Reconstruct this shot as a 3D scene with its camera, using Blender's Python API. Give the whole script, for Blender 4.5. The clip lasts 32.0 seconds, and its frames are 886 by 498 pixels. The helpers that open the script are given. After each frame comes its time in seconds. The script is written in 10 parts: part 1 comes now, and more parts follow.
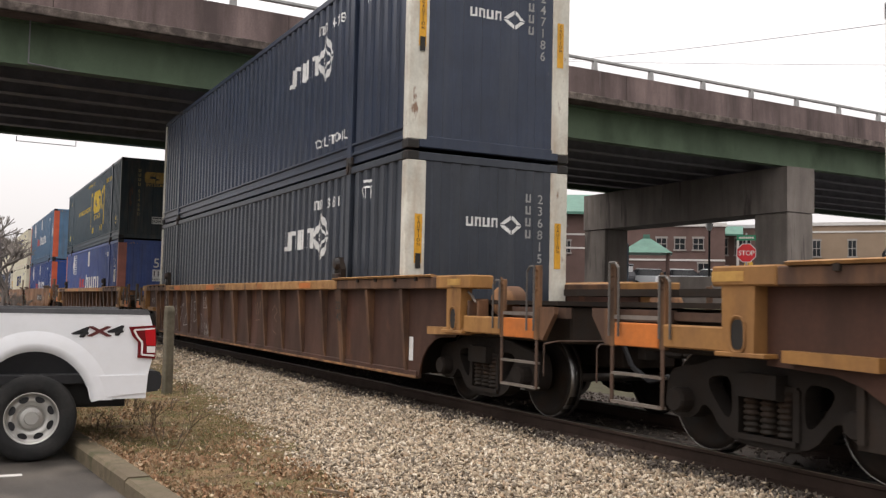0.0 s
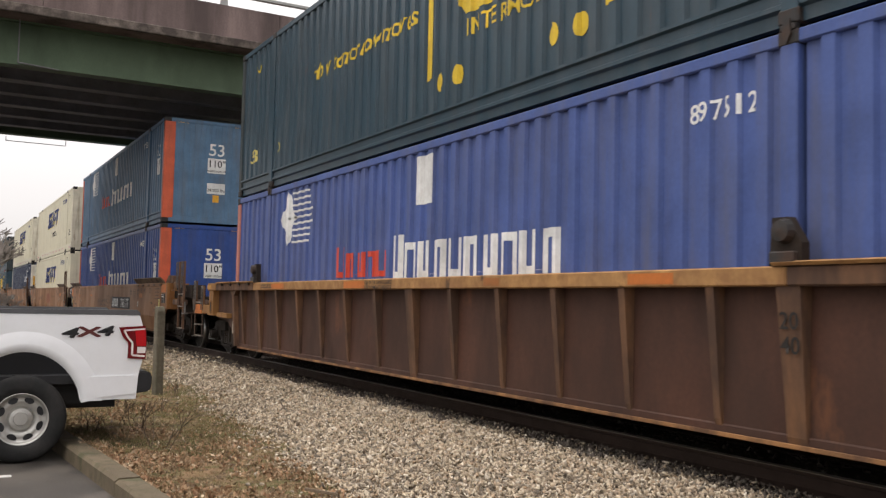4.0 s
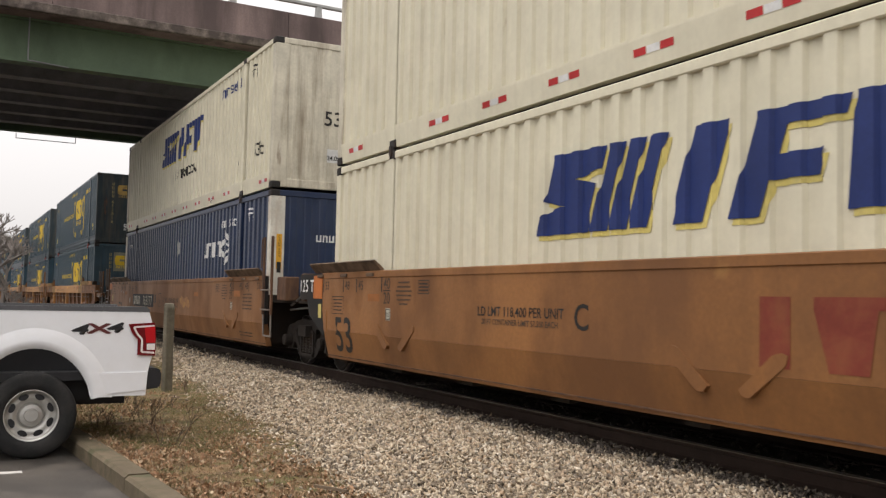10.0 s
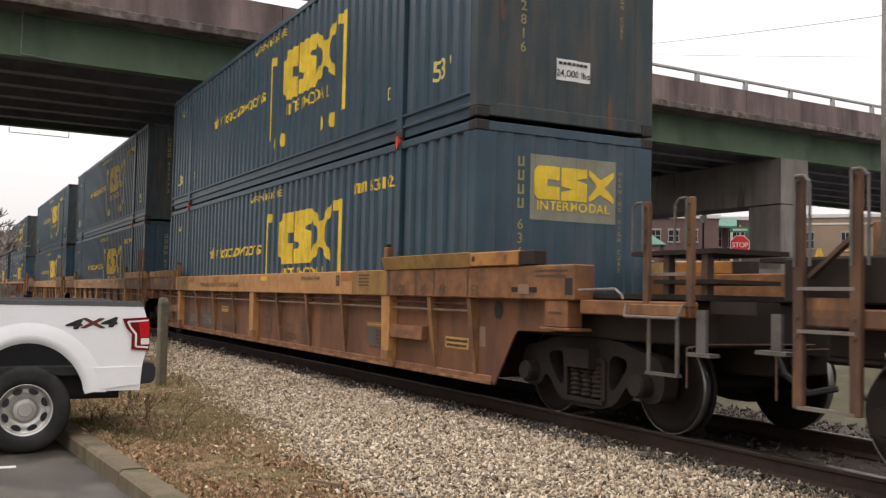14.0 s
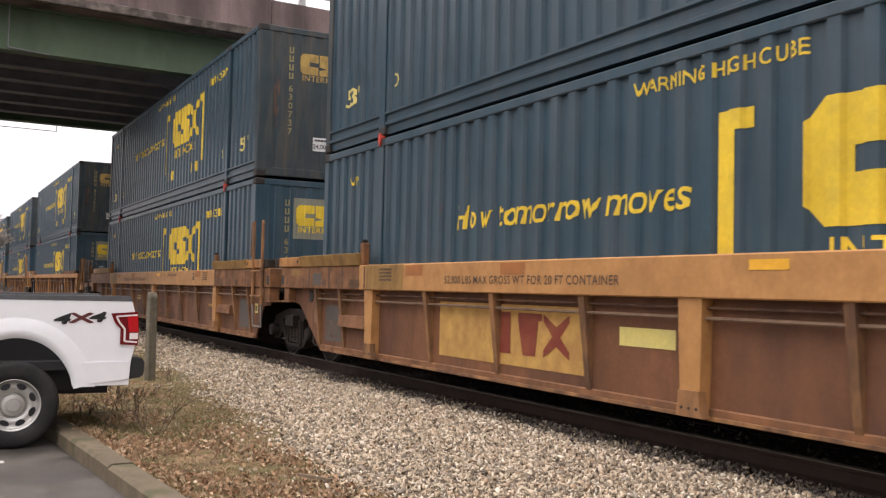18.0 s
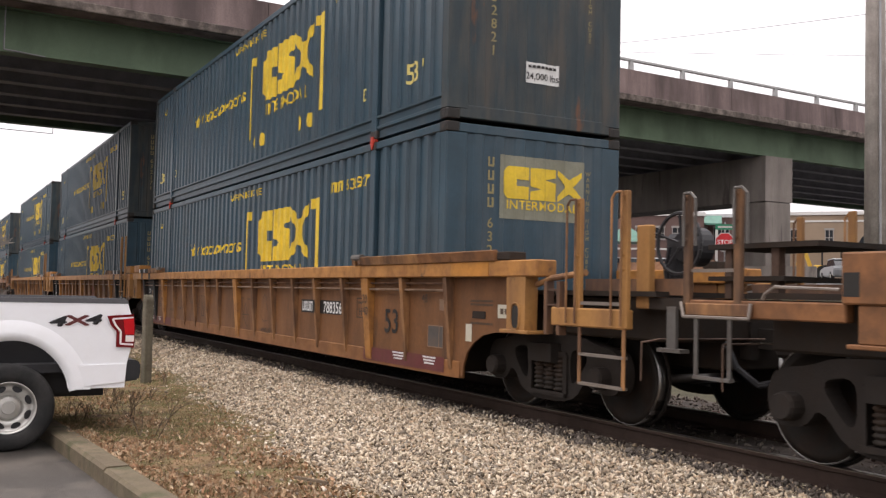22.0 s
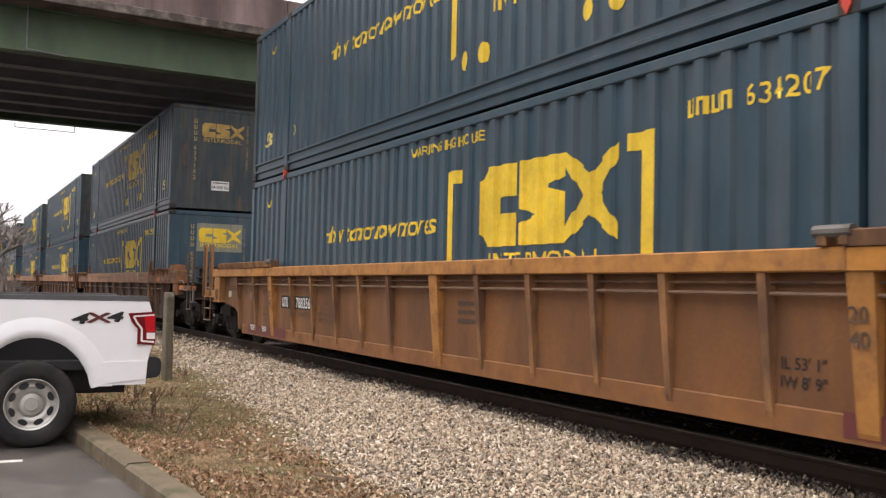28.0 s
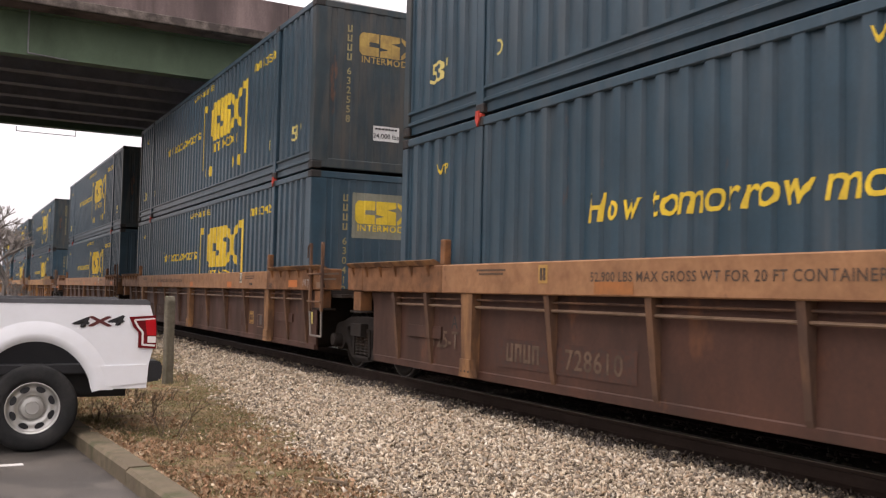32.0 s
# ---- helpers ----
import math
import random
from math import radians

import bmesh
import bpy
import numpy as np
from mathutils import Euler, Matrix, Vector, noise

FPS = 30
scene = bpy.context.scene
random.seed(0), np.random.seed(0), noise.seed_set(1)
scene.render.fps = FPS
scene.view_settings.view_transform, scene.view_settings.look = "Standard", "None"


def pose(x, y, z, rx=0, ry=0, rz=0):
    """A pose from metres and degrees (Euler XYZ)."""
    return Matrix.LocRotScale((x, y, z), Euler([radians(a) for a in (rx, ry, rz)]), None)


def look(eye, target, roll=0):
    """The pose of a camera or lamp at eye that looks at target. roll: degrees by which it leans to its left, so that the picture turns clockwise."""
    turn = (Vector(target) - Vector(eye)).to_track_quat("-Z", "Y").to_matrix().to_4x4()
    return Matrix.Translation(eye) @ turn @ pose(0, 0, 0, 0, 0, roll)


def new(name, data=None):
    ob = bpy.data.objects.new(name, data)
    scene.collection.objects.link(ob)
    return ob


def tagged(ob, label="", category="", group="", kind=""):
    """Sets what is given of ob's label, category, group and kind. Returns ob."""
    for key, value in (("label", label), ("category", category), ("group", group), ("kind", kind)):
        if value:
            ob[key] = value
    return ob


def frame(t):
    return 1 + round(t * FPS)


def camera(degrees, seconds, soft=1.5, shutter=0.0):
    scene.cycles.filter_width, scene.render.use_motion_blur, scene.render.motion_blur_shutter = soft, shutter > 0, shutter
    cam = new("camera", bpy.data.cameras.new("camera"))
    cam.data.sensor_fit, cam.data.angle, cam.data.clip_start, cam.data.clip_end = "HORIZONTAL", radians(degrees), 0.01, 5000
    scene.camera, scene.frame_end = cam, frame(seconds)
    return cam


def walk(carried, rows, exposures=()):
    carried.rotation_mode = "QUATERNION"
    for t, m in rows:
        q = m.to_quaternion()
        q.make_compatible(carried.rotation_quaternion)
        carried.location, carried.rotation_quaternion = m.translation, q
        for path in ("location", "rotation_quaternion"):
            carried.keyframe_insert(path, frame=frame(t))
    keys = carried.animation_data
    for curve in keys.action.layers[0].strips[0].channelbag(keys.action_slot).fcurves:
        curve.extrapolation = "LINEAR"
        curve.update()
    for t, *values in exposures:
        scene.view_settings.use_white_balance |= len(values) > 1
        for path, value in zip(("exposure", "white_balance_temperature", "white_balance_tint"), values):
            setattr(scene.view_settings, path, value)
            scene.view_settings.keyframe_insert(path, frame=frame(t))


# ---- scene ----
# ---- camera ----
EYE = Vector((0, 0, 1.56))
cam = camera(50.11, 32.0, soft=1.3, shutter=0.08)
AIM = [
    (0, 27.62, 3.29), (0.5, 27.62, 3.19), (1, 27.66, 3.19), (1.5, 27.67, 3.19),
    (2, 27.65, 3.29), (2.5, 27.78, 3.37), (3, 27.91, 3.42), (3.5, 28.13, 3.36),
    (5.5, 28.11, 3.23), (6, 28.04, 3.23), (6.5, 27.88, 3.25), (7, 27.68, 3.23),
    (7.5, 27.50, 3.20), (8, 27.50, 3.15), (8.5, 27.51, 3.19), (9, 27.68, 3.24),
    (9.5, 27.74, 3.15), (10, 27.64, 3.12), (10.5, 27.53, 3.20), (11, 27.75, 3.21),
    (11.5, 27.84, 3.16), (12, 27.74, 3.14), (12.5, 27.74, 3.08), (13, 27.87, 3.02),
    (13.5, 27.97, 2.90), (14, 27.98, 2.80), (14.5, 28.03, 2.71), (16.5, 28.35, 2.80),
    (17, 28.54, 2.68), (17.5, 28.59, 2.54), (18, 28.61, 2.49), (18.5, 28.61, 2.59),
    (19, 28.62, 2.69), (19.5, 28.72, 2.59), (20, 28.88, 2.50), (20.5, 29.06, 2.39),
    (21, 29.04, 2.28), (21.5, 28.84, 2.38), (22, 28.82, 2.64), (22.5, 28.97, 2.73),
    (23, 28.82, 2.73), (23.5, 28.55, 2.74), (24, 28.46, 2.69), (24.5, 28.51, 2.63),
    (25, 28.55, 2.64), (25.5, 28.53, 2.78), (27.5, 27.91, 2.47), (28, 27.68, 2.47),
    (28.5, 27.51, 2.36), (29, 27.35, 2.32), (29.5, 27.27, 2.31), (30, 27.39, 2.43),
    (30.5, 27.53, 2.47), (31, 27.45, 2.55), (31.5, 27.40, 2.60), (32, 27.62, 2.69),
]


def aim(yaw, pitch):
    a, b = radians(yaw), radians(pitch)
    way = Vector((-math.cos(a) * math.cos(b), math.sin(a) * math.cos(b), math.sin(b)))
    return look(EYE, EYE + way, 1.27)


EXPOSURE = [(0, 1.21, 6500, 14), (1, 1.23, 6500, 16), (2, 1.43, 6500, 18), (3, 1.23, 6500, 14), (6, 1.21, 6500, 13), (8, 1.25, 6600, 16), (9, 1.11, 6550, 14), (10, 1.15, 6500, 13), (11, 1.18, 6450, 13), (12, 1.28, 6550, 16), (14, 1.25, 6500, 14),
            (17, 1.58, 6450, 18), (19, 1.48, 6450, 18), (21, 1.53, 6450, 19), (23, 1.33, 6400, 16), (24, 1.33, 6420, 16), (25, 1.55, 6440, 17), (29, 1.55, 6450, 18), (31, 1.39, 6450, 16), (32, 1.41, 6500, 20)]
walk(cam, [(t, aim(y, p)) for t, y, p in AIM], EXPOSURE)

# ---- sky, light, exposure ----
world = bpy.data.worlds.new("overcast_sky")
scene.world = world
world.use_nodes = True
wn, wl = world.node_tree.nodes, world.node_tree.links
sky = wn.new("ShaderNodeTexSky")
sky.sky_type, sky.sun_disc = "NISHITA", False
sky.sun_elevation, sky.sun_rotation = radians(72), radians(150)
sky.dust_density, sky.air_density, sky.ozone_density = 4.0, 1.2, 1.0
grey = wn.new("ShaderNodeHueSaturation")
grey.inputs["Saturation"].default_value = 0.12
wl.new(sky.outputs[0], grey.inputs["Color"])
cloud = wn.new("ShaderNodeMix")
cloud.data_type = "RGBA"
cloud.inputs["Factor"].default_value = 0.8
up = wn.new("ShaderNodeTexCoord")
axis = wn.new("ShaderNodeSeparateXYZ")
wl.new(up.outputs["Generated"], axis.inputs["Vector"])
dome = wn.new("ShaderNodeValToRGB")
dome.color_ramp.elements[0].color = (2.68, 2.60, 2.50, 1)
dome.color_ramp.elements[1].color = (6.39, 6.20, 5.95, 1)
wl.new(axis.outputs["Z"], dome.inputs["Fac"])
wl.new(dome.outputs["Color"], cloud.inputs["B"])
wl.new(grey.outputs[0], cloud.inputs["A"])
wl.new(cloud.outputs["Result"], wn["Background"].inputs["Color"])
wn["Background"].inputs["Strength"].default_value = 0.14
sun_data = bpy.data.lights.new("sun", "SUN")
sun_data.energy, sun_data.angle, sun_data.color = 0.6, radians(60), (1.0, 0.95, 0.88)
sun = new("sun", sun_data)
sun.matrix_world = look((0, 0, 60), (9, 17, 0))


# ---- materials ----
def mat(name, base, rough=0.6, metal=0.0, var=0.18, scale=2.0, dirt=None, amount=0.35, streak=1.0,
        fine=25.0, bump=0.0, bump_scale=60.0, spec=0.3, by_piece=0.0, lo=0.45, hi=0.72, rust=None):
    """A painted or raw surface: two scales of tone, dirt in patches or vertical streaks, fine relief."""
    m = bpy.data.materials.new(name)
    m.use_nodes = True
    n, l = m.node_tree.nodes, m.node_tree.links
    bsdf = n["Principled BSDF"]
    bsdf.inputs["Metallic"].default_value = metal
    bsdf.inputs["Specular IOR Level"].default_value = spec
    tc = n.new("ShaderNodeTexCoord")
    mp = n.new("ShaderNodeMapping")
    mp.inputs["Scale"].default_value = (1, 1, 1 / streak)
    l.new(tc.outputs["Object"], mp.inputs["Vector"])

    def noise_tex(s, detail, vec):
        t = n.new("ShaderNodeTexNoise")
        t.inputs["Scale"].default_value, t.inputs["Detail"].default_value = s, detail
        t.inputs["Roughness"].default_value = 0.6
        l.new(vec, t.inputs["Vector"])
        return t.outputs["Fac"]

    def mult(a, b):
        k = n.new("ShaderNodeMix")
        k.data_type, k.blend_type = "RGBA", "MULTIPLY"
        k.inputs["Factor"].default_value = 1
        l.new(a, k.inputs["A"])
        l.new(b, k.inputs["B"])
        return k.outputs["Result"]

    def ramp(fac, a, b, ca, cb):
        r = n.new("ShaderNodeValToRGB")
        r.color_ramp.elements[0].position, r.color_ramp.elements[1].position = a, b
        r.color_ramp.elements[0].color, r.color_ramp.elements[1].color = (*ca, 1), (*cb, 1)
        l.new(fac, r.inputs["Fac"])
        return r.outputs["Color"]

    lo_c, hi_c = [c * (1 - var) for c in base], [min(1, c * (1 + var)) for c in base]
    col = ramp(noise_tex(scale, 5, tc.outputs["Object"]), 0.3, 0.7, lo_c, hi_c)
    col = mult(col, ramp(noise_tex(fine, 3, tc.outputs["Object"]), 0.3, 0.7, [1 - var * 0.7] * 3, [1, 1, 1]))
    if by_piece:
        oi = n.new("ShaderNodeObjectInfo")
        col = mult(col, ramp(oi.outputs["Random"], 0, 1, [1 - by_piece] * 3, [1, 1, 1]))
    if dirt:
        k = n.new("ShaderNodeMix")
        k.data_type = "RGBA"
        f = noise_tex(scale * 2.3, 8, mp.outputs["Vector"])
        fr = ramp(f, lo, hi, (0, 0, 0), (amount, amount, amount))
        l.new(fr, k.inputs["Factor"])
        l.new(col, k.inputs["A"])
        k.inputs["B"].default_value = (*dirt, 1)
        col = k.outputs["Result"]
        rr = n.new("ShaderNodeMapRange")
        rr.inputs["To Min"].default_value, rr.inputs["To Max"].default_value = rough, min(1, rough + 0.25)
        l.new(fr, rr.inputs["Value"])
        l.new(rr.outputs["Result"], bsdf.inputs["Roughness"])
    else:
        bsdf.inputs["Roughness"].default_value = rough
    if rust:
        # a second layer: sparse rust or chips; colour, amount, threshold, size, vertical stretch
        rc, ra, rl, rs, rv = rust
        mp2 = n.new("ShaderNodeMapping")
        mp2.inputs["Scale"].default_value = (1, 1, 1 / rv)
        mp2.inputs["Location"].default_value = (3.1, 7.7, 1.3)
        l.new(tc.outputs["Object"], mp2.inputs["Vector"])
        k = n.new("ShaderNodeMix")
        k.data_type = "RGBA"
        l.new(ramp(noise_tex(rs, 9, mp2.outputs["Vector"]), rl, rl + 0.07, (0, 0, 0), (ra, ra, ra)), k.inputs["Factor"])
        l.new(col, k.inputs["A"])
        k.inputs["B"].default_value = (*rc, 1)
        col = k.outputs["Result"]
    l.new(col, bsdf.inputs["Base Color"])
    if bump:
        b = n.new("ShaderNodeBump")
        b.inputs["Strength"].default_value, b.inputs["Distance"].default_value = bump, 0.02
        l.new(noise_tex(bump_scale, 6, tc.outputs["Object"]), b.inputs["Height"])
        l.new(b.outputs["Normal"], bsdf.inputs["Normal"])
    return m


RUST = (0.10, 0.045, 0.02)
GRIME = (0.05, 0.04, 0.033)
M = {}
# containers
M["navy_black"] = mat("navy_black_paint", (0.020, 0.030, 0.056), 0.40, dirt=(0.075, 0.08, 0.09), amount=0.25, streak=9, spec=0.4, rust=((0.16, 0.15, 0.14), 0.35, 0.70, 9, 2))
M["navy"] = mat("navy_paint", (0.011, 0.024, 0.064), 0.42, dirt=(0.09, 0.09, 0.1), amount=0.2, streak=6, spec=0.4)
M["blue"] = mat("cobalt_blue_paint", (0.023, 0.06, 0.225), 0.45, dirt=(0.09, 0.075, 0.06), amount=0.34, streak=10, rust=((0.13, 0.052, 0.022), 0.6, 0.70, 5, 4))
M["violet_blue"] = mat("faded_violet_blue_paint", (0.062, 0.098, 0.27), 0.5, dirt=(0.13, 0.12, 0.12), amount=0.4, streak=10, rust=((0.05, 0.05, 0.07), 0.6, 0.66, 3, 8))
M["sky_blue"] = mat("faded_blue_paint", (0.080, 0.155, 0.25), 0.5, dirt=(0.12, 0.10, 0.08), amount=0.4, streak=7)
M["teal"] = mat("dark_teal_paint", (0.0200, 0.048, 0.068), 0.42, dirt=(0.085, 0.093, 0.096), amount=0.42, streak=9, spec=0.4, rust=((0.13, 0.052, 0.022), 0.5, 0.70, 5, 5))
M["teal_old"] = mat("weathered_dark_teal_paint", (0.022, 0.036, 0.042), 0.5, dirt=(0.085, 0.07, 0.055), amount=0.6, streak=6, lo=0.42, hi=0.66, rust=((0.13, 0.052, 0.022), 0.8, 0.63, 3.2, 4))
M["cream"] = mat("dusty_white_paint", (0.64, 0.60, 0.46), 0.5, var=0.08, dirt=(0.34, 0.28, 0.18), amount=0.16, streak=14, fine=14, rust=((0.22, 0.12, 0.06), 0.6, 0.715, 4, 4))
M["cream_end"] = mat("stained_white_paint", (0.58, 0.54, 0.43), 0.5, dirt=(0.13, 0.085, 0.045), amount=0.7, streak=9, rust=((0.12, 0.06, 0.03), 0.8, 0.62, 2.6, 6))
M["white_post"] = mat("chipped_white_post_paint", (0.62, 0.60, 0.52), 0.55, dirt=(0.30, 0.17, 0.08), amount=0.5, streak=3, rust=((0.17, 0.07, 0.03), 0.85, 0.615, 7, 2.5))
M["orange_post"] = mat("red_orange_post_paint", (0.52, 0.10, 0.045), 0.5, dirt=(0.16, 0.06, 0.04), amount=0.4, streak=3)
M["pink_post"] = mat("faded_salmon_post_paint", (0.44, 0.17, 0.13), 0.55, dirt=(0.2, 0.1, 0.08), amount=0.4, streak=3)
M["casting"] = mat("grimy_steel", (0.035, 0.033, 0.032), 0.6, metal=0.2, dirt=RUST, amount=0.6)
M["yellow_ink"] = mat("yellow_lettering", (0.66, 0.46, 0.03), 0.5, dirt=(0.3, 0.22, 0.06), amount=0.3)
M["pale_yellow_ink"] = mat("faded_yellow_lettering", (0.60, 0.50, 0.15), 0.55, dirt=(0.25, 0.22, 0.14), amount=0.45)
M["white_ink"] = mat("white_lettering", (0.70, 0.70, 0.68), 0.5, dirt=(0.3, 0.3, 0.3), amount=0.3)
M["navy_ink"] = mat("navy_lettering", (0.015, 0.03, 0.13), 0.5)
M["black_ink"] = mat("black_lettering", (0.02, 0.018, 0.016), 0.6)
M["red_ink"] = mat("red_lettering", (0.55, 0.06, 0.03), 0.5)
M["maroon_ink"] = mat("faded_maroon_lettering", (0.18, 0.035, 0.02), 0.6, dirt=(0.25, 0.11, 0.04), amount=0.4)
M["reflector"] = mat("red_white_tape", (0.45, 0.03, 0.03), 0.4)
M["sticker"] = mat("white_sticker", (0.68, 0.68, 0.66), 0.5, dirt=(0.35, 0.33, 0.3), amount=0.3)
M["amber"] = mat("amber_sticker", (0.70, 0.36, 0.03), 0.5)
M["orange_patch"] = mat("orange_patch_paint", (0.50, 0.15, 0.03), 0.6, dirt=(0.2, 0.1, 0.05), amount=0.4)
M["lock_red"] = mat("red_lock_paint", (0.45, 0.05, 0.03), 0.5)
# well cars
M["brown"] = mat("sooty_brown_car_paint", (0.072, 0.031, 0.0195), 0.6, var=0.3, dirt=(0.038, 0.021, 0.015), amount=0.75, streak=3, scale=0.7, lo=0.38, hi=0.64, rust=((0.15, 0.06, 0.026), 0.6, 0.615, 1.6, 2.0))
M["brown_chord"] = mat("tan_chord_paint", (0.40, 0.215, 0.078), 0.6, dirt=(0.19, 0.095, 0.042), amount=0.7, streak=1, lo=0.36, hi=0.60, rust=((0.06, 0.035, 0.024), 0.8, 0.625, 3.5, 1.5))
M["tan"] = mat("smooth_tan_car_paint", (0.25, 0.11, 0.036), 0.5, var=0.25, dirt=(0.12, 0.054, 0.023), amount=0.7, streak=2.0, scale=0.45, lo=0.40, hi=0.64, rust=((0.33, 0.17, 0.055), 0.55, 0.665, 1.6, 1))
M["tan_smear"] = mat("pale_smeared_tan_paint", (0.27, 0.122, 0.042), 0.55, var=0.2, dirt=(0.42, 0.235, 0.092), amount=0.85, streak=0.6, scale=2.2, lo=0.44, hi=0.60)
M["sooty_note"] = mat("worn_sooty_stencil", (0.045, 0.026, 0.02), 0.7, dirt=(0.08, 0.036, 0.024), amount=0.8, lo=0.35, hi=0.6, scale=6)
M["rusty"] = mat("rusty_orange_brown_paint", (0.165, 0.070, 0.031), 0.6, var=0.28, dirt=(0.075, 0.036, 0.022), amount=0.8, streak=3, scale=0.8, lo=0.40, hi=0.66, rust=((0.045, 0.027, 0.02), 0.75, 0.61, 2.2, 3))
M["ochre"] = mat("ochre_chord_paint", (0.35, 0.158, 0.039), 0.55, dirt=(0.14, 0.065, 0.03), amount=0.8, streak=1, rust=((0.06, 0.036, 0.024), 0.8, 0.64, 3.5, 1.5))
M["pale_ochre"] = mat("sun_faded_ochre_paint", (0.40, 0.20, 0.068), 0.55, dirt=(0.25, 0.115, 0.042), amount=0.6, streak=1, rust=((0.10, 0.05, 0.028), 0.6, 0.675, 3.0, 1.5))
M["dull_chord"] = mat("dull_tan_chord_paint", (0.29, 0.145, 0.066), 0.6, dirt=(0.17, 0.08, 0.04), amount=0.7, streak=1, rust=((0.08, 0.04, 0.026), 0.7, 0.655, 2.6, 1.5))
M["amber_tan"] = mat("amber_tan_car_paint", (0.165, 0.070, 0.023), 0.55, var=0.28, dirt=(0.085, 0.042, 0.022), amount=0.75, streak=3, scale=0.7, lo=0.40, hi=0.66, rust=((0.05, 0.03, 0.021), 0.6, 0.62, 2.0, 3))
M["yellow_car"] = mat("grimy_yellow_steel", (0.33, 0.165, 0.05), 0.6, dirt=(0.15, 0.075, 0.034), amount=0.75, streak=3, scale=1.1, lo=0.40, hi=0.68, rust=((0.05, 0.032, 0.023), 0.7, 0.64, 2.5, 2.5))
M["black_panel"] = mat("black_panel_paint", (0.018, 0.018, 0.018), 0.55, dirt=(0.07, 0.05, 0.04), amount=0.4, spec=0.12)
M["maroon_panel"] = mat("maroon_panel_paint", (0.11, 0.025, 0.025), 0.55, dirt=(0.1, 0.05, 0.03), amount=0.4)
M["truck_steel"] = mat("sooty_cast_steel", (0.026, 0.022, 0.0195), 0.75, metal=0.0, dirt=(0.030, 0.022, 0.017), amount=0.6, bump=0.2, spec=0.12)
M["spring"] = mat("spring_steel", (0.03, 0.025, 0.021), 0.5, metal=0.3, dirt=RUST, amount=0.4, spec=0.12)
M["tread"] = mat("polished_wheel_tread", (0.28, 0.27, 0.26), 0.32, metal=1.0)
M["wheel"] = mat("dusty_wheel_steel", (0.018, 0.0155, 0.0135), 0.65, metal=0.1, dirt=(0.035, 0.018, 0.01), amount=0.5, spec=0.12)
M["steel_grey"] = mat("weathered_grab_steel", (0.13, 0.12, 0.11), 0.5, metal=0.4, dirt=(0.06, 0.04, 0.03), amount=0.6)
M["charcoal"] = mat("charcoal_paint", (0.026, 0.032, 0.044), 0.42, dirt=(0.07, 0.072, 0.075), amount=0.28, streak=9, spec=0.4)
M["logo_ground"] = mat("faded_logo_ground", (0.20, 0.20, 0.15), 0.55, dirt=(0.14, 0.13, 0.09), amount=0.5, streak=4)
M["window_trim"] = mat("dull_window_trim", (0.27, 0.25, 0.23), 0.7, var=0.1)
M["rib_tan"] = mat("worn_tan_rib_paint", (0.30, 0.148, 0.057), 0.6, dirt=(0.085, 0.045, 0.027), amount=0.9, streak=3, scale=1.6, lo=0.36, hi=0.60)
M["rib_brown"] = mat("brown_rib_paint", (0.17, 0.085, 0.042), 0.6, dirt=(0.06, 0.035, 0.025), amount=0.9, streak=3, scale=1.6, lo=0.34, hi=0.58)
M["post_brown"] = mat("sooty_post_paint", (0.085, 0.05, 0.034), 0.6, dirt=(0.035, 0.026, 0.02), amount=0.8)
M["yellow_worn"] = mat("faded_yellow_stencil", (0.46, 0.27, 0.07), 0.6, dirt=(0.28, 0.14, 0.05), amount=0.6, lo=0.38, hi=0.62)
M["grey_panel"] = mat("slate_grey_panel", (0.075, 0.066, 0.06), 0.6, dirt=(0.15, 0.085, 0.045), amount=0.35)
M["faint_tan"] = mat("faded_tan_stencil", (0.22, 0.14, 0.09), 0.7, dirt=(0.11, 0.07, 0.05), amount=0.6)
M["flap"] = mat("grimy_flap_steel", (0.15, 0.095, 0.06), 0.6, dirt=(0.05, 0.035, 0.026), amount=0.8, lo=0.4, hi=0.62)
M["chord_rust"] = mat("rusty_chord_paint", (0.215, 0.094, 0.036), 0.6, dirt=(0.10, 0.05, 0.026), amount=0.8, streak=1, lo=0.38, hi=0.62, rust=((0.05, 0.03, 0.022), 0.8, 0.63, 3.0, 1.5))
M["slab_yellow"] = mat("grimy_yellow_slab", (0.26, 0.145, 0.04), 0.6, dirt=(0.13, 0.075, 0.03), amount=0.7, streak=2, lo=0.42, hi=0.66)
M["chord_orange"] = mat("orange_chord_band", (0.42, 0.18, 0.03), 0.55, dirt=(0.2, 0.09, 0.03), amount=0.6)
M["amber_light"] = mat("lighter_amber_paint", (0.20, 0.085, 0.027), 0.6, dirt=(0.14, 0.065, 0.03), amount=0.7, streak=1, lo=0.4, hi=0.65)
M["rusty_light"] = mat("lighter_rusty_paint", (0.20, 0.088, 0.038), 0.6, dirt=(0.10, 0.05, 0.027), amount=0.7, streak=1, lo=0.4, hi=0.65)
M["pipe_paint"] = mat("lit_pipe_paint", (0.17, 0.105, 0.065), 0.5, dirt=(0.07, 0.045, 0.03), amount=0.6)
M["post_tan"] = mat("worn_tan_post_paint", (0.20, 0.10, 0.045), 0.6, dirt=(0.055, 0.036, 0.026), amount=0.9, streak=4, scale=2.2, lo=0.36, hi=0.6)
M["step_steel"] = mat("worn_step_steel", (0.22, 0.19, 0.165), 0.45, metal=0.4, dirt=(0.12, 0.085, 0.06), amount=0.6)
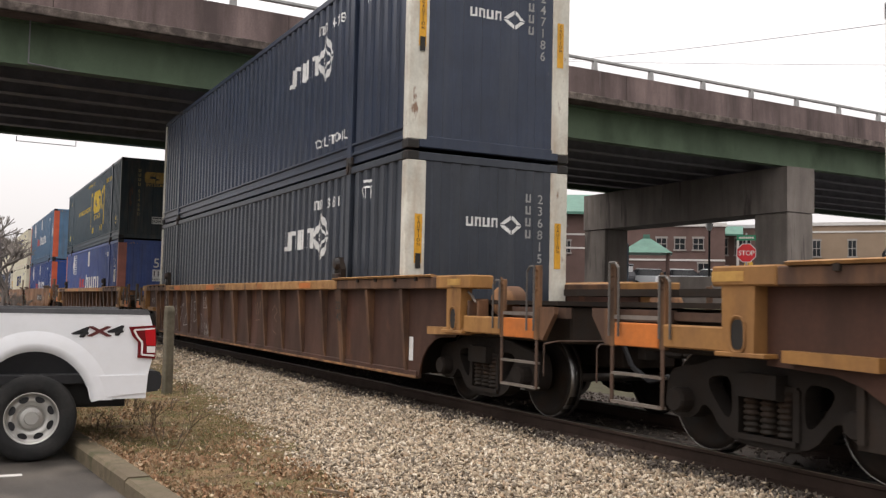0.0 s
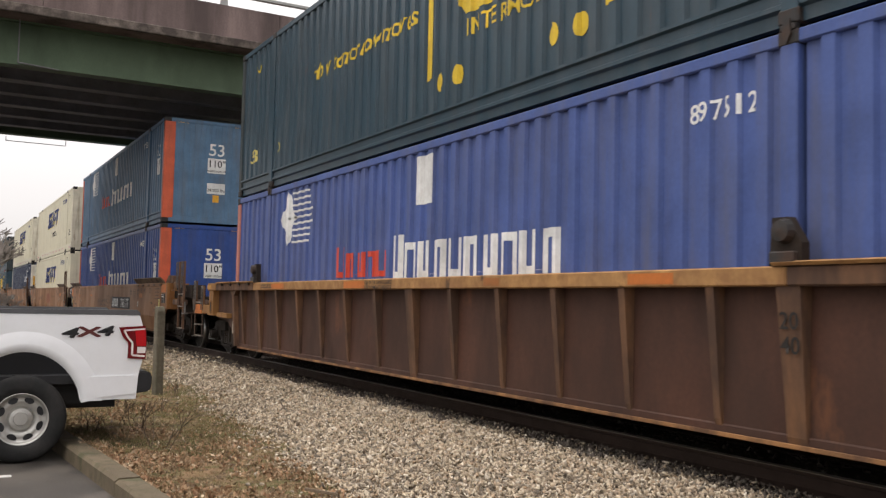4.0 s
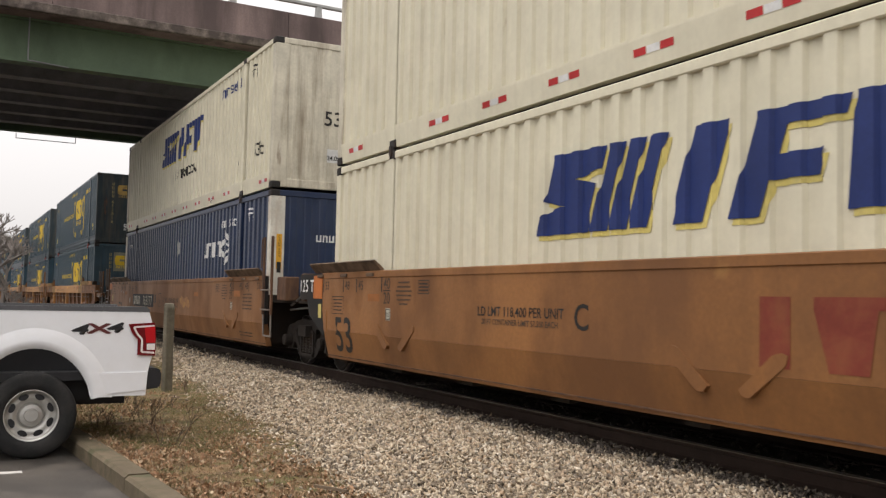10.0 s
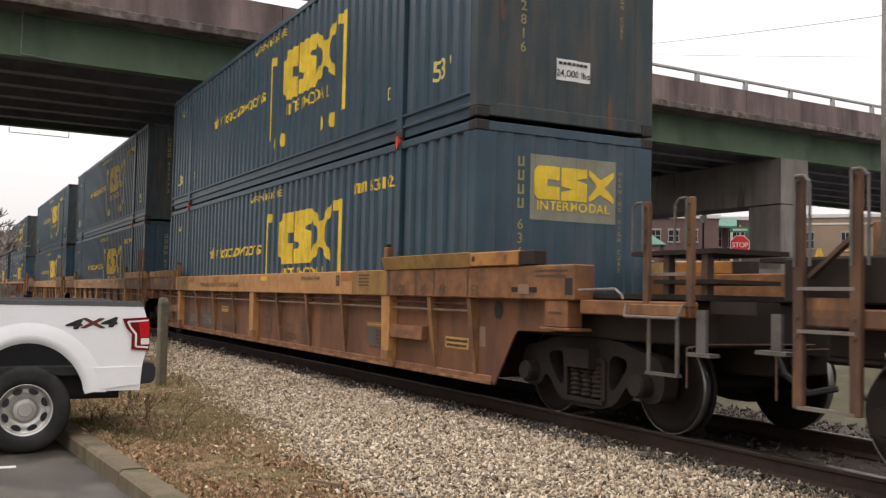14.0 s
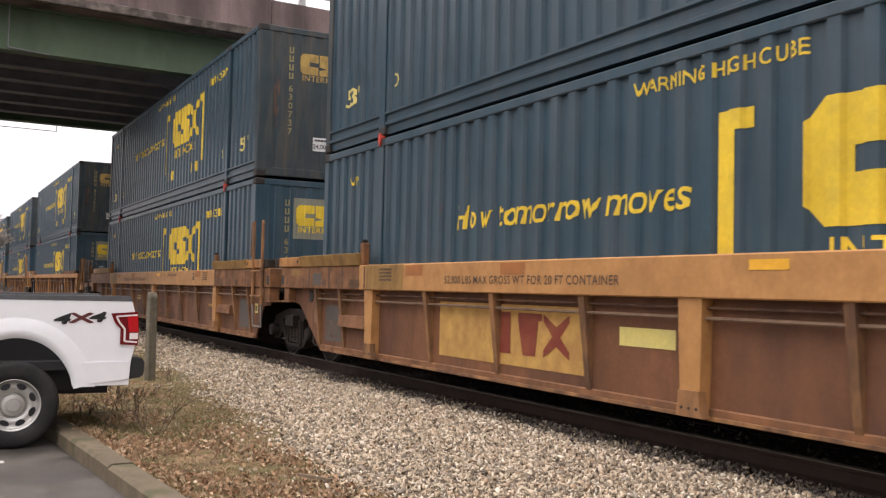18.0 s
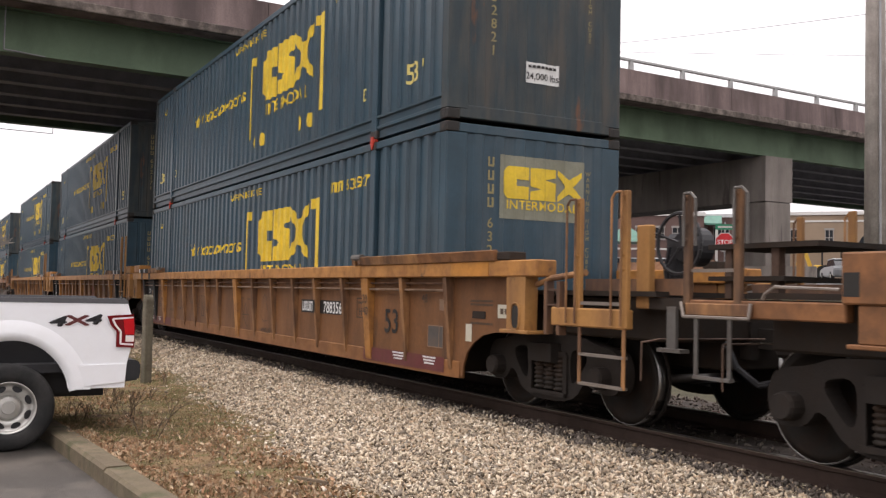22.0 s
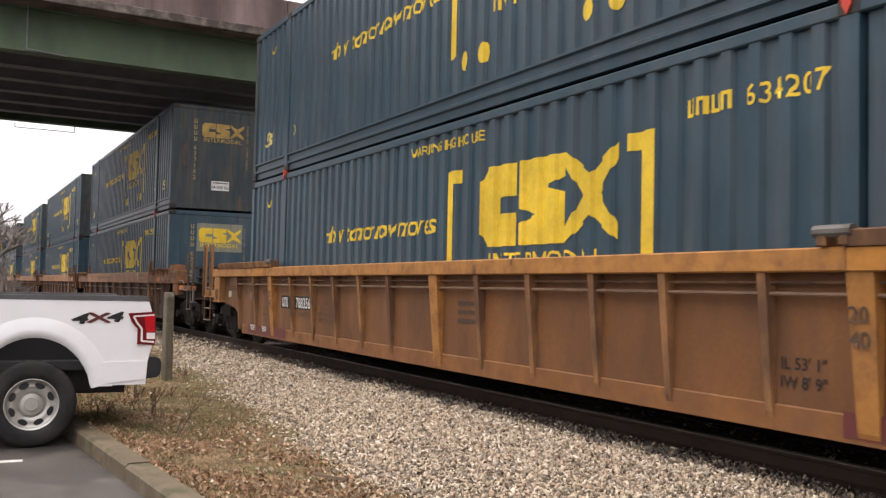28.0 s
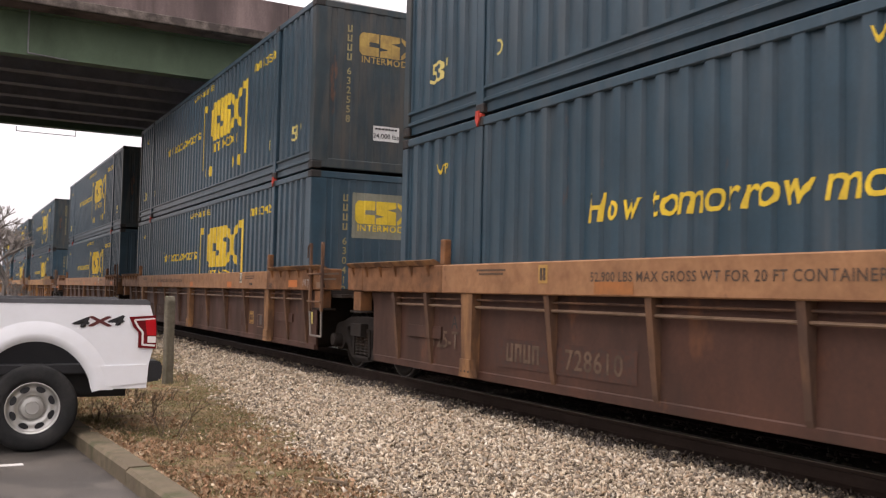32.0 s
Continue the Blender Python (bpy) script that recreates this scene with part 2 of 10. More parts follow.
M["pale_patch"] = mat("dull_pale_sticker", (0.50, 0.47, 0.38), 0.6, dirt=(0.25, 0.2, 0.13), amount=0.5)
M["orange_faint"] = mat("faded_orange_patch", (0.36, 0.13, 0.035), 0.6, dirt=(0.2, 0.095, 0.04), amount=0.7, lo=0.38, hi=0.62)
M["old_ink"] = mat("faded_dark_stencil", (0.065, 0.045, 0.032), 0.7, dirt=(0.14, 0.08, 0.045), amount=0.5)
M["dim_yellow_ink"] = mat("worn_yellow_stencil", (0.27, 0.225, 0.10), 0.6, dirt=(0.10, 0.10, 0.08), amount=0.5)
M["dim_white_ink"] = mat("worn_white_stencil", (0.30, 0.30, 0.29), 0.6, dirt=(0.12, 0.12, 0.12), amount=0.5)
M["rust_yellow_ink"] = mat("rust_faded_yellow_lettering", (0.40, 0.27, 0.07), 0.6, dirt=(0.16, 0.10, 0.05), amount=0.6, lo=0.4, hi=0.62)
M["chalk"] = mat("white_chalk", (0.40, 0.38, 0.36), 0.9, var=0.3, scale=30)
M["dark_steel"] = mat("dark_rusted_steel", (0.030, 0.024, 0.020), 0.75, metal=0.0, dirt=(0.035, 0.02, 0.012), amount=0.5, spec=0.12)
# ground and track
M["asphalt"] = mat("damp_asphalt", (0.066, 0.058, 0.050), 0.5, var=0.5, scale=0.7, dirt=(0.125, 0.108, 0.09), amount=0.75, fine=45, bump=0.5, bump_scale=90, rust=((0.028, 0.026, 0.024), 0.7, 0.60, 1.6, 1))
M["far_asphalt"] = mat("grey_asphalt", (0.10, 0.10, 0.10), 0.8, var=0.25, scale=0.3, dirt=(0.16, 0.155, 0.15), amount=0.5)
M["far_grass"] = mat("dry_winter_grass", (0.085, 0.078, 0.045), 0.95, var=0.4, scale=1.2, dirt=(0.05, 0.042, 0.028), amount=0.7, fine=30, bump=0.6, bump_scale=25)
M["concrete_kerb"] = mat("worn_kerb_concrete", (0.135, 0.105, 0.068), 0.85, var=0.25, scale=2.5, dirt=(0.085, 0.075, 0.045), amount=0.75, bump=0.4, rust=((0.06, 0.066, 0.03), 0.6, 0.60, 3, 1))
M["soil"] = mat("leafy_soil", (0.235, 0.15, 0.082), 0.95, var=0.45, scale=2.2, dirt=(0.095, 0.095, 0.032), amount=0.85, fine=55, bump=1.0, bump_scale=70, lo=0.40, hi=0.60, rust=((0.07, 0.045, 0.028), 0.85, 0.54, 5, 1))
M["ballast_bed"] = mat("ballast_bed", (0.22, 0.18, 0.135), 0.95, var=0.4, scale=1.2, dirt=(0.13, 0.10, 0.075), amount=0.5, fine=30, bump=0.8, bump_scale=35)
# dark for oil and for the train's shade, both in the colour
M["oily_shade_bed"] = mat("oil_and_shade_bed", (0.075, 0.06, 0.05), 0.9, var=0.4, scale=1.4, dirt=(0.045, 0.036, 0.03), amount=0.6, fine=30, bump=0.8, bump_scale=35)
M["rail"] = mat("rusty_rail_steel", (0.044, 0.029, 0.023), 0.75, dirt=(0.026, 0.019, 0.016), amount=0.6, spec=0.12)
M["rail_head"] = mat("worn_rail_head", (0.30, 0.28, 0.26), 0.3, metal=1.0)
M["tie"] = mat("weathered_timber_tie", (0.075, 0.058, 0.045), 0.9, var=0.4, scale=4, bump=0.5, by_piece=0.4)
# bridge and town
M["deck_concrete"] = mat("sooty_parapet_concrete", (0.205, 0.15, 0.14), 0.9, var=0.3, scale=0.5, dirt=(0.062, 0.047, 0.045), amount=0.85, streak=8, lo=0.35, hi=0.65, rust=((0.17, 0.145, 0.135), 0.5, 0.64, 3, 8))
M["edge_concrete"] = mat("spalled_edge_concrete", (0.20, 0.165, 0.14), 0.9, var=0.4, scale=1.5, dirt=(0.05, 0.04, 0.036), amount=0.9, lo=0.35, hi=0.6, bump=0.6, bump_scale=6)
M["girder_green"] = mat("green_girder_paint", (0.10, 0.145, 0.088), 0.6, var=0.15, scale=0.4, dirt=(0.045, 0.062, 0.04), amount=0.6, streak=2, rust=((0.10, 0.05, 0.03), 0.5, 0.70, 3, 2))
M["girder_dark"] = mat("dark_beam_paint", (0.19, 0.185, 0.195), 0.7, var=0.2)
M["pier_concrete"] = mat("stained_pier_concrete", (0.20, 0.175, 0.155), 0.9, var=0.2, scale=0.6, dirt=(0.10, 0.085, 0.075), amount=0.8, streak=8, bump=0.2, rust=((0.06, 0.05, 0.045), 0.75, 0.60, 1.5, 9))
M["rail_aluminium"] = mat("grey_guard_rail", (0.34, 0.34, 0.33), 0.5, metal=0.3)
M["brick_red"] = mat("red_brick_wall", (0.15, 0.068, 0.056), 0.9, var=0.2, scale=0.6)
M["brick_brown"] = mat("brown_brick_wall", (0.13, 0.083, 0.072), 0.9, var=0.2, scale=0.6)
M["stucco"] = mat("tan_stucco", (0.27, 0.20, 0.14), 0.9, var=0.12, scale=0.5)
M["roof_green"] = mat("green_metal_roof", (0.085, 0.19, 0.145), 0.5, var=0.15)
M["roof_grey"] = mat("pale_grey_roof", (0.50, 0.50, 0.50), 0.7, var=0.1)
M["trim_white"] = mat("white_trim", (0.55, 0.53, 0.50), 0.6, var=0.06)
M["window_dark"] = mat("dark_window_glass", (0.02, 0.022, 0.025), 0.12, spec=0.6)
M["slate_blue"] = mat("slate_blue_panel", (0.17, 0.21, 0.26), 0.7)
M["sign_red"] = mat("red_sign_face", (0.52, 0.025, 0.03), 0.4)
M["sign_green"] = mat("green_sign_face", (0.02, 0.20, 0.10), 0.4)
M["galv"] = mat("galvanised_steel", (0.30, 0.30, 0.30), 0.5, metal=0.5)
M["lamp_black"] = mat("black_lamp_paint", (0.02, 0.02, 0.02), 0.5)
M["globe"] = mat("white_lamp_globe", (0.8, 0.8, 0.78), 0.3, var=0.02)
M["pole_wood"] = mat("weathered_grey_pole", (0.30, 0.27, 0.24), 0.9, var=0.25, scale=3, streak=12, dirt=(0.17, 0.14, 0.12), amount=0.6, bump=0.3)
M["post_wood"] = mat("mossy_weathered_post", (0.15, 0.13, 0.095), 0.9, var=0.3, scale=5, streak=8, dirt=(0.07, 0.075, 0.045), amount=0.6, bump=0.5)
M["digger_yellow"] = mat("yellow_machine_paint", (0.62, 0.38, 0.05), 0.5)
M["bark"] = mat("grey_brown_bark", (0.20, 0.175, 0.155), 0.9, var=0.3)
M["evergreen"] = mat("dark_evergreen_leaves", (0.05, 0.072, 0.038), 0.8, var=0.4, scale=5)
M["pine_needles"] = mat("grey_green_pine_needles", (0.07, 0.085, 0.05), 0.8, var=0.4, scale=5)
M["cable"] = mat("black_cable", (0.12, 0.12, 0.12), 0.6)
# pickup
M["truck_white"] = mat("white_car_paint", (0.78, 0.79, 0.81), 0.22, var=0.02, spec=0.5, dirt=(0.6, 0.58, 0.55), amount=0.15)
M["tyre"] = mat("black_tyre_rubber", (0.018, 0.018, 0.018), 0.85, var=0.3, dirt=(0.06, 0.055, 0.05), amount=0.4, bump=0.2)
M["alloy"] = mat("dull_silver_wheel", (0.48, 0.47, 0.44), 0.4, metal=0.7, var=0.08)
M["plastic"] = mat("black_plastic", (0.022, 0.022, 0.024), 0.55)
M["grey_plastic"] = mat("grey_bed_cap", (0.09, 0.09, 0.095), 0.5)
M["lens_red"] = mat("red_lamp_lens", (0.45, 0.01, 0.015), 0.12, var=0.05, spec=0.6)
M["lens_dark"] = mat("dark_red_lamp_lens", (0.14, 0.006, 0.01), 0.12, var=0.05, spec=0.6)
M["lens_white"] = mat("white_lamp_lens", (0.75, 0.68, 0.66), 0.12, var=0.03, spec=0.6)
M["glass"] = mat("tinted_car_glass", (0.02, 0.022, 0.024), 0.06, spec=0.7)
M["car_white"] = mat("white_parked_paint", (0.66, 0.67, 0.68), 0.3, var=0.03)
M["car_silver"] = mat("silver_parked_paint", (0.36, 0.37, 0.38), 0.3, var=0.03)
M["car_dark"] = mat("dark_parked_paint", (0.05, 0.05, 0.055), 0.3, var=0.03)


# ---- mesh helpers ----
def box(bm, x0, x1, y0, y1, z0, z1, bevel=0.0):
    r = bmesh.ops.create_cube(bm, size=1, matrix=Matrix.Translation(((x0 + x1) / 2, (y0 + y1) / 2, (z0 + z1) / 2))
                              @ Matrix.Diagonal((abs(x1 - x0), abs(y1 - y0), abs(z1 - z0), 1)))
    if bevel:
        edges = list({e for v in r["verts"] for e in v.link_edges})
        bmesh.ops.bevel(bm, geom=edges, offset=bevel, segments=1, affect="EDGES", profile=0.5)


def bar(bm, a, b, w, h=None, up=(0, 0, 1)):
    """A rectangular bar from a to b, w wide and h high."""
    a, b = Vector(a), Vector(b)
    z = (b - a).normalized()
    x = z.cross(Vector(up))
    if x.length < 1e-4:
        x = z.cross(Vector((1, 0, 0)))
    x.normalize()
    y = x.cross(z)
    rot = Matrix((x, y, z)).transposed().to_4x4()
    bmesh.ops.create_cube(bm, size=1, matrix=Matrix.Translation((a + b) / 2) @ rot @ Matrix.Diagonal((w, h or w, (b - a).length, 1)))


def rod(bm, a, b, r, seg=8, r2=None):
    a, b = Vector(a), Vector(b)
    q = (b - a).to_track_quat("Z", "Y").to_matrix().to_4x4()
    bmesh.ops.create_cone(bm, cap_ends=True, segments=seg, radius1=r, radius2=r if r2 is None else r2, depth=(b - a).length,
                          matrix=Matrix.Translation((a + b) / 2) @ q)


def pipe(bm, pts, r, seg=6):
    for a, b in zip(pts, pts[1:]):
        rod(bm, a, b, r, seg)


def prism(bm, pts, lo, hi, axis="y"):
    """Extrudes an outline given in the other two axes from lo to hi along axis."""
    def at(p, h):
        return {"x": (h, p[0], p[1]), "y": (p[0], h, p[1]), "z": (p[0], p[1], h)}[axis]
    a = [bm.verts.new(at(p, lo)) for p in pts]
    b = [bm.verts.new(at(p, hi)) for p in pts]
    fs = [bm.faces.new(a), bm.faces.new(b[::-1])]
    for i in range(len(pts)):
        j = (i + 1) % len(pts)
        fs.append(bm.faces.new((a[j], a[i], b[i], b[j])))
    bmesh.ops.recalc_face_normals(bm, faces=fs)


def lathe(bm, prof, seg=24, axis="y", centre=(0, 0, 0)):
    """Turns a closed outline of (radius, along) round the axis."""
    rings = []
    for i in range(seg):
        a = 2 * math.pi * i / seg
        c, s = math.cos(a), math.sin(a)
        ring = []
        for r, h in prof:
            v = {"y": (r * c, h, r * s), "z": (r * c, r * s, h), "x": (h, r * c, r * s)}[axis]
            ring.append(bm.verts.new(Vector(v) + Vector(centre)))
        rings.append(ring)
    fs = []
    for i in range(seg):
        p, q = rings[i], rings[(i + 1) % seg]
        for k in range(len(prof)):
            m = (k + 1) % len(prof)
            fs.append(bm.faces.new((p[k], p[m], q[m], q[k])))
    bmesh.ops.recalc_face_normals(bm, faces=fs)


def mesh_of(name, bm, material, smooth=False):
    me = bpy.data.meshes.new(name)
    bm.to_mesh(me)
    bm.free()
    me.materials.append(M[material] if isinstance(material, str) else material)
    if smooth:
        for p in me.polygons:
            p.use_smooth = True
    return me


def part(name, bm, material, parent, label="", smooth=False, at=None):
    """One mesh object under a thing or a part; bm may be a finished mesh."""
    me = bm if isinstance(bm, bpy.types.Mesh) else mesh_of(name, bm, material, smooth)
    ob = new(name, me)
    ob.parent = parent
    if at is not None:
        ob.matrix_local = at
    return tagged(ob, label)


def thing(name, label, category, m=None, group="", kind=""):
    ob = new(name)
    ob.empty_display_size = 0.3
    if m is not None:
        ob.matrix_world = m
    return tagged(ob, label, category, group, kind)


def solid(name, bm, material, label, category="", group="", kind="", m=None, smooth=False):
    ob = new(name, mesh_of(name, bm, material, smooth))
    if m is not None:
        ob.matrix_world = m
    return tagged(ob, label, category, group, kind)


GLYPH = {}


def glyphs(chars):
    """The built-in face, one flat mesh a character, with how far each one moves the pen."""
    def drawn(body):
        cu = bpy.data.curves.new("words", "FONT")
        cu.body, cu.size, cu.resolution_u, cu.offset = body, 1.0, 3, 0.010
        ob = bpy.data.objects.new("words", cu)
        scene.collection.objects.link(ob)
        bpy.context.view_layer.update()
        me = bpy.data.meshes.new_from_object(ob.evaluated_get(bpy.context.evaluated_depsgraph_get()))
        bpy.data.objects.remove(ob)
        bpy.data.curves.remove(cu)
        xs = [v.co.x for v in me.vertices]
        return me, max(xs) - min(xs)
    bare = drawn("HH")[1]
    for ch in chars:
        GLYPH[ch] = (None if ch == " " else drawn(ch)[0], drawn("H" + ch + "H")[1] - bare)


glyphs("ABCDEFGHIJKLMNOPQRSTUVWXYZ0123456789abcdefghijklmnopqrstuvwxyz ,.'\"/-")


def text_mesh(body, size, align="CENTER", shear=0.0, space=1.0, bold=0.0):
    """Flat letters in the built-in face, drawn in x and z, facing -y; size is the capitals' height."""
    k = size / 0.70
    total = sum(GLYPH[ch][1] * space for ch in body)
    bm = bmesh.new()
    pen = -total / 2 if align == "CENTER" else 0.0
    for ch in body:
        me, step = GLYPH[ch]
        if me:
            old = len(bm.verts)
            bm.from_mesh(me)
            bm.verts.ensure_lookup_table()
            for v in bm.verts[old:]:
                x, y = v.co.x + pen + 0.0, v.co.y - 0.35
                v.co = ((x + shear * y) * k, 0, y * k)
        pen += step * space
    out = bpy.data.meshes.new("letters")
    bm.to_mesh(out)
    bm.free()
    return out


def bars_mesh(width, height, count, gap=0.3):
    """Plain bars in place of writing that cannot be read or is not to be spelled."""
    bm = bmesh.new()
    w = width / (count + gap * (count - 1))
    last = None
    for i in range(count):
        x, h = -width / 2 + i * w * (1 + gap), height / 2
        v = [bm.verts.new((px, 0, pz)) for px, pz in ((x, -h), (x + w, -h), (x + w, -0.001), (x + w, 0.001), (x + w, h), (x, h), (x, 0.001), (x, -0.001))]
        bm.faces.new(v)
        if last:
            # strung on a hairline, so that one row is one piece
            bm.faces.new((last[2], v[7], v[6], last[3]))
        last = v
    me = bpy.data.meshes.new("bars")
    bm.to_mesh(me)
    bm.free()
    return me


def notched_mesh(width, height, count, gap=0.28, taper=1.0):
    """Plain notched blocks, strung on a hairline, in place of a name that is not spelled."""
    polys = []
    w = width / (count + gap * (count - 1))
    t = 0.30 * w
    for i in range(count):
        h = height * (taper if i else 1.0)
        x0, z0 = -width / 2 + i * w * (1 + gap), -height / 2
        x1, z1 = x0 + w, z0 + h
        m, q = (z0 + z1) / 2, min(0.22 * h, t)
        if i % 2 == 0:
            polys.append([(x0, z0), (x1, z0), (x1, z1), (x1 - t, z1), (x1 - t, z0 + q), (x0 + t, z0 + q), (x0 + t, z1), (x0, z1)])
        else:
            polys.append([(x0, z0), (x0 + t, z0), (x0 + t, z1 - q), (x1 - t, z1 - q), (x1 - t, z0), (x1, z0), (x1, z1), (x0, z1)])
        if i:
            polys.append([(x0 - gap * w, z0 + 0.10 * h), (x0, z0 + 0.10 * h), (x0, z0 + 0.10 * h + 0.003), (x0 - gap * w, z0 + 0.10 * h + 0.003)])
    me = shape_mesh(polys)
    bm = bmesh.new()
    bm.from_mesh(me)
    bmesh.ops.remove_doubles(bm, verts=bm.verts[:], dist=1e-5)
    bm.to_mesh(me)
    bm.free()
    return me


def stroke_mesh(lines, width):
    """Thin drawn strokes, as of chalk."""
    polys = []
    for line in lines:
        for (ax, az), (bx, bz) in zip(line, line[1:]):
            d = math.hypot(bx - ax, bz - az)
            nx, nz = -(bz - az) / d * width / 2, (bx - ax) / d * width / 2
            polys.append([(ax - nx, az - nz), (bx - nx, bz - nz), (bx + nx, bz + nz), (ax + nx, az + nz)])
    return shape_mesh(polys)


def shape_mesh(polys):
    """Flat shapes in x and z, facing -y."""
    bm = bmesh.new()
    for poly in polys:
        bm.faces.new([bm.verts.new((x, 0, z)) for x, z in poly])
    bm.normal_update()
    bmesh.ops.triangulate(bm, faces=bm.faces[:])
    bmesh.ops.recalc_face_normals(bm, faces=bm.faces[:])
    me = bpy.data.meshes.new("shape")
    bm.to_mesh(me)
    bm.free()
    return me
# ---- ground, road, track ----
RAIL_Z, TRACK_Y = 0.36, 6.656
TRAIN_Z = RAIL_Z


def ground_height(x, y):
    """Car park level, a low strip of soil, the ballast shoulder, the far lot."""
    toe = 2.75 + max(0.0, -x - 7) * 0.105
    if y < toe:
        return -0.012
    if y < toe + 1.3:
        return -0.012 + 0.10 * (y - toe) / 1.3
    if y < 9.5:
        return 0.088
    rise = min(1.0, max(0.0, (y - 10.5) / 9.0))
    far = min(1.0, max(0.0, (math.hypot(x, y) - 58) / 8)) * min(1.0, max(0.0, (y - 22) / 8))
    return 0.088 + 1.6 * rise * rise * (3 - 2 * rise) + 1.15 * far


def build_ground():
    bm = bmesh.new()
    xs = [-1200, -500, -200, -120, -80, -70, -64, -60, -57, -54, -51, -48, -45, -42] + [-38 + i for i in range(0, 46)] + [15, 40, 100, 300, 1200]
    ys = [-1200, -300, -80, -30, -12, -5, 0] + [1 + 0.5 * i for i in range(0, 24)] + [14, 18, 22, 25, 28, 31, 34, 37, 40, 43, 46, 49, 52, 56, 60, 68, 80, 100, 200, 500, 1500]
    grid = [[bm.verts.new((x, y, ground_height(x, y))) for y in ys] for x in xs]
    for i in range(len(xs) - 1):
        for j in range(len(ys) - 1):
            bm.faces.new((grid[i][j], grid[i + 1][j], grid[i + 1][j + 1], grid[i][j + 1]))
    for f in bm.faces:
        c = f.calc_center_median()
        f.material_index = 1 if 8.0 < c.y < 21 else 0
    g = solid("ground", bm, "far_asphalt", "broad flat ground of the town, grey asphalt with a dry grass strip beyond the track", kind="structure")
    g.data.materials.append(M["far_grass"])
    return g


build_ground()


def kerb_y(x):
    return 1.15 + 0.07 * (x + 10)


def build_lot():
    bm = bmesh.new()
    box(bm, -60, 12, -14, 1.2, -0.3, 0.0)
    for v in bm.verts:
        if v.co.y > 0:
            v.co.y = kerb_y(v.co.x) + 0.05
    solid("parking_lot", bm, "asphalt", "damp dark asphalt of the parking lot beside the track", kind="structure")
    lot = thing("kerb", "worn concrete kerb edging the parking lot", "kerb", kind="structure")
    x = 9.0
    rnd = random.Random(3)
    while x > -40:
        n = 2.4
        bm = bmesh.new()
        w = rnd.uniform(-0.006, 0.006)
        prism(bm, [(0, -0.28), (0.22, -0.28), (0.22, 0.12 + w), (0.20, 0.14 + w), (0.035, 0.14 + w), (0.008, 0.115 + w)], -n + 0.004, 0, "x")
        ob = part("kerb_stone", bm, "concrete_kerb", lot)
        ob.matrix_local = Matrix.Translation((x, kerb_y(x), 0)) @ Matrix.Rotation(math.atan(0.07), 4, "Z")
        x -= n
    for x0 in (-9.0, -12.0):
        bm = bmesh.new()
        box(bm, x0 - 0.06, x0 + 0.04, -4.5, 0.66, -0.01, 0.004)
        solid("parking_line", bm, "trim_white", "worn white painted parking line on the asphalt", kind="structure")


build_lot()


def strip_height(x, y):
    return 0.10 + 0.035 * noise.noise((x * 0.9, y * 0.9, 0)) + 0.012 * noise.noise((x * 5, y * 5, 3))


def build_verge():
    bm = bmesh.new()
    nx, ny = 150, 26
    g = []
    for i in range(nx + 1):
        x = 4 - 44 * i / nx
        row = []
        for j in range(ny + 1):
            y0, y1 = kerb_y(x) + 0.20, 3.1 + max(0.0, -x - 7) * 0.105 + 0.5
            y = y0 + (y1 - y0) * j / ny
            edge = min(1, j / 4)
            row.append(bm.verts.new((x, y, strip_height(x, y) * (0.7 + 0.3 * edge))))
        g.append(row)
    for i in range(nx):
        for j in range(ny):
            bm.faces.new((g[i][j], g[i][j + 1], g[i + 1][j + 1], g[i + 1][j]))
    bmesh.ops.recalc_face_normals(bm, faces=bm.faces[:])
    solid("verge", bm, "soil", "strip of bare soil, moss and dead leaves between kerb and ballast", kind="structure", smooth=True)


build_verge()


def bed_z(x, y):
    """Height of the ballast across the track."""
    toe = 2.55 + max(0.0, -x - 7) * 0.105
    if y < toe + 1.6:
        z = 0.07 + (0.19 - 0.07) * max(0, (y - toe)) / 1.6
    else:
        z = 0.19
    if y > 9.3:
        z = max(0.0, 0.19 - 0.15 * (y - 9.3))
    if abs(y - TRACK_Y) < 1.35:
        z = 0.185
    return z + 0.018 * noise.noise((x * 1.3, y * 1.3, 7))


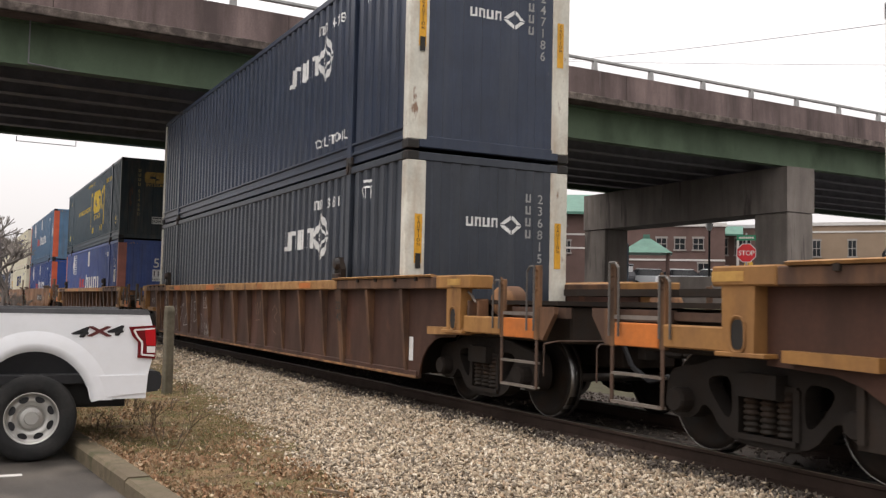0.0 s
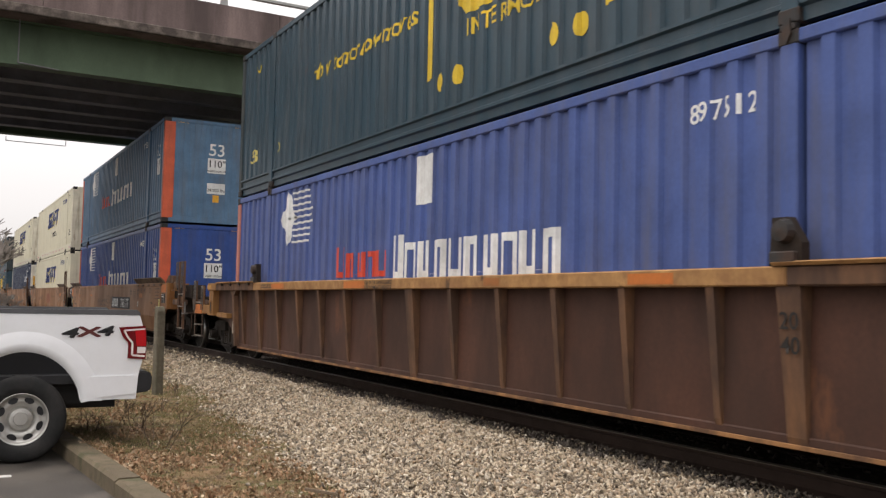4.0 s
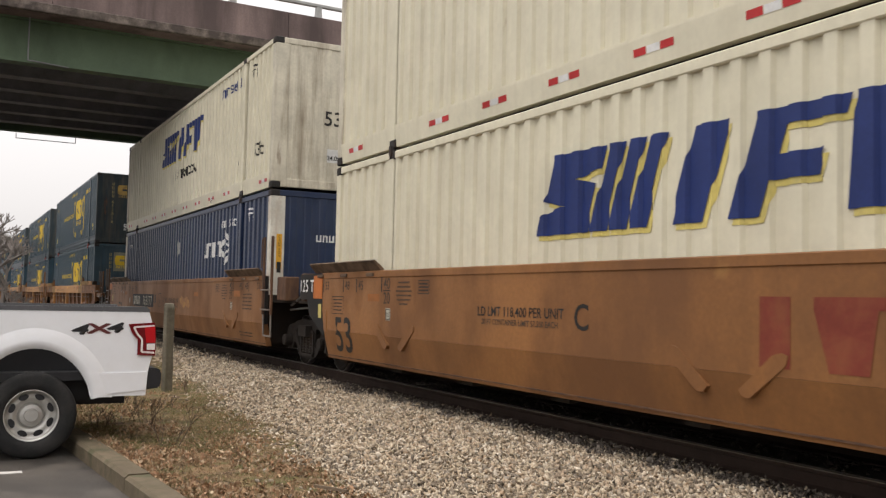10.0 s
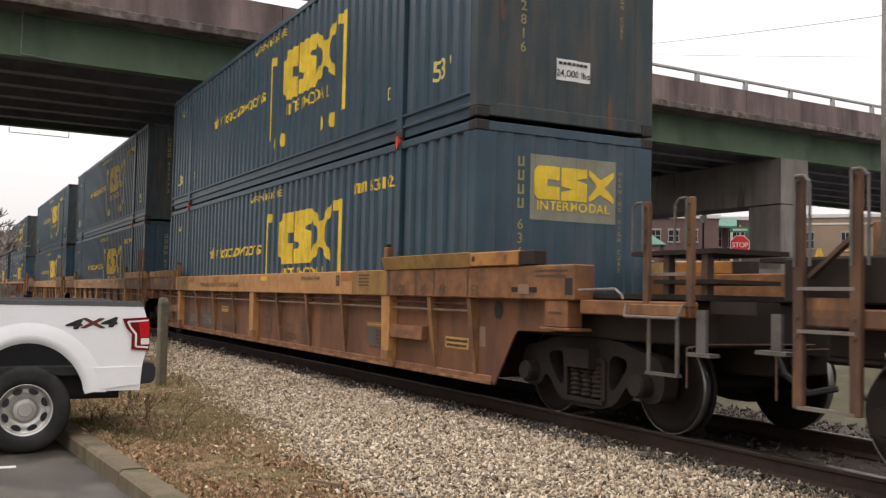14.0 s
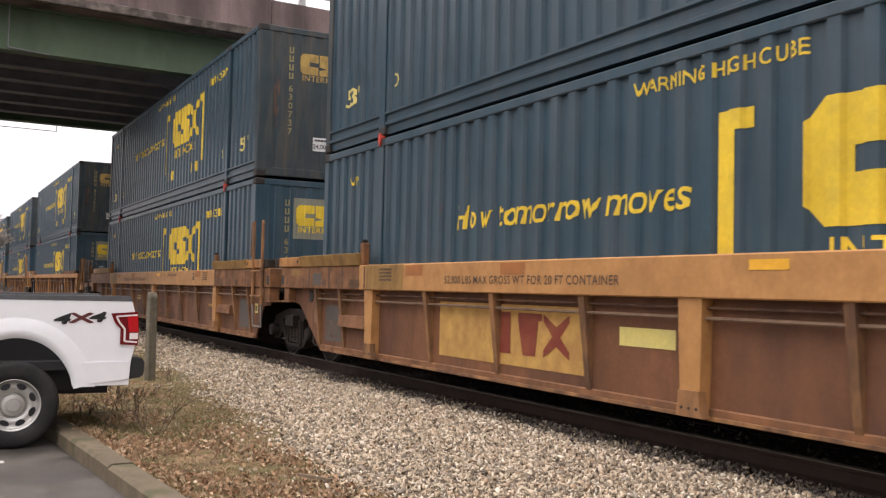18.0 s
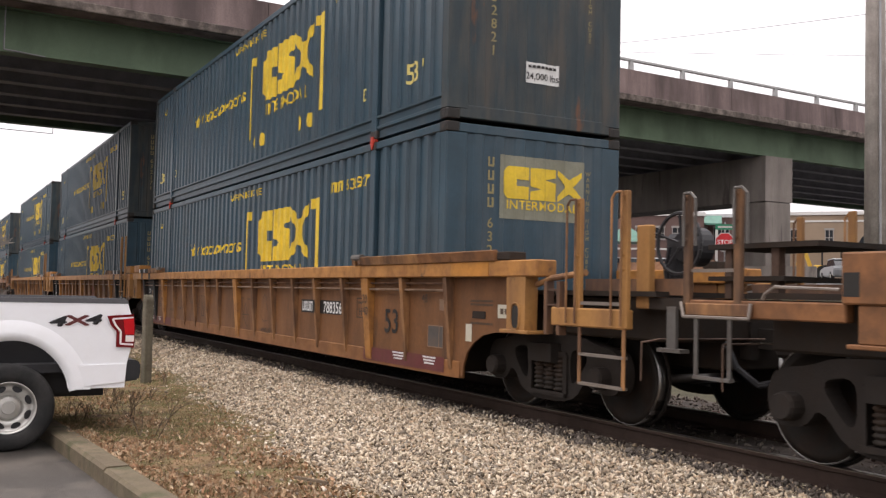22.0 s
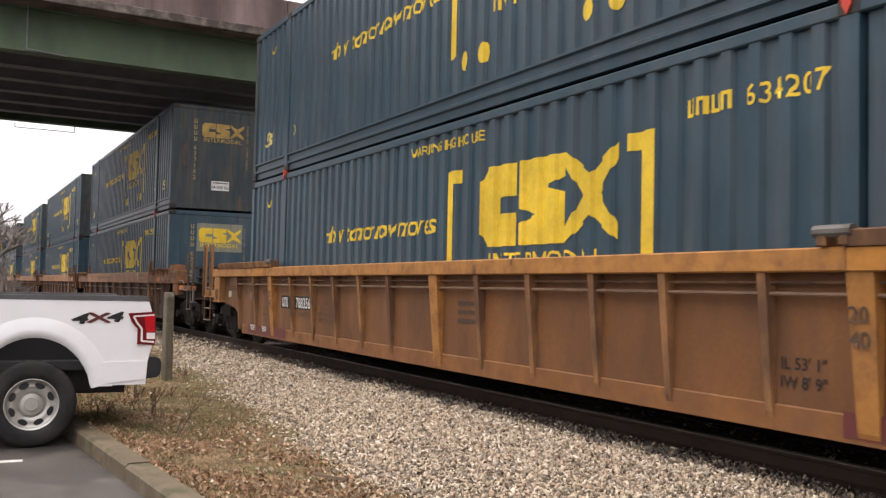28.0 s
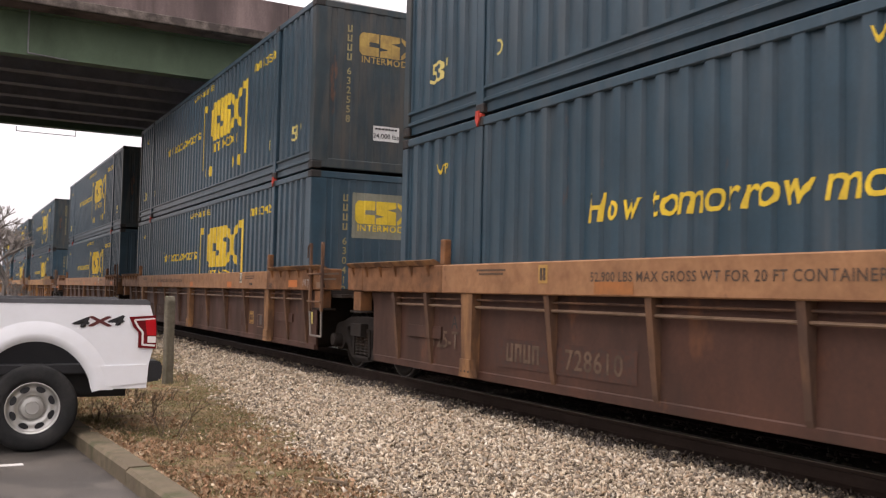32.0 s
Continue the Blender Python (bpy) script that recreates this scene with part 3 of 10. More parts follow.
def build_track():
    bm = bmesh.new()
    xs = [-220, -160, -120, -90, -70, -55] + [-45 + 0.5 * i for i in range(0, 100)] + [10, 20, 40]
    ys = [2.2 + 0.35 * i for i in range(0, 26)]
    g = [[bm.verts.new((x, y + max(0.0, -x - 7) * 0.105 * max(0, 1 - (y - 2.2) / 3), bed_z(x, y + max(0.0, -x - 7) * 0.105 * max(0, 1 - (y - 2.2) / 3)))) for y in ys] for x in xs]
    for i in range(len(xs) - 1):
        for j in range(len(ys) - 1):
            bm.faces.new((g[i][j], g[i + 1][j], g[i + 1][j + 1], g[i][j + 1]))
    # from the near rail on, the bed's colour carries oil and the cars' shade
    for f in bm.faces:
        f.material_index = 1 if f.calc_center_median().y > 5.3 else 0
    bed = solid("ballast_bed", bm, "ballast_bed", "packed pale crushed-stone bed, darkened under the track for oil and train shade", kind="structure", smooth=True)
    bed.data.materials.append(M["oily_shade_bed"])
    for s in (-1, 1):
        y = TRACK_Y + s * 0.755
        rail = thing("rail", "rusty steel rail with a worn bright head", "rail", Matrix.Translation((0, y, RAIL_Z)), kind="structure")
        bm = bmesh.new()
        prism(bm, [(-0.075, -0.17), (0.075, -0.17), (0.075, -0.155), (0.012, -0.13), (0.009, -0.045), (0.034, -0.036), (0.034, -0.010),
                   (-0.034, -0.010), (-0.034, -0.036), (-0.009, -0.045), (-0.012, -0.13), (-0.075, -0.155)], -260, 60, "x")
        part("rail_web", bm, "rail", rail)
        bm = bmesh.new()
        prism(bm, [(-0.034, -0.010), (0.034, -0.010), (0.034, -0.004), (0.026, 0.0), (-0.026, 0.0), (-0.034, -0.004)], -260, 60, "x")
        part("rail_head", bm, "rail_head", rail, "worn bright rail head")
    ties = thing("ties", "weathered timber ties half buried in the ballast", "railway ties", kind="structure")
    bm = bmesh.new()
    box(bm, -0.11, 0.11, -1.3, 1.3, -0.17, 0.0, 0.012)
    me = mesh_of("tie", bm, "tie")
    bm = bmesh.new()
    for s in (-1, 1):
        box(bm, -0.09, 0.09, s * 0.755 - 0.17, s * 0.755 + 0.17, 0.0, 0.014)
        for dx in (-0.06, 0.06):
            for dy in (-0.10, 0.10):
                box(bm, dx - 0.012, dx + 0.012, s * 0.755 + dy - 0.012, s * 0.755 + dy + 0.012, 0.0, 0.035)
    plate = mesh_of("tie_plate", bm, "rail")
    rnd = random.Random(8)
    for i in range(90):
        x = 6 - 0.54 * i
        m = pose(x + rnd.uniform(-0.03, 0.03), TRACK_Y + rnd.uniform(-0.06, 0.06), RAIL_Z - 0.17 - 0.014, 0, 0, rnd.uniform(-1.5, 1.5))
        t = part("tie", me, None, ties, at=m)
        part("tie_plate", plate, None, t)


build_track()


# ---- bridge ----
def near_x(y):
    return -25.2 - 0.038 * y


def build_bridge():
    SK = Matrix.Identity(4)
    SK[0][1] = -0.038
    SK[0][3] = -25.2
    y0, y1 = -46.0, 150.0
    br = thing("highway_overpass", "highway overpass with sooty concrete parapet and green steel girders", "bridge", kind="structure")

    def put(name, bm, m, label=""):
        bmesh.ops.transform(bm, matrix=SK, verts=bm.verts[:])
        return part(name, bm, m, br, label)
    # girders: the outer two green, the inner ones dark
    for i in range(7):
        x = -0.2 - i * 1.83
        bm = bmesh.new()
        prism(bm, [(x + a, z) for a, z in ((-0.20, 7.20), (0.20, 7.20), (0.20, 7.24), (0.012, 7.24), (0.012, 8.28), (0.18, 8.28), (0.18, 8.32),
                                           (-0.18, 8.32), (-0.18, 8.28), (-0.012, 8.28), (-0.012, 7.24), (-0.20, 7.24))], y0, y1, "y")
        outer = i in (0, 6)
        put("girder", bm, "girder_green" if outer else "girder_dark", "faded green painted steel girder" if outer else "dark steel girder")
    for k in range(10):
        y = -12 + k * 7.6
        for i in range(6):
            x = -0.2 - i * 1.83
            bm = bmesh.new()
            box(bm, x - 1.81, x - 0.02, y, y + 0.05, 7.55, 7.95)
            put("diaphragm", bm, "girder_dark")
    bm = bmesh.new()
    box(bm, 0.75, -12.1, y0, y1, 8.32, 8.55)
    put("deck_slab", bm, "deck_concrete")
    for x, s in ((0.75, 1), (-12.1, -1)):
        bm = bmesh.new()
        box(bm, x, x + s * 0.14, y0, y1, 8.27, 8.50, 0.02)
        put("deck_edge", bm, "edge_concrete", "spalled concrete deck edge")
        n = 0
        y = y0
        while y < y1:
            bm = bmesh.new()
            z1 = 9.36
            prism(bm, [(x + s * 0.10, 8.50), (x + s * 0.06, z1), (x - s * 0.16, z1), (x - s * 0.22, 8.55)][::1], y, y + 5.985, "y")
            put("parapet_panel", bm, "deck_concrete", "streaked dark concrete parapet")
            y += 6.0
        y = y0 + 1.0
        while y < y1:
            bm = bmesh.new()
            prism(bm, [(y - 0.10, 9.36), (y + 0.10, 9.36), (y + 0.07, 9.70), (y - 0.07, 9.70)], x - s * 0.10, x + s * 0.02, "x")
            put("railing_post", bm, "rail_aluminium", "cast aluminium railing post")
            y += 2.45
        bm = bmesh.new()
        box(bm, x - s * 0.09, x + s * 0.03, y0, y1, 9.66, 9.76, 0.02)
        put("hand_rail", bm, "rail_aluminium", "aluminium hand rail")
    # drain pipes hung from the girders
    bm = bmesh.new()
    pipe(bm, [(0.05, 1.55, 8.4), (0.05, 1.55, 7.25), (0.0, 2.5, 7.2)], 0.018)
    put("drain_pipe", bm, "girder_dark")
    bm = bmesh.new()
    pipe(bm, [(-11.6, 2.0, 7.2), (-11.6, 2.0, 7.03), (-11.6, 4.0, 7.03), (-11.6, 4.0, 7.25)], 0.014)
    put("drain_pipe", bm, "galv")


build_bridge()


def pier(y, name_label="stained concrete bridge pier with hammerhead cap and two columns"):
    x0 = near_x(y)
    p = thing("bridge_pier", name_label, "bridge pier", Matrix.Translation((x0, y, 0)), kind="structure")
    bm = bmesh.new()
    # cap: tapers at the ends
    prism(bm, [(0.25, 7.16), (-12.9, 7.16), (-12.9, 5.40), (0.25, 5.40)], -0.75, 0.75, "y")
    part("pier_cap", bm, "pier_concrete", p)
    for x in (-0.62, -12.03):
        bm = bmesh.new()
        box(bm, x - 0.85, x + 0.85, -0.70, 0.70, -0.2, 5.385, 0.04)
        part("pier_column", bm, "pier_concrete", p)
    return p


pier(29.3)
pier(-17.0)
# ---- train: containers ----
CL, CW, CH = 16.154, 2.591, 2.896
P40 = 1.981
PITCH = 0.2985


def crest(x, depth=0.038, pitch=PITCH):
    """How far the corrugated sheet lies behind its crests at x."""
    u = (x / pitch) % 1.0
    for a, b, p, q in ((0, 0.38, 0, 0), (0.38, 0.46, 0, 1), (0.46, 0.92, 1, 1), (0.92, 1.0, 1, 0)):
        if u <= b:
            return depth * (p + (q - p) * (u - a) / (b - a))
    return 0.0


def breaks(lo, hi, pitch=PITCH):
    out = [lo]
    k = math.floor(lo / pitch)
    while k * pitch < hi:
        for f in (0, 0.38, 0.46, 0.92):
            x = (k + f) * pitch
            if lo + 1e-4 < x < hi - 1e-4:
                out.append(x)
        k += 1
    return out + [hi]


def sheet(spans, z0, z1, base, into, along="x", depth=0.038):
    """A corrugated sheet over the spans; base: the plane of its crests, into: +1 or -1 away from the outside."""
    bm = bmesh.new()
    for lo, hi in spans:
        cols = []
        for x in breaks(lo, hi):
            h = base + into * (crest(x, depth) + 0.012)
            cols.append([bm.verts.new((x, h, z) if along == "x" else (h, x, z)) for z in (z0, z1)])
        for a, b in zip(cols, cols[1:]):
            bm.faces.new((a[0], b[0], b[1], a[1]) if (along == "x") == (into > 0) else (a[1], b[1], b[0], a[0]))
    return bm


SIDE_SPANS = [(-CL + 0.16, -CL + P40 - 0.035), (-CL + P40 + 0.18, -P40 - 0.18), (-P40 + 0.035, -0.16)]
CONTAINER_MESH = {}


def container_meshes(body, end, post, rail):
    """The meshes of one paint scheme, shared by every container that wears it."""
    key = (body, end, post, rail)
    if key in CONTAINER_MESH:
        return CONTAINER_MESH[key]
    h = CW / 2
    out = []

    def add(name, bm, material, label=""):
        out.append((name, mesh_of(name, bm, material), label))
    for s in (-1, 1):
        add("side_wall", sheet(SIDE_SPANS, 0.30, CH - 0.10, s * h, -s), body)
        bm = bmesh.new()
        box(bm, -CL + 0.15, -0.15, s * h, s * (h - 0.07), CH - 0.11, CH - 0.005, 0.012)
        add("top_rail", bm, rail)
        bm = bmesh.new()
        for lo, hi in SIDE_SPANS:
            if "cream" in rail:
                prof = [(0, 0.315), (0, 0.285), (0.018, 0.014)]
            else:
                prof = [(0, 0.315), (0, 0.285), (0.034, 0.268), (0.034, 0.185), (0.004, 0.170), (0.004, 0.135), (0.040, 0.115), (0.044, 0.014)]
            prism(bm, [(s * (h - q), z) for q, z in prof] + [(s * (h - 0.12), 0.014), (s * (h - 0.12), 0.315)], lo - 0.03, hi + 0.03, "x")
        add("bottom_rail", bm, rail)
        for x in (-P40, -CL + P40):
            d = -0.16 if x == -P40 else 0.16
            bm = bmesh.new()
            box(bm, x, x + d, s * (h + 0.010), s * (h - 0.11), 0.0, CH, 0.01)
            add("lifting_post", bm, rail)
            for z in (0.0, CH - 0.12):
                bm = bmesh.new()
                box(bm, x + 0.01, x + d * 1.12, s * (h + 0.016), s * (h - 0.13), z, z + 0.12, 0.015)
                add("lifting_casting", bm, "casting")
        for x, d in ((0, -1), (-CL, 1)):
            bm = bmesh.new()
            box(bm, x, x + d * 0.16, s * h, s * (h - 0.29), 0.12, CH - 0.12, 0.012)
            add("corner_post", bm, post)
            for z in (0.0, CH - 0.12):
                bm = bmesh.new()
                box(bm, x + d * -0.004, x + d * 0.175, s * (h + 0.004), s * (h - 0.175), z, z + 0.12, 0.01)
                solid_faces = len(bm.faces)
                box(bm, x + d * 0.06, x + d * 0.12, s * (h + 0.007), s * (h - 0.02), z + 0.03, z + 0.09)
                box(bm, x - d * 0.007, x + d * 0.02, s * (h - 0.115), s * (h - 0.06), z + 0.03, z + 0.09)
                bm.faces.ensure_lookup_table()
                for f in bm.faces[solid_faces:]:
                    f.material_index = 1
                add("corner_casting", bm, "casting")
                out[-1][1].materials.append(M["black_ink"])
    for x, d in ((0, -1), (-CL, 1)):
        add("end_wall", sheet([(-h + 0.29, h - 0.29)], 0.17, CH - 0.10, x, d, "y", 0.014), end)
        bm = bmesh.new()
        box(bm, x - 0.002 * -d, x + d * 0.08, -h + 0.17, h - 0.17, CH - 0.12, CH - 0.005, 0.01)
        add("end_header", bm, end)
        bm = bmesh.new()
        box(bm, x - 0.002 * -d, x + d * 0.08, -h + 0.17, h - 0.17, 0.02, 0.18, 0.01)
        add("end_sill", bm, end)
    bm = bmesh.new()
    box(bm, -CL + 0.05, -0.05, -h + 0.06, h - 0.06, CH - 0.05, CH - 0.02)
    add("roof", bm, body)
    bm = bmesh.new()
    box(bm, -CL + 0.08, -0.08, -h + 0.10, h - 0.10, 0.12, 0.20)
    add("floor", bm, "dark_steel")
    CONTAINER_MESH[key] = out
    return out


DECAL = {}


def decal(key, flat, material, x, z, face="side"):
    """Lays a flat mesh on the corrugated side (facing -y) or front end (facing +x), following the sheet."""
    k = (key, face, round(x, 3), round(z, 3), material)
    if k in DECAL:
        return DECAL[k]
    bm = bmesh.new()
    bm.from_mesh(flat() if callable(flat) else flat)
    bmesh.ops.translate(bm, verts=bm.verts[:], vec=(x, 0, z))
    if bm.verts:
        lo, hi = min(v.co.x for v in bm.verts), max(v.co.x for v in bm.verts)
        for b in breaks(lo, hi)[1:-1]:
            bmesh.ops.bisect_plane(bm, geom=bm.verts[:] + bm.edges[:] + bm.faces[:], plane_co=(b, 0, 0), plane_no=(1, 0, 0), dist=1e-5)
    for v in bm.verts:
        flatzone = False
        if face == "side":
            flatzone = not any(a <= v.co.x <= b for a, b in SIDE_SPANS)
            v.co.y = -CW / 2 + (0 if flatzone else crest(v.co.x) + 0.012) - 0.006
        elif face == "rail":
            v.co.y = -CW / 2 + 0.075 * (0.285 - v.co.z) - 0.005
        else:
            px = v.co.x
            flatzone = abs(px) > CW / 2 - 0.29
            v.co = (0.006 - (0 if flatzone else crest(px, 0.014) + 0.012), px, v.co.z)
    me = bpy.data.meshes.new(key)
    bm.to_mesh(me)
    bm.free()
    me.materials.append(M[material])
    DECAL[k] = me
    return me


def quad(w, h):
    return lambda: shape_mesh([[(-w / 2, -h / 2), (w / 2, -h / 2), (w / 2, h / 2), (-w / 2, h / 2)]])


def drop(w, h):
    """A rounded drop."""
    return lambda: shape_mesh([[(w / 2 * math.cos(a * math.pi / 6), h / 2 * math.sin(a * math.pi / 6) * (1.0 if a < 6 else 0.9)) for a in range(12)]])


def words(s, size, **kw):
    return lambda: text_mesh(s, size, **kw)


def stacked(s, size, step):
    """Letters one under another."""
    def make():
        bm = bmesh.new()
        for i, ch in enumerate(s):
            if ch == " ":
                continue
            me = text_mesh(ch, size)
            me.transform(Matrix.Translation((0, 0, -i * step)))
            bm.from_mesh(me)
        me = bpy.data.meshes.new("stacked")
        bm.to_mesh(me)
        bm.free()
        return me
    return make


def block_logo(w, h, lean=0.0, cuts=3, kinds=(0, 1, 2)):
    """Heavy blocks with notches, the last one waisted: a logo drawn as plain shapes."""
    def make():
        polys = []
        bw = w / cuts

        def put(pts):
            polys.append([(x + lean * z / h, z) for x, z in pts])
        for i in range(cuts):
            a, b = -w / 2 + (i + 0.03) * bw, -w / 2 + (i + 0.97) * bw
            c, t, s = (a + b) / 2, h / 2, h * 0.17
            k = kinds[i] if cuts == 3 else (1, 4, 5, 6, 3)[i % 5]
            if k == 0:
                put([(a, -t + s), (a + s, -t), (b, -t), (b, -s * 0.6), (c, -s * 0.6), (c, s * 0.6), (b, s * 0.6), (b, t), (a + s, t), (a, t - s)])
            elif k == 1:
                put([(a, -t), (b, -t), (b, s * 0.4), (c + s * 0.5, s * 0.9), (b, s * 1.4), (b, t), (a, t), (a, -s * 0.4), (c - s * 0.5, -s * 0.9), (a, -s * 1.4)])
            elif k == 2:
                put([(a, -t), (c, -s * 1.3), (b, -t), (b, -t + s), (c + s * 0.9, 0), (b, t - s), (b, t), (c, s * 1.3), (a, t), (a, t - s), (c - s * 0.9, 0), (a, -t + s)])
            elif k == 4:
                q = (b - a) / 3
                for j in range(3):
                    put([(a + j * q, -t), (a + (j + 0.82) * q, -t), (a + (j + 0.82) * q, t), (a + j * q, t)])
            elif k == 5:
                put([(a + bw * 0.25, -t), (b - bw * 0.25, -t), (b - bw * 0.25, t), (a + bw * 0.25, t)])
            elif k == 6:
                put([(a, -t), (a + bw * 0.36, -t), (a + bw * 0.36, -s), (b - bw * 0.1, -s), (b - bw * 0.1, s * 0.4), (a + bw * 0.36, s * 0.4), (a + bw * 0.36, t - s), (b, t - s), (b, t), (a, t)])
            else:
                put([(a + bw * 0.2, -t), (b - bw * 0.25, -t), (b - bw * 0.15, t - s), (b, t - s), (b, t), (a, t), (a, t - s)])
        return shape_mesh(polys)
    return make


def ring_diamond(w, h, t=0.42):
    def make():
        o = [(0, h / 2), (w / 2, 0), (0, -h / 2), (-w / 2, 0)]
        i = [(x * (1 - t), z * (1 - t)) for x, z in o]
        gap = 0.06
        polys = []
        for k in range(4):
            m = (k + 1) % 4
            lerp = lambda a, b, f: (a[0] + (b[0] - a[0]) * f, a[1] + (b[1] - a[1]) * f)
            polys.append([lerp(o[k], o[m], gap), lerp(o[k], o[m], 1 - gap), lerp(i[k], i[m], 1 - gap), lerp(i[k], i[m], gap)])
        return shape_mesh(polys)
    return make


def diamond(w, h):
    return lambda: shape_mesh([[(0, h / 2), (-w / 2, 0), (0, -h / 2), (w / 2, 0)]])


def frame_rect(w, h, t):
    return lambda: shape_mesh([[(-w / 2, -h / 2), (w / 2, -h / 2), (w / 2, -h / 2 + t), (-w / 2, -h / 2 + t)],
                               [(-w / 2, h / 2 - t), (w / 2, h / 2 - t), (w / 2, h / 2), (-w / 2, h / 2)],
                               [(-w / 2, -h / 2 + t), (-w / 2 + t, -h / 2 + t), (-w / 2 + t, h / 2 - t), (-w / 2, h / 2 - t)],
                               [(w / 2 - t, -h / 2 + t), (w / 2, -h / 2 + t), (w / 2, h / 2 - t), (w / 2 - t, h / 2 - t)]])


def bracket(w, h, t, side):
    def make():
        p = [[(-w / 2, -h / 2), (w / 2, -h / 2), (w / 2, h / 2), (-w / 2, h / 2)]]
        d = 1 if side == "l" else -1
        x0 = d * w / 2
        for z in (h / 2 - t,):
            q = [(x0, z), (x0 + d * w * 0.8, z), (x0 + d * w * 0.8, z + t), (x0, z + t)]
            p.append(q)
        return shape_mesh(p)
    return make


def notched(w, h, n, taper=1.0):
    return lambda: notched_mesh(w, h, n, taper=taper)


def bars(w, h, n, gap=0.3):
    return lambda: bars_mesh(w, h, n, gap)


KINDS = [quad, words, stacked, block_logo, ring_diamond, diamond, frame_rect, bracket, bars, notched, drop]


def mk(f, *args, **kw):
    """A mark's shape, with a key by which equal shapes are shared."""
    return (KINDS.index(f), args, tuple(sorted(kw.items()))), f(*args, **kw)


def teal_marks(number, faded=False, ground=False):
    ink = "yellow_ink"
    e = "rust_yellow_ink" if faded else "yellow_ink"
    rows = [("slogan", mk(words, "How tomorrow moves", 0.27, shear=0.20, space=1.06), ink, -10.10, 1.70, "side"),
            ("bracket_mark", mk(bracket, 0.20, 1.55, 0.16, "l"), ink, -7.80, 1.52, "side"),
            ("bracket_mark", mk(bracket, 0.20, 1.55, 0.16, "r"), ink, -4.16, 1.52, "side"),
            ("logo", mk(block_logo, 2.52, 0.90), ink, -5.82, 1.80, "side"),
            ("caption", mk(words, "INTERMODAL", 0.20, space=1.15), ink, -5.82, 1.18, "side"),
            ("owner_mark", mk(notched, 0.52, 0.15, 4), ink, -3.42, 2.40, "side"),
            ("number", mk(words, number, 0.16, space=1.15), ink, -2.62, 2.40, "side"),
            ("warning", mk(words, "WARNING HIGH CUBE", 0.12, space=1.05), ink, -7.95, 2.64, "side"),
            ("logo", mk(block_logo, 1.20, 0.40), e, 0.10, 2.23, "end"),
            ("caption", mk(words, "INTERMODAL", 0.11, space=1.1), e, 0.10, 1.96, "end"),
            ("number", mk(stacked, number, 0.12, 0.165), "dim_yellow_ink", -0.66, 1.72, "end"),
            ("warning", mk(stacked, "WARNING HIGH CUBE", 0.055, 0.075), "dim_yellow_ink", 0.80, 2.42, "end"),
            ("hook_mark", mk(words, "VTP", 0.12), ink, -15.0, 2.40, "side")]
    rows += [("owner_mark", mk(notched, 0.085, 0.12, 1), "dim_yellow_ink", -0.66, 2.46 - 0.165 * i, "end") for i in range(4)]
    if ground:
        rows.insert(0, ("logo_ground", mk(quad, 1.28, 0.78), "logo_ground", 0.10, 2.17, "end"))
        rows = [r if not (r[5] == "end" and r[0] in ("logo", "caption")) else r[:5] + ("end2",) for r in rows]
    for dx in (-7.52, -7.06, -5.07, -4.62):
        rows.append(("drop_mark", mk(drop, 0.21, 0.26), ink, dx, 0.66, "side"))
    rows += [("size_mark", mk(words, "53'", 0.26), "pale_yellow_ink", -0.92, 0.72, "side"),
             ("size_mark", mk(words, "53'", 0.26), "pale_yellow_ink", -15.2, 0.72, "side"),
             ("letter_mark", mk(words, "D", 0.18), "pale_yellow_ink", -2.47, 0.70, "side"),
             ("letter_mark", mk(words, "D", 0.18), "pale_yellow_ink", -13.7, 0.70, "side"),
             ("weight_sticker", mk(quad, 0.50, 0.26), "sticker", 0.06, 0.69, "end"),
             ("weight", mk(words, "24,000 lbs", 0.085), "black_ink", 0.06, 0.65, "end2"),
             ("weight_caption", mk(bars, 0.42, 0.035, 7), "black_ink", 0.06, 0.77, "end2")]
    return rows


LOCKS = {}


def lock_mesh(paint):
    """The connector between two stacked boxes, with its hanging handle."""
    if paint not in LOCKS:
        bm = bmesh.new()
        box(bm, -0.07, 0.07, -0.012, 0.05, -0.01, 0.036, 0.006)
        prism(bm, [(-0.032, 0.07), (0.032, 0.07), (0.04, -0.04), (0.0, -0.11), (-0.04, -0.04)], -0.022, 0.022, "y")
        LOCKS[paint] = mesh_of("box_lock", bm, paint)
    return LOCKS[paint]


def container(label, scheme, marks, m, lower=True):
    c = thing("shipping_container", label, "shipping container", m, group="containers on the train")
    for name, me, lab in container_meshes(*scheme):
        part(name, me, None, c, lab)
    for name, (key, flat), ink, x, z, face in marks:
        ob = part(name, decal(str(key), flat, ink, x, z, face.rstrip("2")), None, c)
        if face == "end2":
            ob.location = (0.007, 0, 0)
        if face == "side2":
            ob.location = (0, -0.008, 0)
    if lower:
        for s in (-1, 1):
            for x in (-P40 - 0.08, -CL + P40 + 0.08):
                part("box_lock", lock_mesh("lock_red" if scheme[0] == "teal" else "casting"), None, c, at=Matrix.Translation((x, s * (CW / 2 + 0.012), CH)) @ Matrix.Rotation(0 if s < 0 else math.pi, 4, "Z"))
    return c


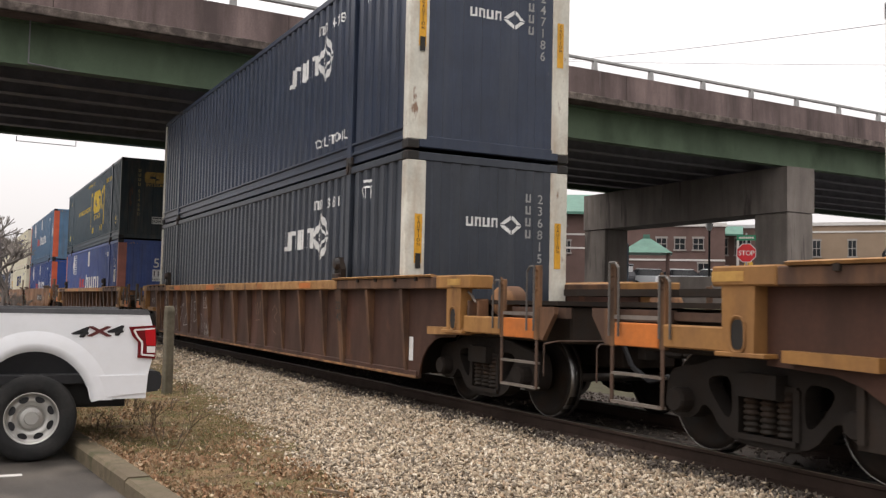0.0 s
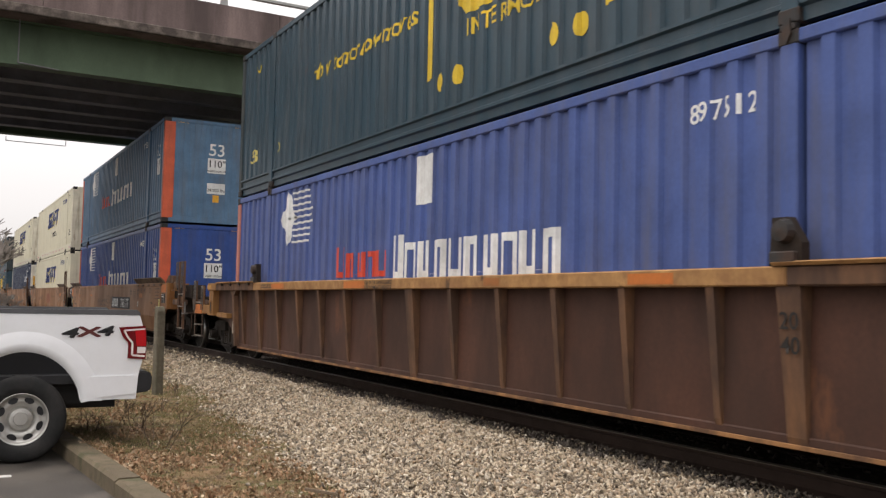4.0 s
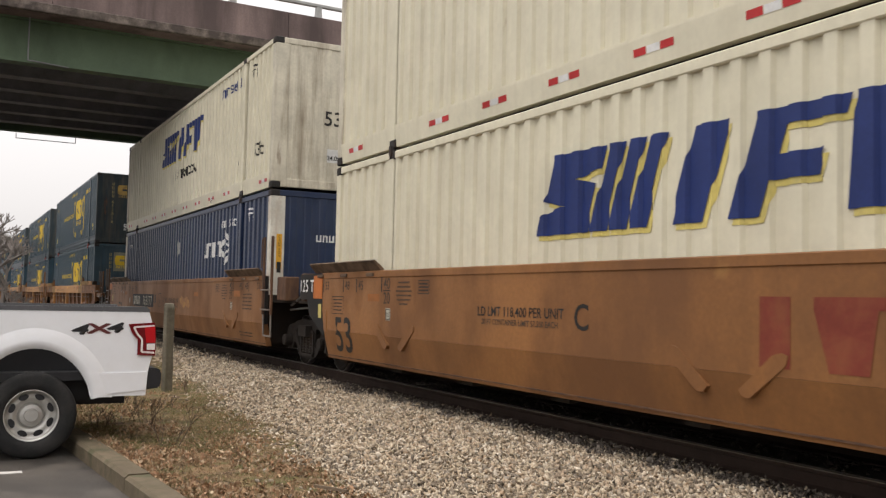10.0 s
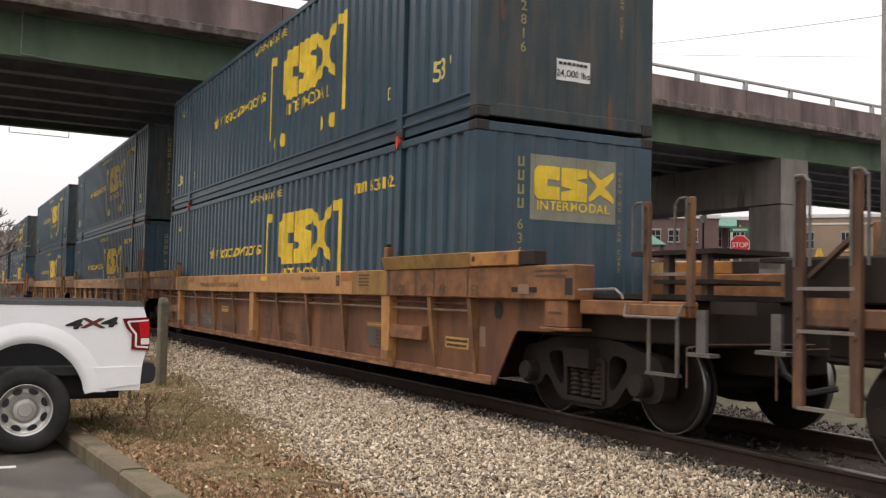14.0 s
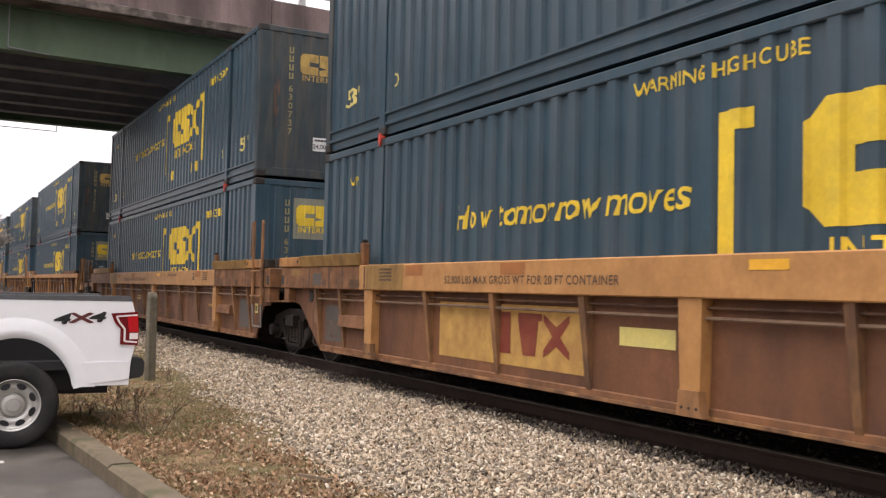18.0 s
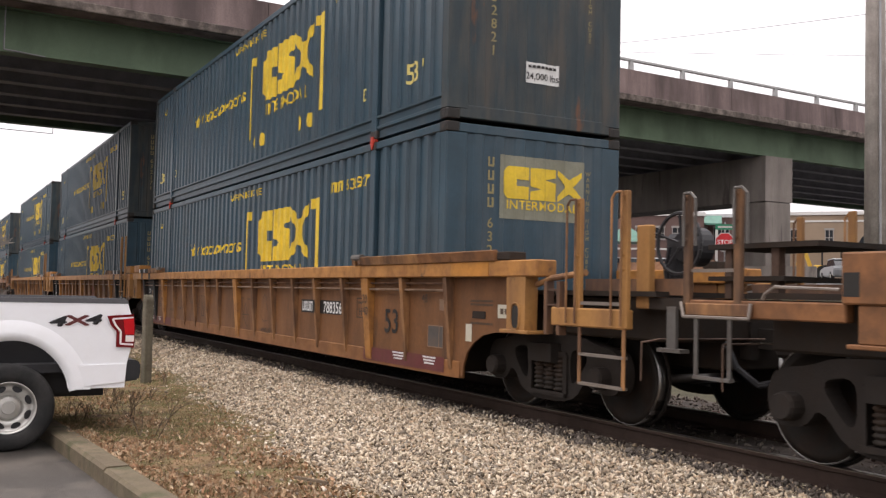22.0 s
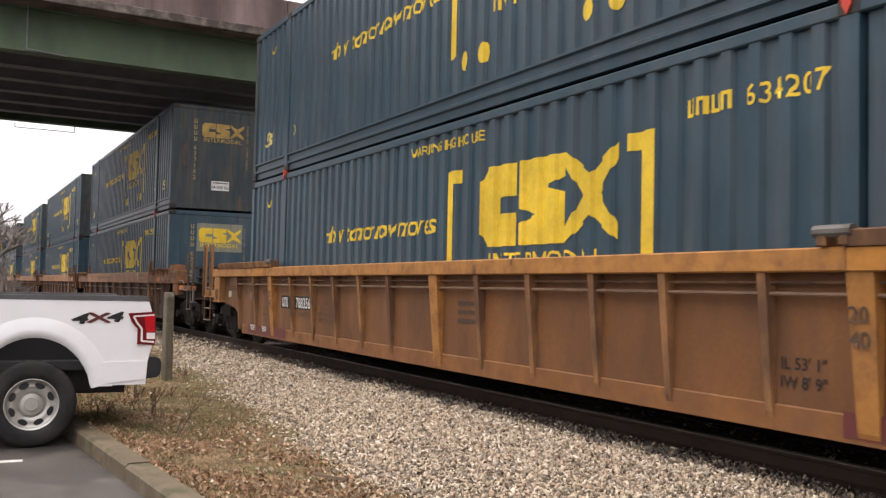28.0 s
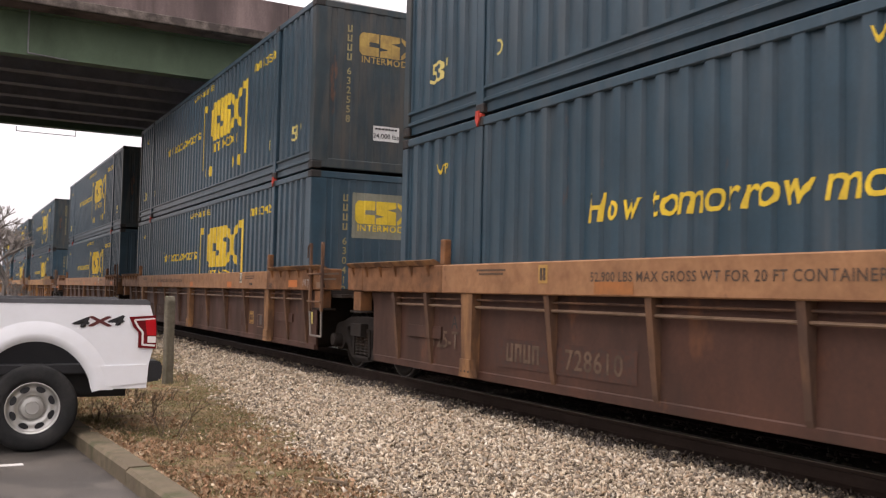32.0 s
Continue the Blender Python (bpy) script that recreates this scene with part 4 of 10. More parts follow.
def umax_marks(number, placard=False):
    w = "white_ink"
    rows = [("placard", mk(diamond, 0.40, 0.46), "dim_white_ink", -8.0, 2.08, "side"), ("hook_mark", mk(words, "VTP", 0.14), w, -15.05, 2.38, "side")] if placard else []
    return rows + [("logo", mk(notched, 1.50, 0.34, 4), w, -4.42, 1.90, "side"),
            ("logo_diamond", mk(ring_diamond, 0.78, 0.82, 0.32), w, -3.25, 1.90, "side"), ("logo_diamond", mk(ring_diamond, 0.38, 0.40, 0.26), w, -3.25, 1.90, "side"),
            ("number", mk(words, number, 0.155, space=1.08), w, -2.72, 2.43, "side"),
            ("owner_mark", mk(notched, 0.44, 0.15, 4), w, -3.42, 2.43, "side"),
            ("hook_mark", mk(words, "VTP", 0.18), w, -1.42, 2.46, "side"),
            ("hook_bar", mk(quad, 0.30, 0.04), w, -1.42, 2.62, "side"),
            ("warning", mk(words, "TOP LIFT ONLY", 0.15, space=1.1), w, -2.9, 0.52, "side"),
            ("logo", mk(notched, 0.50, 0.13, 4), w, -0.12, 2.0, "end"),
            ("logo_diamond", mk(ring_diamond, 0.38, 0.29), w, 0.35, 1.98, "end"),
            ("owner_mark", mk(notched, 0.085, 0.12, 1), "dim_white_ink", 0.63, 2.38, "end"), ("owner_mark", mk(notched, 0.085, 0.12, 1), "dim_white_ink", 0.63, 2.21, "end"), ("owner_mark", mk(notched, 0.085, 0.12, 1), "dim_white_ink", 0.63, 2.04, "end"), ("owner_mark", mk(notched, 0.085, 0.12, 1), "dim_white_ink", 0.63, 1.87, "end"),
            ("number", mk(stacked, number, 0.13, 0.17), "dim_white_ink", 0.84, 2.38, "end"),
            ("caution_strip", mk(quad, 0.11, 0.66), "amber", -1.11, 1.72, "end"),
            ("caution", mk(stacked, "CAUTION", 0.045, 0.06), "black_ink", -1.11, 2.0, "end2"),
            ("caution_bar", mk(quad, 0.08, 0.20), "black_ink", -1.11, 1.42, "end2"),
            ("caution_strip", mk(quad, 0.11, 0.66), "amber", 1.13, 1.72, "end"),
            ("caution", mk(stacked, "CAUTION", 0.045, 0.06), "black_ink", 1.13, 2.0, "end2")]


def stacktrain_marks(number, upper):
    w, z = "white_ink", 1.38
    zz = z + (0.05 if not upper else 0.0)
    rows = [("logo", mk(notched, 1.75, 0.46, 5, taper=0.78), "red_ink", -9.85, zz + 0.02, "side"),
            ("logo", mk(notched, 3.85, 0.58, 10, taper=0.80), w, -6.85, zz + 0.04, "side"),
            ("number", mk(words, number, 0.16, space=1.1), w, -2.75, 2.45, "side"),
            ("patch", mk(quad, 0.42, 0.62), "sticker", -7.85, 2.42, "side"),
            ("size_mark", mk(words, "53", 0.34, bold=0.012), w, -0.80, 2.06, "side"),
            ("height_plate", mk(quad, 0.50, 0.46), "sticker", -0.75, 1.60, "side"),
            ("height", mk(words, "110\"", 0.20), "black_ink", -0.75, 1.66, "side2"),
            ("size_mark", mk(words, "53", 0.33, bold=0.012), w, 0.16, 2.09, "end"),
            ("height_plate", mk(quad, 0.50, 0.42), "sticker", 0.16, 1.64, "end"),
            ("height", mk(words, "110\"", 0.19), "black_ink", 0.16, 1.70, "end2"),
            ("height_caption", mk(words, "INSIDE HEIGHT", 0.055), "black_ink", 0.16, 1.49, "end2"),
            ("number", mk(stacked, number, 0.095, 0.15), w, 0.86, 2.22, "end"),
            ("hazard_stripe", mk(bars, 0.30, 0.06, 5), "amber", -0.80, 2.80, "end"),
            ("hazard_stripe", mk(bars, 0.30, 0.06, 5), "amber", 0.80, 2.80, "end"),
            ("weight_sticker", mk(quad, 0.50, 0.30), "sticker", 0.16, 1.0, "end"),
            ("weight", mk(words, "24,000 lbs", 0.085), "black_ink", 0.16, 0.96, "end2"),
            ("square_sticker", mk(quad, 0.18, 0.20), "amber", 0.16, 0.72, "end")]
    for i in range(9):
        rows.append(("globe_line", mk(quad, 1.15 - abs(i - 4) * 0.10, 0.035), w, -12.45 + (i % 2) * 0.1, 1.86 + i * 0.105, "side"))
    if not upper:
        rows = [r for r in rows if not r[0].startswith("weight") or r[5] == "side"]
    rows.append(("globe_disc", mk(diamond, 0.75, 0.95), w, -13.05, 2.28, "side"))
    return rows


def swift_marks(number, upper):
    k = "black_ink"
    rows = [("logo_shade", mk(block_logo, 4.5, 0.80, lean=0.28, cuts=5), "pale_yellow_ink", -8.06, 1.89, "side"),
            ("logo", mk(block_logo, 4.5, 0.80, lean=0.28, cuts=5), "navy_ink", -8.10, 1.94, "side2"),
            ("number", mk(words, number, 0.19, space=1.15), "navy_ink", -2.75, 2.46, "side"),
            ("owner_mark", mk(notched, 0.66, 0.19, 4), "navy_ink", -3.7, 2.46, "side"),
            ("hook_mark", mk(words, "VTP", 0.17), k, -1.45, 2.46, "side"),
            ("hook_bar", mk(quad, 0.28, 0.04), k, -1.45, 2.62, "side")]
    if upper:
        rows += [("caption", mk(words, "INTERMODAL", 0.24, space=1.15), k, -7.4, 1.12, "side"),
                 ("size_mark", mk(words, "53ft", 0.26), k, -1.02, 0.86, "side"),
                 ("letter_mark", mk(words, "A", 0.2), k, -2.45, 0.80, "side"),
                 ("lift_mark", mk(words, "LIFT", 0.09), k, -4.6, 0.13, "rail"),
                 ("size_mark", mk(words, "53ft", 0.28), k, 0.03, 1.42, "end"),
                 ("weight_sticker", mk(quad, 0.50, 0.26), "sticker", 0.05, 0.69, "end"),
                 ("weight", mk(words, "24,000 lbs", 0.085), k, 0.05, 0.65, "end2"),
                 ("number", mk(stacked, number, 0.13, 0.16), k, 0.78, 1.5, "end")]
        x = -15.6
        while x < -0.4:
            if abs(x + 14.1) > 0.4 and abs(x + 2.05) > 0.4:
                rows.append(("reflector", mk(quad, 0.17, 0.07), "reflector", x, 0.17, "rail"))
                rows.append(("reflector", mk(quad, 0.17, 0.07), "sticker", x + 0.18, 0.17, "rail"))
                rows.append(("reflector", mk(quad, 0.17, 0.07), "reflector", x + 0.36, 0.17, "rail"))
            x += 1.35
    else:
        rows += [("logo", mk(block_logo, 1.02, 0.26, lean=0.09, cuts=5), "navy_ink", 0.05, 2.53, "end"),
                 ("caption", mk(words, "INTERMODAL", 0.09, space=1.1), k, 0.22, 2.30, "end"),
                 ("placard", mk(diamond, 0.44, 0.46), "sticker", -0.61, 1.83, "end"),
                 ("owner_mark", mk(bars, 0.12, 0.62, 1), "navy_ink", 0.80, 2.10, "end")]
    return rows


# ---- train: well cars ----
HALF = 1.51          # half the width over the side sills
WHEEL_R = 0.44
spinning = []


def wheelset_mesh():
    """Two dished wheels on an axle, with bright treads and flanges."""
    bm = bmesh.new()
    for s in (-1, 1):
        y = s * 0.755
        lathe(bm, [(0.09, y - 0.07), (0.09, y + 0.08), (0.16, y + 0.06), (0.33, y + 0.015 * -s), (0.36, y + 0.055), (WHEEL_R - 0.012, y + 0.055),
                   (WHEEL_R - 0.012, y - 0.055), (0.36, y - 0.055), (0.33, y - 0.02), (0.16, y - 0.05)], 32)
        yi = y - s * 0.062
        lathe(bm, [(WHEEL_R - 0.02, yi - 0.018), (WHEEL_R + 0.025, yi - 0.010), (WHEEL_R + 0.025, yi + 0.010), (WHEEL_R - 0.02, yi + 0.018)], 48)
    rod(bm, (0, -1.05, 0), (0, 1.05, 0), 0.075, 12)
    dark = len(bm.faces)
    for s in (-1, 1):
        y = s * 0.755
        lathe(bm, [(WHEEL_R - 0.011, y - 0.054), (WHEEL_R, y - 0.052), (WHEEL_R, y + 0.052), (WHEEL_R - 0.011, y + 0.054)], 48)
    bm.faces.ensure_lookup_table()
    for f in bm.faces[dark:]:
        f.material_index = 1
    me = mesh_of("wheelset", bm, "wheel", True)
    me.materials.append(M["tread"])
    return me


WHEEL_ME = wheelset_mesh()


def rounded(loop, times=2):
    """Cuts the corners of a closed outline."""
    for _ in range(times):
        out = []
        for p, q in zip(loop, loop[1:] + loop[:1]):
            out += [(p[0] * 0.78 + q[0] * 0.22, p[1] * 0.78 + q[1] * 0.22), (p[0] * 0.22 + q[0] * 0.78, p[1] * 0.22 + q[1] * 0.78)]
        loop = out
    return loop


def side_frame_mesh():
    """Cast truck side frame: a low arch with two rounded windows, a spring opening and pedestals, with a raised rim."""
    bm = bmesh.new()
    out = [(-1.14, 0.52), (-1.06, 0.70), (-0.74, 0.74), (-0.50, 0.82), (0.50, 0.82), (0.74, 0.74), (1.06, 0.70), (1.14, 0.52), (1.10, 0.33),
           (0.98, 0.28), (0.78, 0.30), (0.66, 0.46), (0.40, 0.15), (-0.40, 0.15), (-0.66, 0.46), (-0.78, 0.30), (-0.98, 0.28), (-1.10, 0.33)]
    holes = [[(k * -0.68, 0.64), (k * -0.36, 0.69), (k * -0.36, 0.36), (k * -0.44, 0.34)] for k in (1, -1)]
    holes.append([(-0.27, 0.64), (0.27, 0.64), (0.27, 0.24), (-0.27, 0.24)])
    edges = []
    for k, loop in enumerate([out] + holes):
        vs = [bm.verts.new((x, 0, z)) for x, z in (rounded(loop, 2) if k < 3 else loop)]
        edges += [bm.edges.new((vs[i], vs[(i + 1) % len(vs)])) for i in range(len(vs))]
    bmesh.ops.triangle_fill(bm, use_beauty=True, use_dissolve=False, edges=edges)
    r = bmesh.ops.extrude_face_region(bm, geom=bm.faces[:])
    bmesh.ops.translate(bm, verts=[g for g in r["geom"] if isinstance(g, bmesh.types.BMVert)], vec=(0, 0.16, 0))
    bmesh.ops.recalc_face_normals(bm, faces=bm.faces[:])
    box(bm, -0.31, 0.31, -0.03, 0.02, 0.60, 0.64)
    box(bm, -0.31, 0.31, -0.04, 0.04, 0.20, 0.245)
    for k in (-1, 1):
        box(bm, k * 0.27, k * 0.33, -0.025, 0.02, 0.24, 0.62)
    return mesh_of("side_frame", bm, "truck_steel")


FRAME_ME = side_frame_mesh()


def spring_mesh():
    """One coil spring, drawn as a ridged column."""
    bm = bmesh.new()
    prof = [(0.0, 0.25)]
    for k in range(9):
        z = 0.255 + k * 0.045
        prof += [(0.062, z), (0.080, z + 0.010), (0.080, z + 0.026), (0.062, z + 0.036)]
    lathe(bm, prof + [(0.0, 0.67)], 12, "z")
    return mesh_of("coil_spring", bm, "spring", True)


SPRING_ME = spring_mesh()


def cap_mesh():
    bm = bmesh.new()
    lathe(bm, [(0.0, -0.16), (0.09, -0.16), (0.105, -0.13), (0.105, 0.0), (0.0, 0.0)], 14)
    return mesh_of("bearing_cap", bm, "truck_steel")


CAP_ME = cap_mesh()


def bolster_mesh():
    bm = bmesh.new()
    prism(bm, [(-1.2, 0.72), (-1.2, 0.54), (-0.5, 0.42), (0.5, 0.42), (1.2, 0.54), (1.2, 0.72)], -0.2, 0.2, "x")
    return mesh_of("bolster", bm, "truck_steel")


BOLSTER_ME = bolster_mesh()


def bogie(parent, x):
    b = new("truck")
    b.parent = parent
    b.location = (x, 0, 0)
    tagged(b, "sooty three-piece truck with coil springs and two wheelsets")
    for s in (-1, 1):
        m = Matrix.Translation((0, s * 1.00, 0)) @ Matrix.Rotation(0 if s < 0 else math.pi, 4, "Z") @ Matrix.Translation((0, -0.08, 0))
        part("side_frame", FRAME_ME, None, b, at=m)
        for dx in (-0.17, 0.0, 0.17):
            part("coil_spring", SPRING_ME, None, b, at=Matrix.Translation((dx, s * 1.04, 0)))
        for dx in (-0.89, 0.89):
            part("bearing_cap", CAP_ME, None, b, at=Matrix.Translation((dx, s * 1.06, WHEEL_R)) @ Matrix.Rotation(0 if s < 0 else math.pi, 4, "Z"))
    part("bolster", BOLSTER_ME, None, b)
    for dx in (-0.89, 0.89):
        w = part("wheelset", WHEEL_ME, None, b, at=Matrix.Translation((dx, 0, WHEEL_R)))
        tagged(w, "steel wheelset with polished treads")
        spinning.append((w, dx))
    return b


def grab(bm, x0, x1, y, z0, z1, r=0.0115):
    """A bent grab iron standing on a bracket."""
    pipe(bm, [(x0, y, z0), (x0, y, z1 - 0.05), (x0 + (0.05 if x1 > x0 else -0.05), y, z1), (x1, y, z1), (x1, y, z0)], r)


KIND = {
    # paint of panel, chord, chord ends, rib, end fittings; top of the chord above the rail and its height
    "single_brown": dict(panel="brown", chord="brown_chord", tip="yellow_car", rib="rib_brown", fit="yellow_car", top=1.515, chord_h=0.14),
    "smooth_tan": dict(panel="tan", chord="tan", tip="tan", rib="tan", fit="dark_steel", top=1.575, chord_h=0.10),
    "rusty_ochre": dict(panel="rusty", chord="pale_ochre", tip="chord_rust", rib="rib_tan", fit="chord_rust", top=1.515, chord_h=0.335),
    "amber": dict(panel="amber_tan", chord="ochre", tip="ochre", rib="rib_tan", fit="yellow_car", top=1.54, chord_h=0.165),
    "dark_brown": dict(panel="brown", chord="dull_chord", tip="chord_rust", rib="rib_brown", fit="chord_rust", top=1.535, chord_h=0.33),
}
# One end of a unit, in metres beyond the load (inwards: negative) and above the rail.
# bottom: the panel's lower outline from its low corner to its end; chord: the chord's end; block: a proud box on the chord's end;
# foot: plate under the block; lip: ledge along the arch; truck: centre of the truck; ribs: from the end inwards, wide ones negative index.
ENDS = {
    ("single_brown", "coupler", 1): dict(bottom=[(0.60, 0.285), (0.64, 0.44), (0.72, 0.58), (0.86, 0.71), (1.03, 0.80), (1.20, 0.845), (1.60, 0.86)], chord=1.34, block=(1.34, 2.17), foot=(1.59, 1.93, 0.90),
                                         lip=(1.05, 1.95, 0.85, 0.92), truck=1.80, ribs=[0.29, -0.83, -1.9, -2.65, -3.70, -4.72, -5.74, -6.78], wide=-1.9),
    ("single_brown", "coupler", -1): dict(bottom=[(-0.59, 0.285), (-0.48, 0.38), (-0.30, 0.51), (-0.10, 0.65), (0.10, 0.76), (0.32, 0.825), (0.92, 0.855)], chord=0.71, block=(0.71, 1.34), foot=(0.92, 1.25, 0.89),
                                          lip=(-0.08, 0.70, 0.84, 0.915), truck=1.20, ribs=[-1.05, -2.06, -3.14, -4.18, -5.18, -6.22, -7.28], wide=-2.06),
    ("amber", "coupler", 1): dict(bottom=[(0.56, 0.285), (0.59, 0.44), (0.66, 0.58), (0.80, 0.70), (1.0, 0.80), (1.25, 0.845), (1.72, 0.855)], chord=2.22, block=None, foot=(1.68, 2.02, 0.85),
                                  lip=None, truck=1.84, ribs=[0.36, -0.76, -1.85, -2.65, -3.72, -4.68, -5.74, -6.78], wide=-1.85),
    ("amber", "joint", 1): dict(bottom=[(0.49, 0.285), (0.52, 0.44), (0.58, 0.58), (0.70, 0.72), (0.86, 0.82), (1.05, 0.86), (1.26, 0.87)], chord=1.73, block=None, foot=(1.24, 1.70, 0.90),
                                lip=None, truck=None, ribs=[0.36, -0.72, -1.82, -2.65, -3.72, -4.68, -5.74, -6.78], wide=-1.82),
    ("amber", "coupler", -1): dict(bottom=[(0.12, 0.285), (0.18, 0.42), (0.30, 0.57), (0.50, 0.70), (0.80, 0.80), (1.20, 0.85), (1.56, 0.86)], chord=2.09, block=None, foot=(1.54, 1.94, 0.87),
                                   lip=None, truck=1.92, ribs=[0.31, -0.83, -1.88, -2.97, -4.0, -5.0, -6.0, -7.0], wide=-1.88),
    ("amber", "joint", -1): dict(bottom=[(-0.17, 0.285), (-0.10, 0.44), (0.04, 0.60), (0.24, 0.74), (0.48, 0.83), (0.72, 0.87)], chord=1.27, block=None, foot=(0.72, 1.18, 0.90),
                                 lip=None, truck=1.72, ribs=[-0.06, -1.30, -2.23, -3.3, -4.25, -5.2, -6.2, -7.1], wide=-2.23),
    ("rusty_ochre", "coupler", 1): dict(bottom=[(0.59, 0.285), (0.98, 0.84), (1.06, 0.905), (1.74, 0.92)], chord=2.24, block=None, foot=(1.74, 2.13, 0.92),
                                        lip=None, truck=1.86, ribs=[0.24, -0.72, -1.95, -3.54, -5.03, -6.52], wide=-1.95),
    ("rusty_ochre", "joint", 1): dict(bottom=[(0.46, 0.285), (0.78, 0.76), (0.90, 0.90), (1.30, 0.92)], chord=1.62, block=None, foot=(1.28, 1.60, 0.96),
                                      lip=None, truck=None, ribs=[0.24, -0.72, -1.95, -3.54, -5.03, -6.52], wide=-1.95),
    ("rusty_ochre", "coupler", -1): dict(bottom=[(-0.13, 0.285), (0.62, 0.86), (0.74, 0.92), (1.60, 0.93)], chord=2.01, block=None, foot=(1.60, 1.92, 0.93),
                                         lip=None, truck=1.86, ribs=[-0.07, -1.02, -2.18, -3.77, -5.27, -6.82], wide=-2.18),
    ("rusty_ochre", "joint", -1): dict(bottom=[(-0.24, 0.285), (0.60, 0.90), (0.72, 0.98), (0.96, 0.99)], chord=1.27, block=None, foot=(0.94, 1.18, 0.98),
                                       lip=None, truck=1.72, ribs=[-0.20, -1.14, -2.18, -3.77, -5.27, -6.82], wide=-2.18),
    ("dark_brown", "coupler", 1): dict(bottom=[(0.60, 0.33), (0.61, 1.06), (0.72, 1.20)], chord=1.26, block=(1.26, 2.27), foot=(1.61, 2.16, 0.93),
                                       lip=None, truck=1.80, ribs=[0.24, -0.72, -1.69, -3.26, -4.78, -6.35], wide=-1.69),
}
ENDS[("dark_brown", "joint", 1)] = dict(ENDS[("dark_brown", "coupler", 1)], chord=0.75, block=(0.75, 1.30), foot=(0.86, 1.14, 0.93), truck=None)
ENDS[("dark_brown", "joint", -1)] = dict(ENDS[("dark_brown", "joint", 1)], truck=1.72, ribs=[-0.20, -1.14, -2.19, -3.77, -5.28, -6.87], wide=-2.19)
ENDS[("dark_brown", "coupler", -1)] = dict(ENDS[("dark_brown", "coupler", 1)], ribs=[-0.07, -1.02, -2.19, -3.77, -5.28, -6.87], wide=-2.19)
TRUCK_AT = {("coupler", 1): 1.74, ("coupler", -1): 1.47, ("joint", -1): 1.72}


def out_x(d, u):
    """A place along the unit, u metres beyond the leading (d = 1) or trailing (d = -1) end of the load."""
    return u if d > 0 else -CL - u


def span(d, a, b):
    return sorted((out_x(d, a), out_x(d, b)))


def cross_mesh():
    bm = bmesh.new()
    box(bm, -0.15, 0.15, -HALF + 0.21, HALF - 0.21, 0.24, 0.335)
    return mesh_of("cross_member", bm, "dark_steel")


CROSS_ME = cross_mesh()


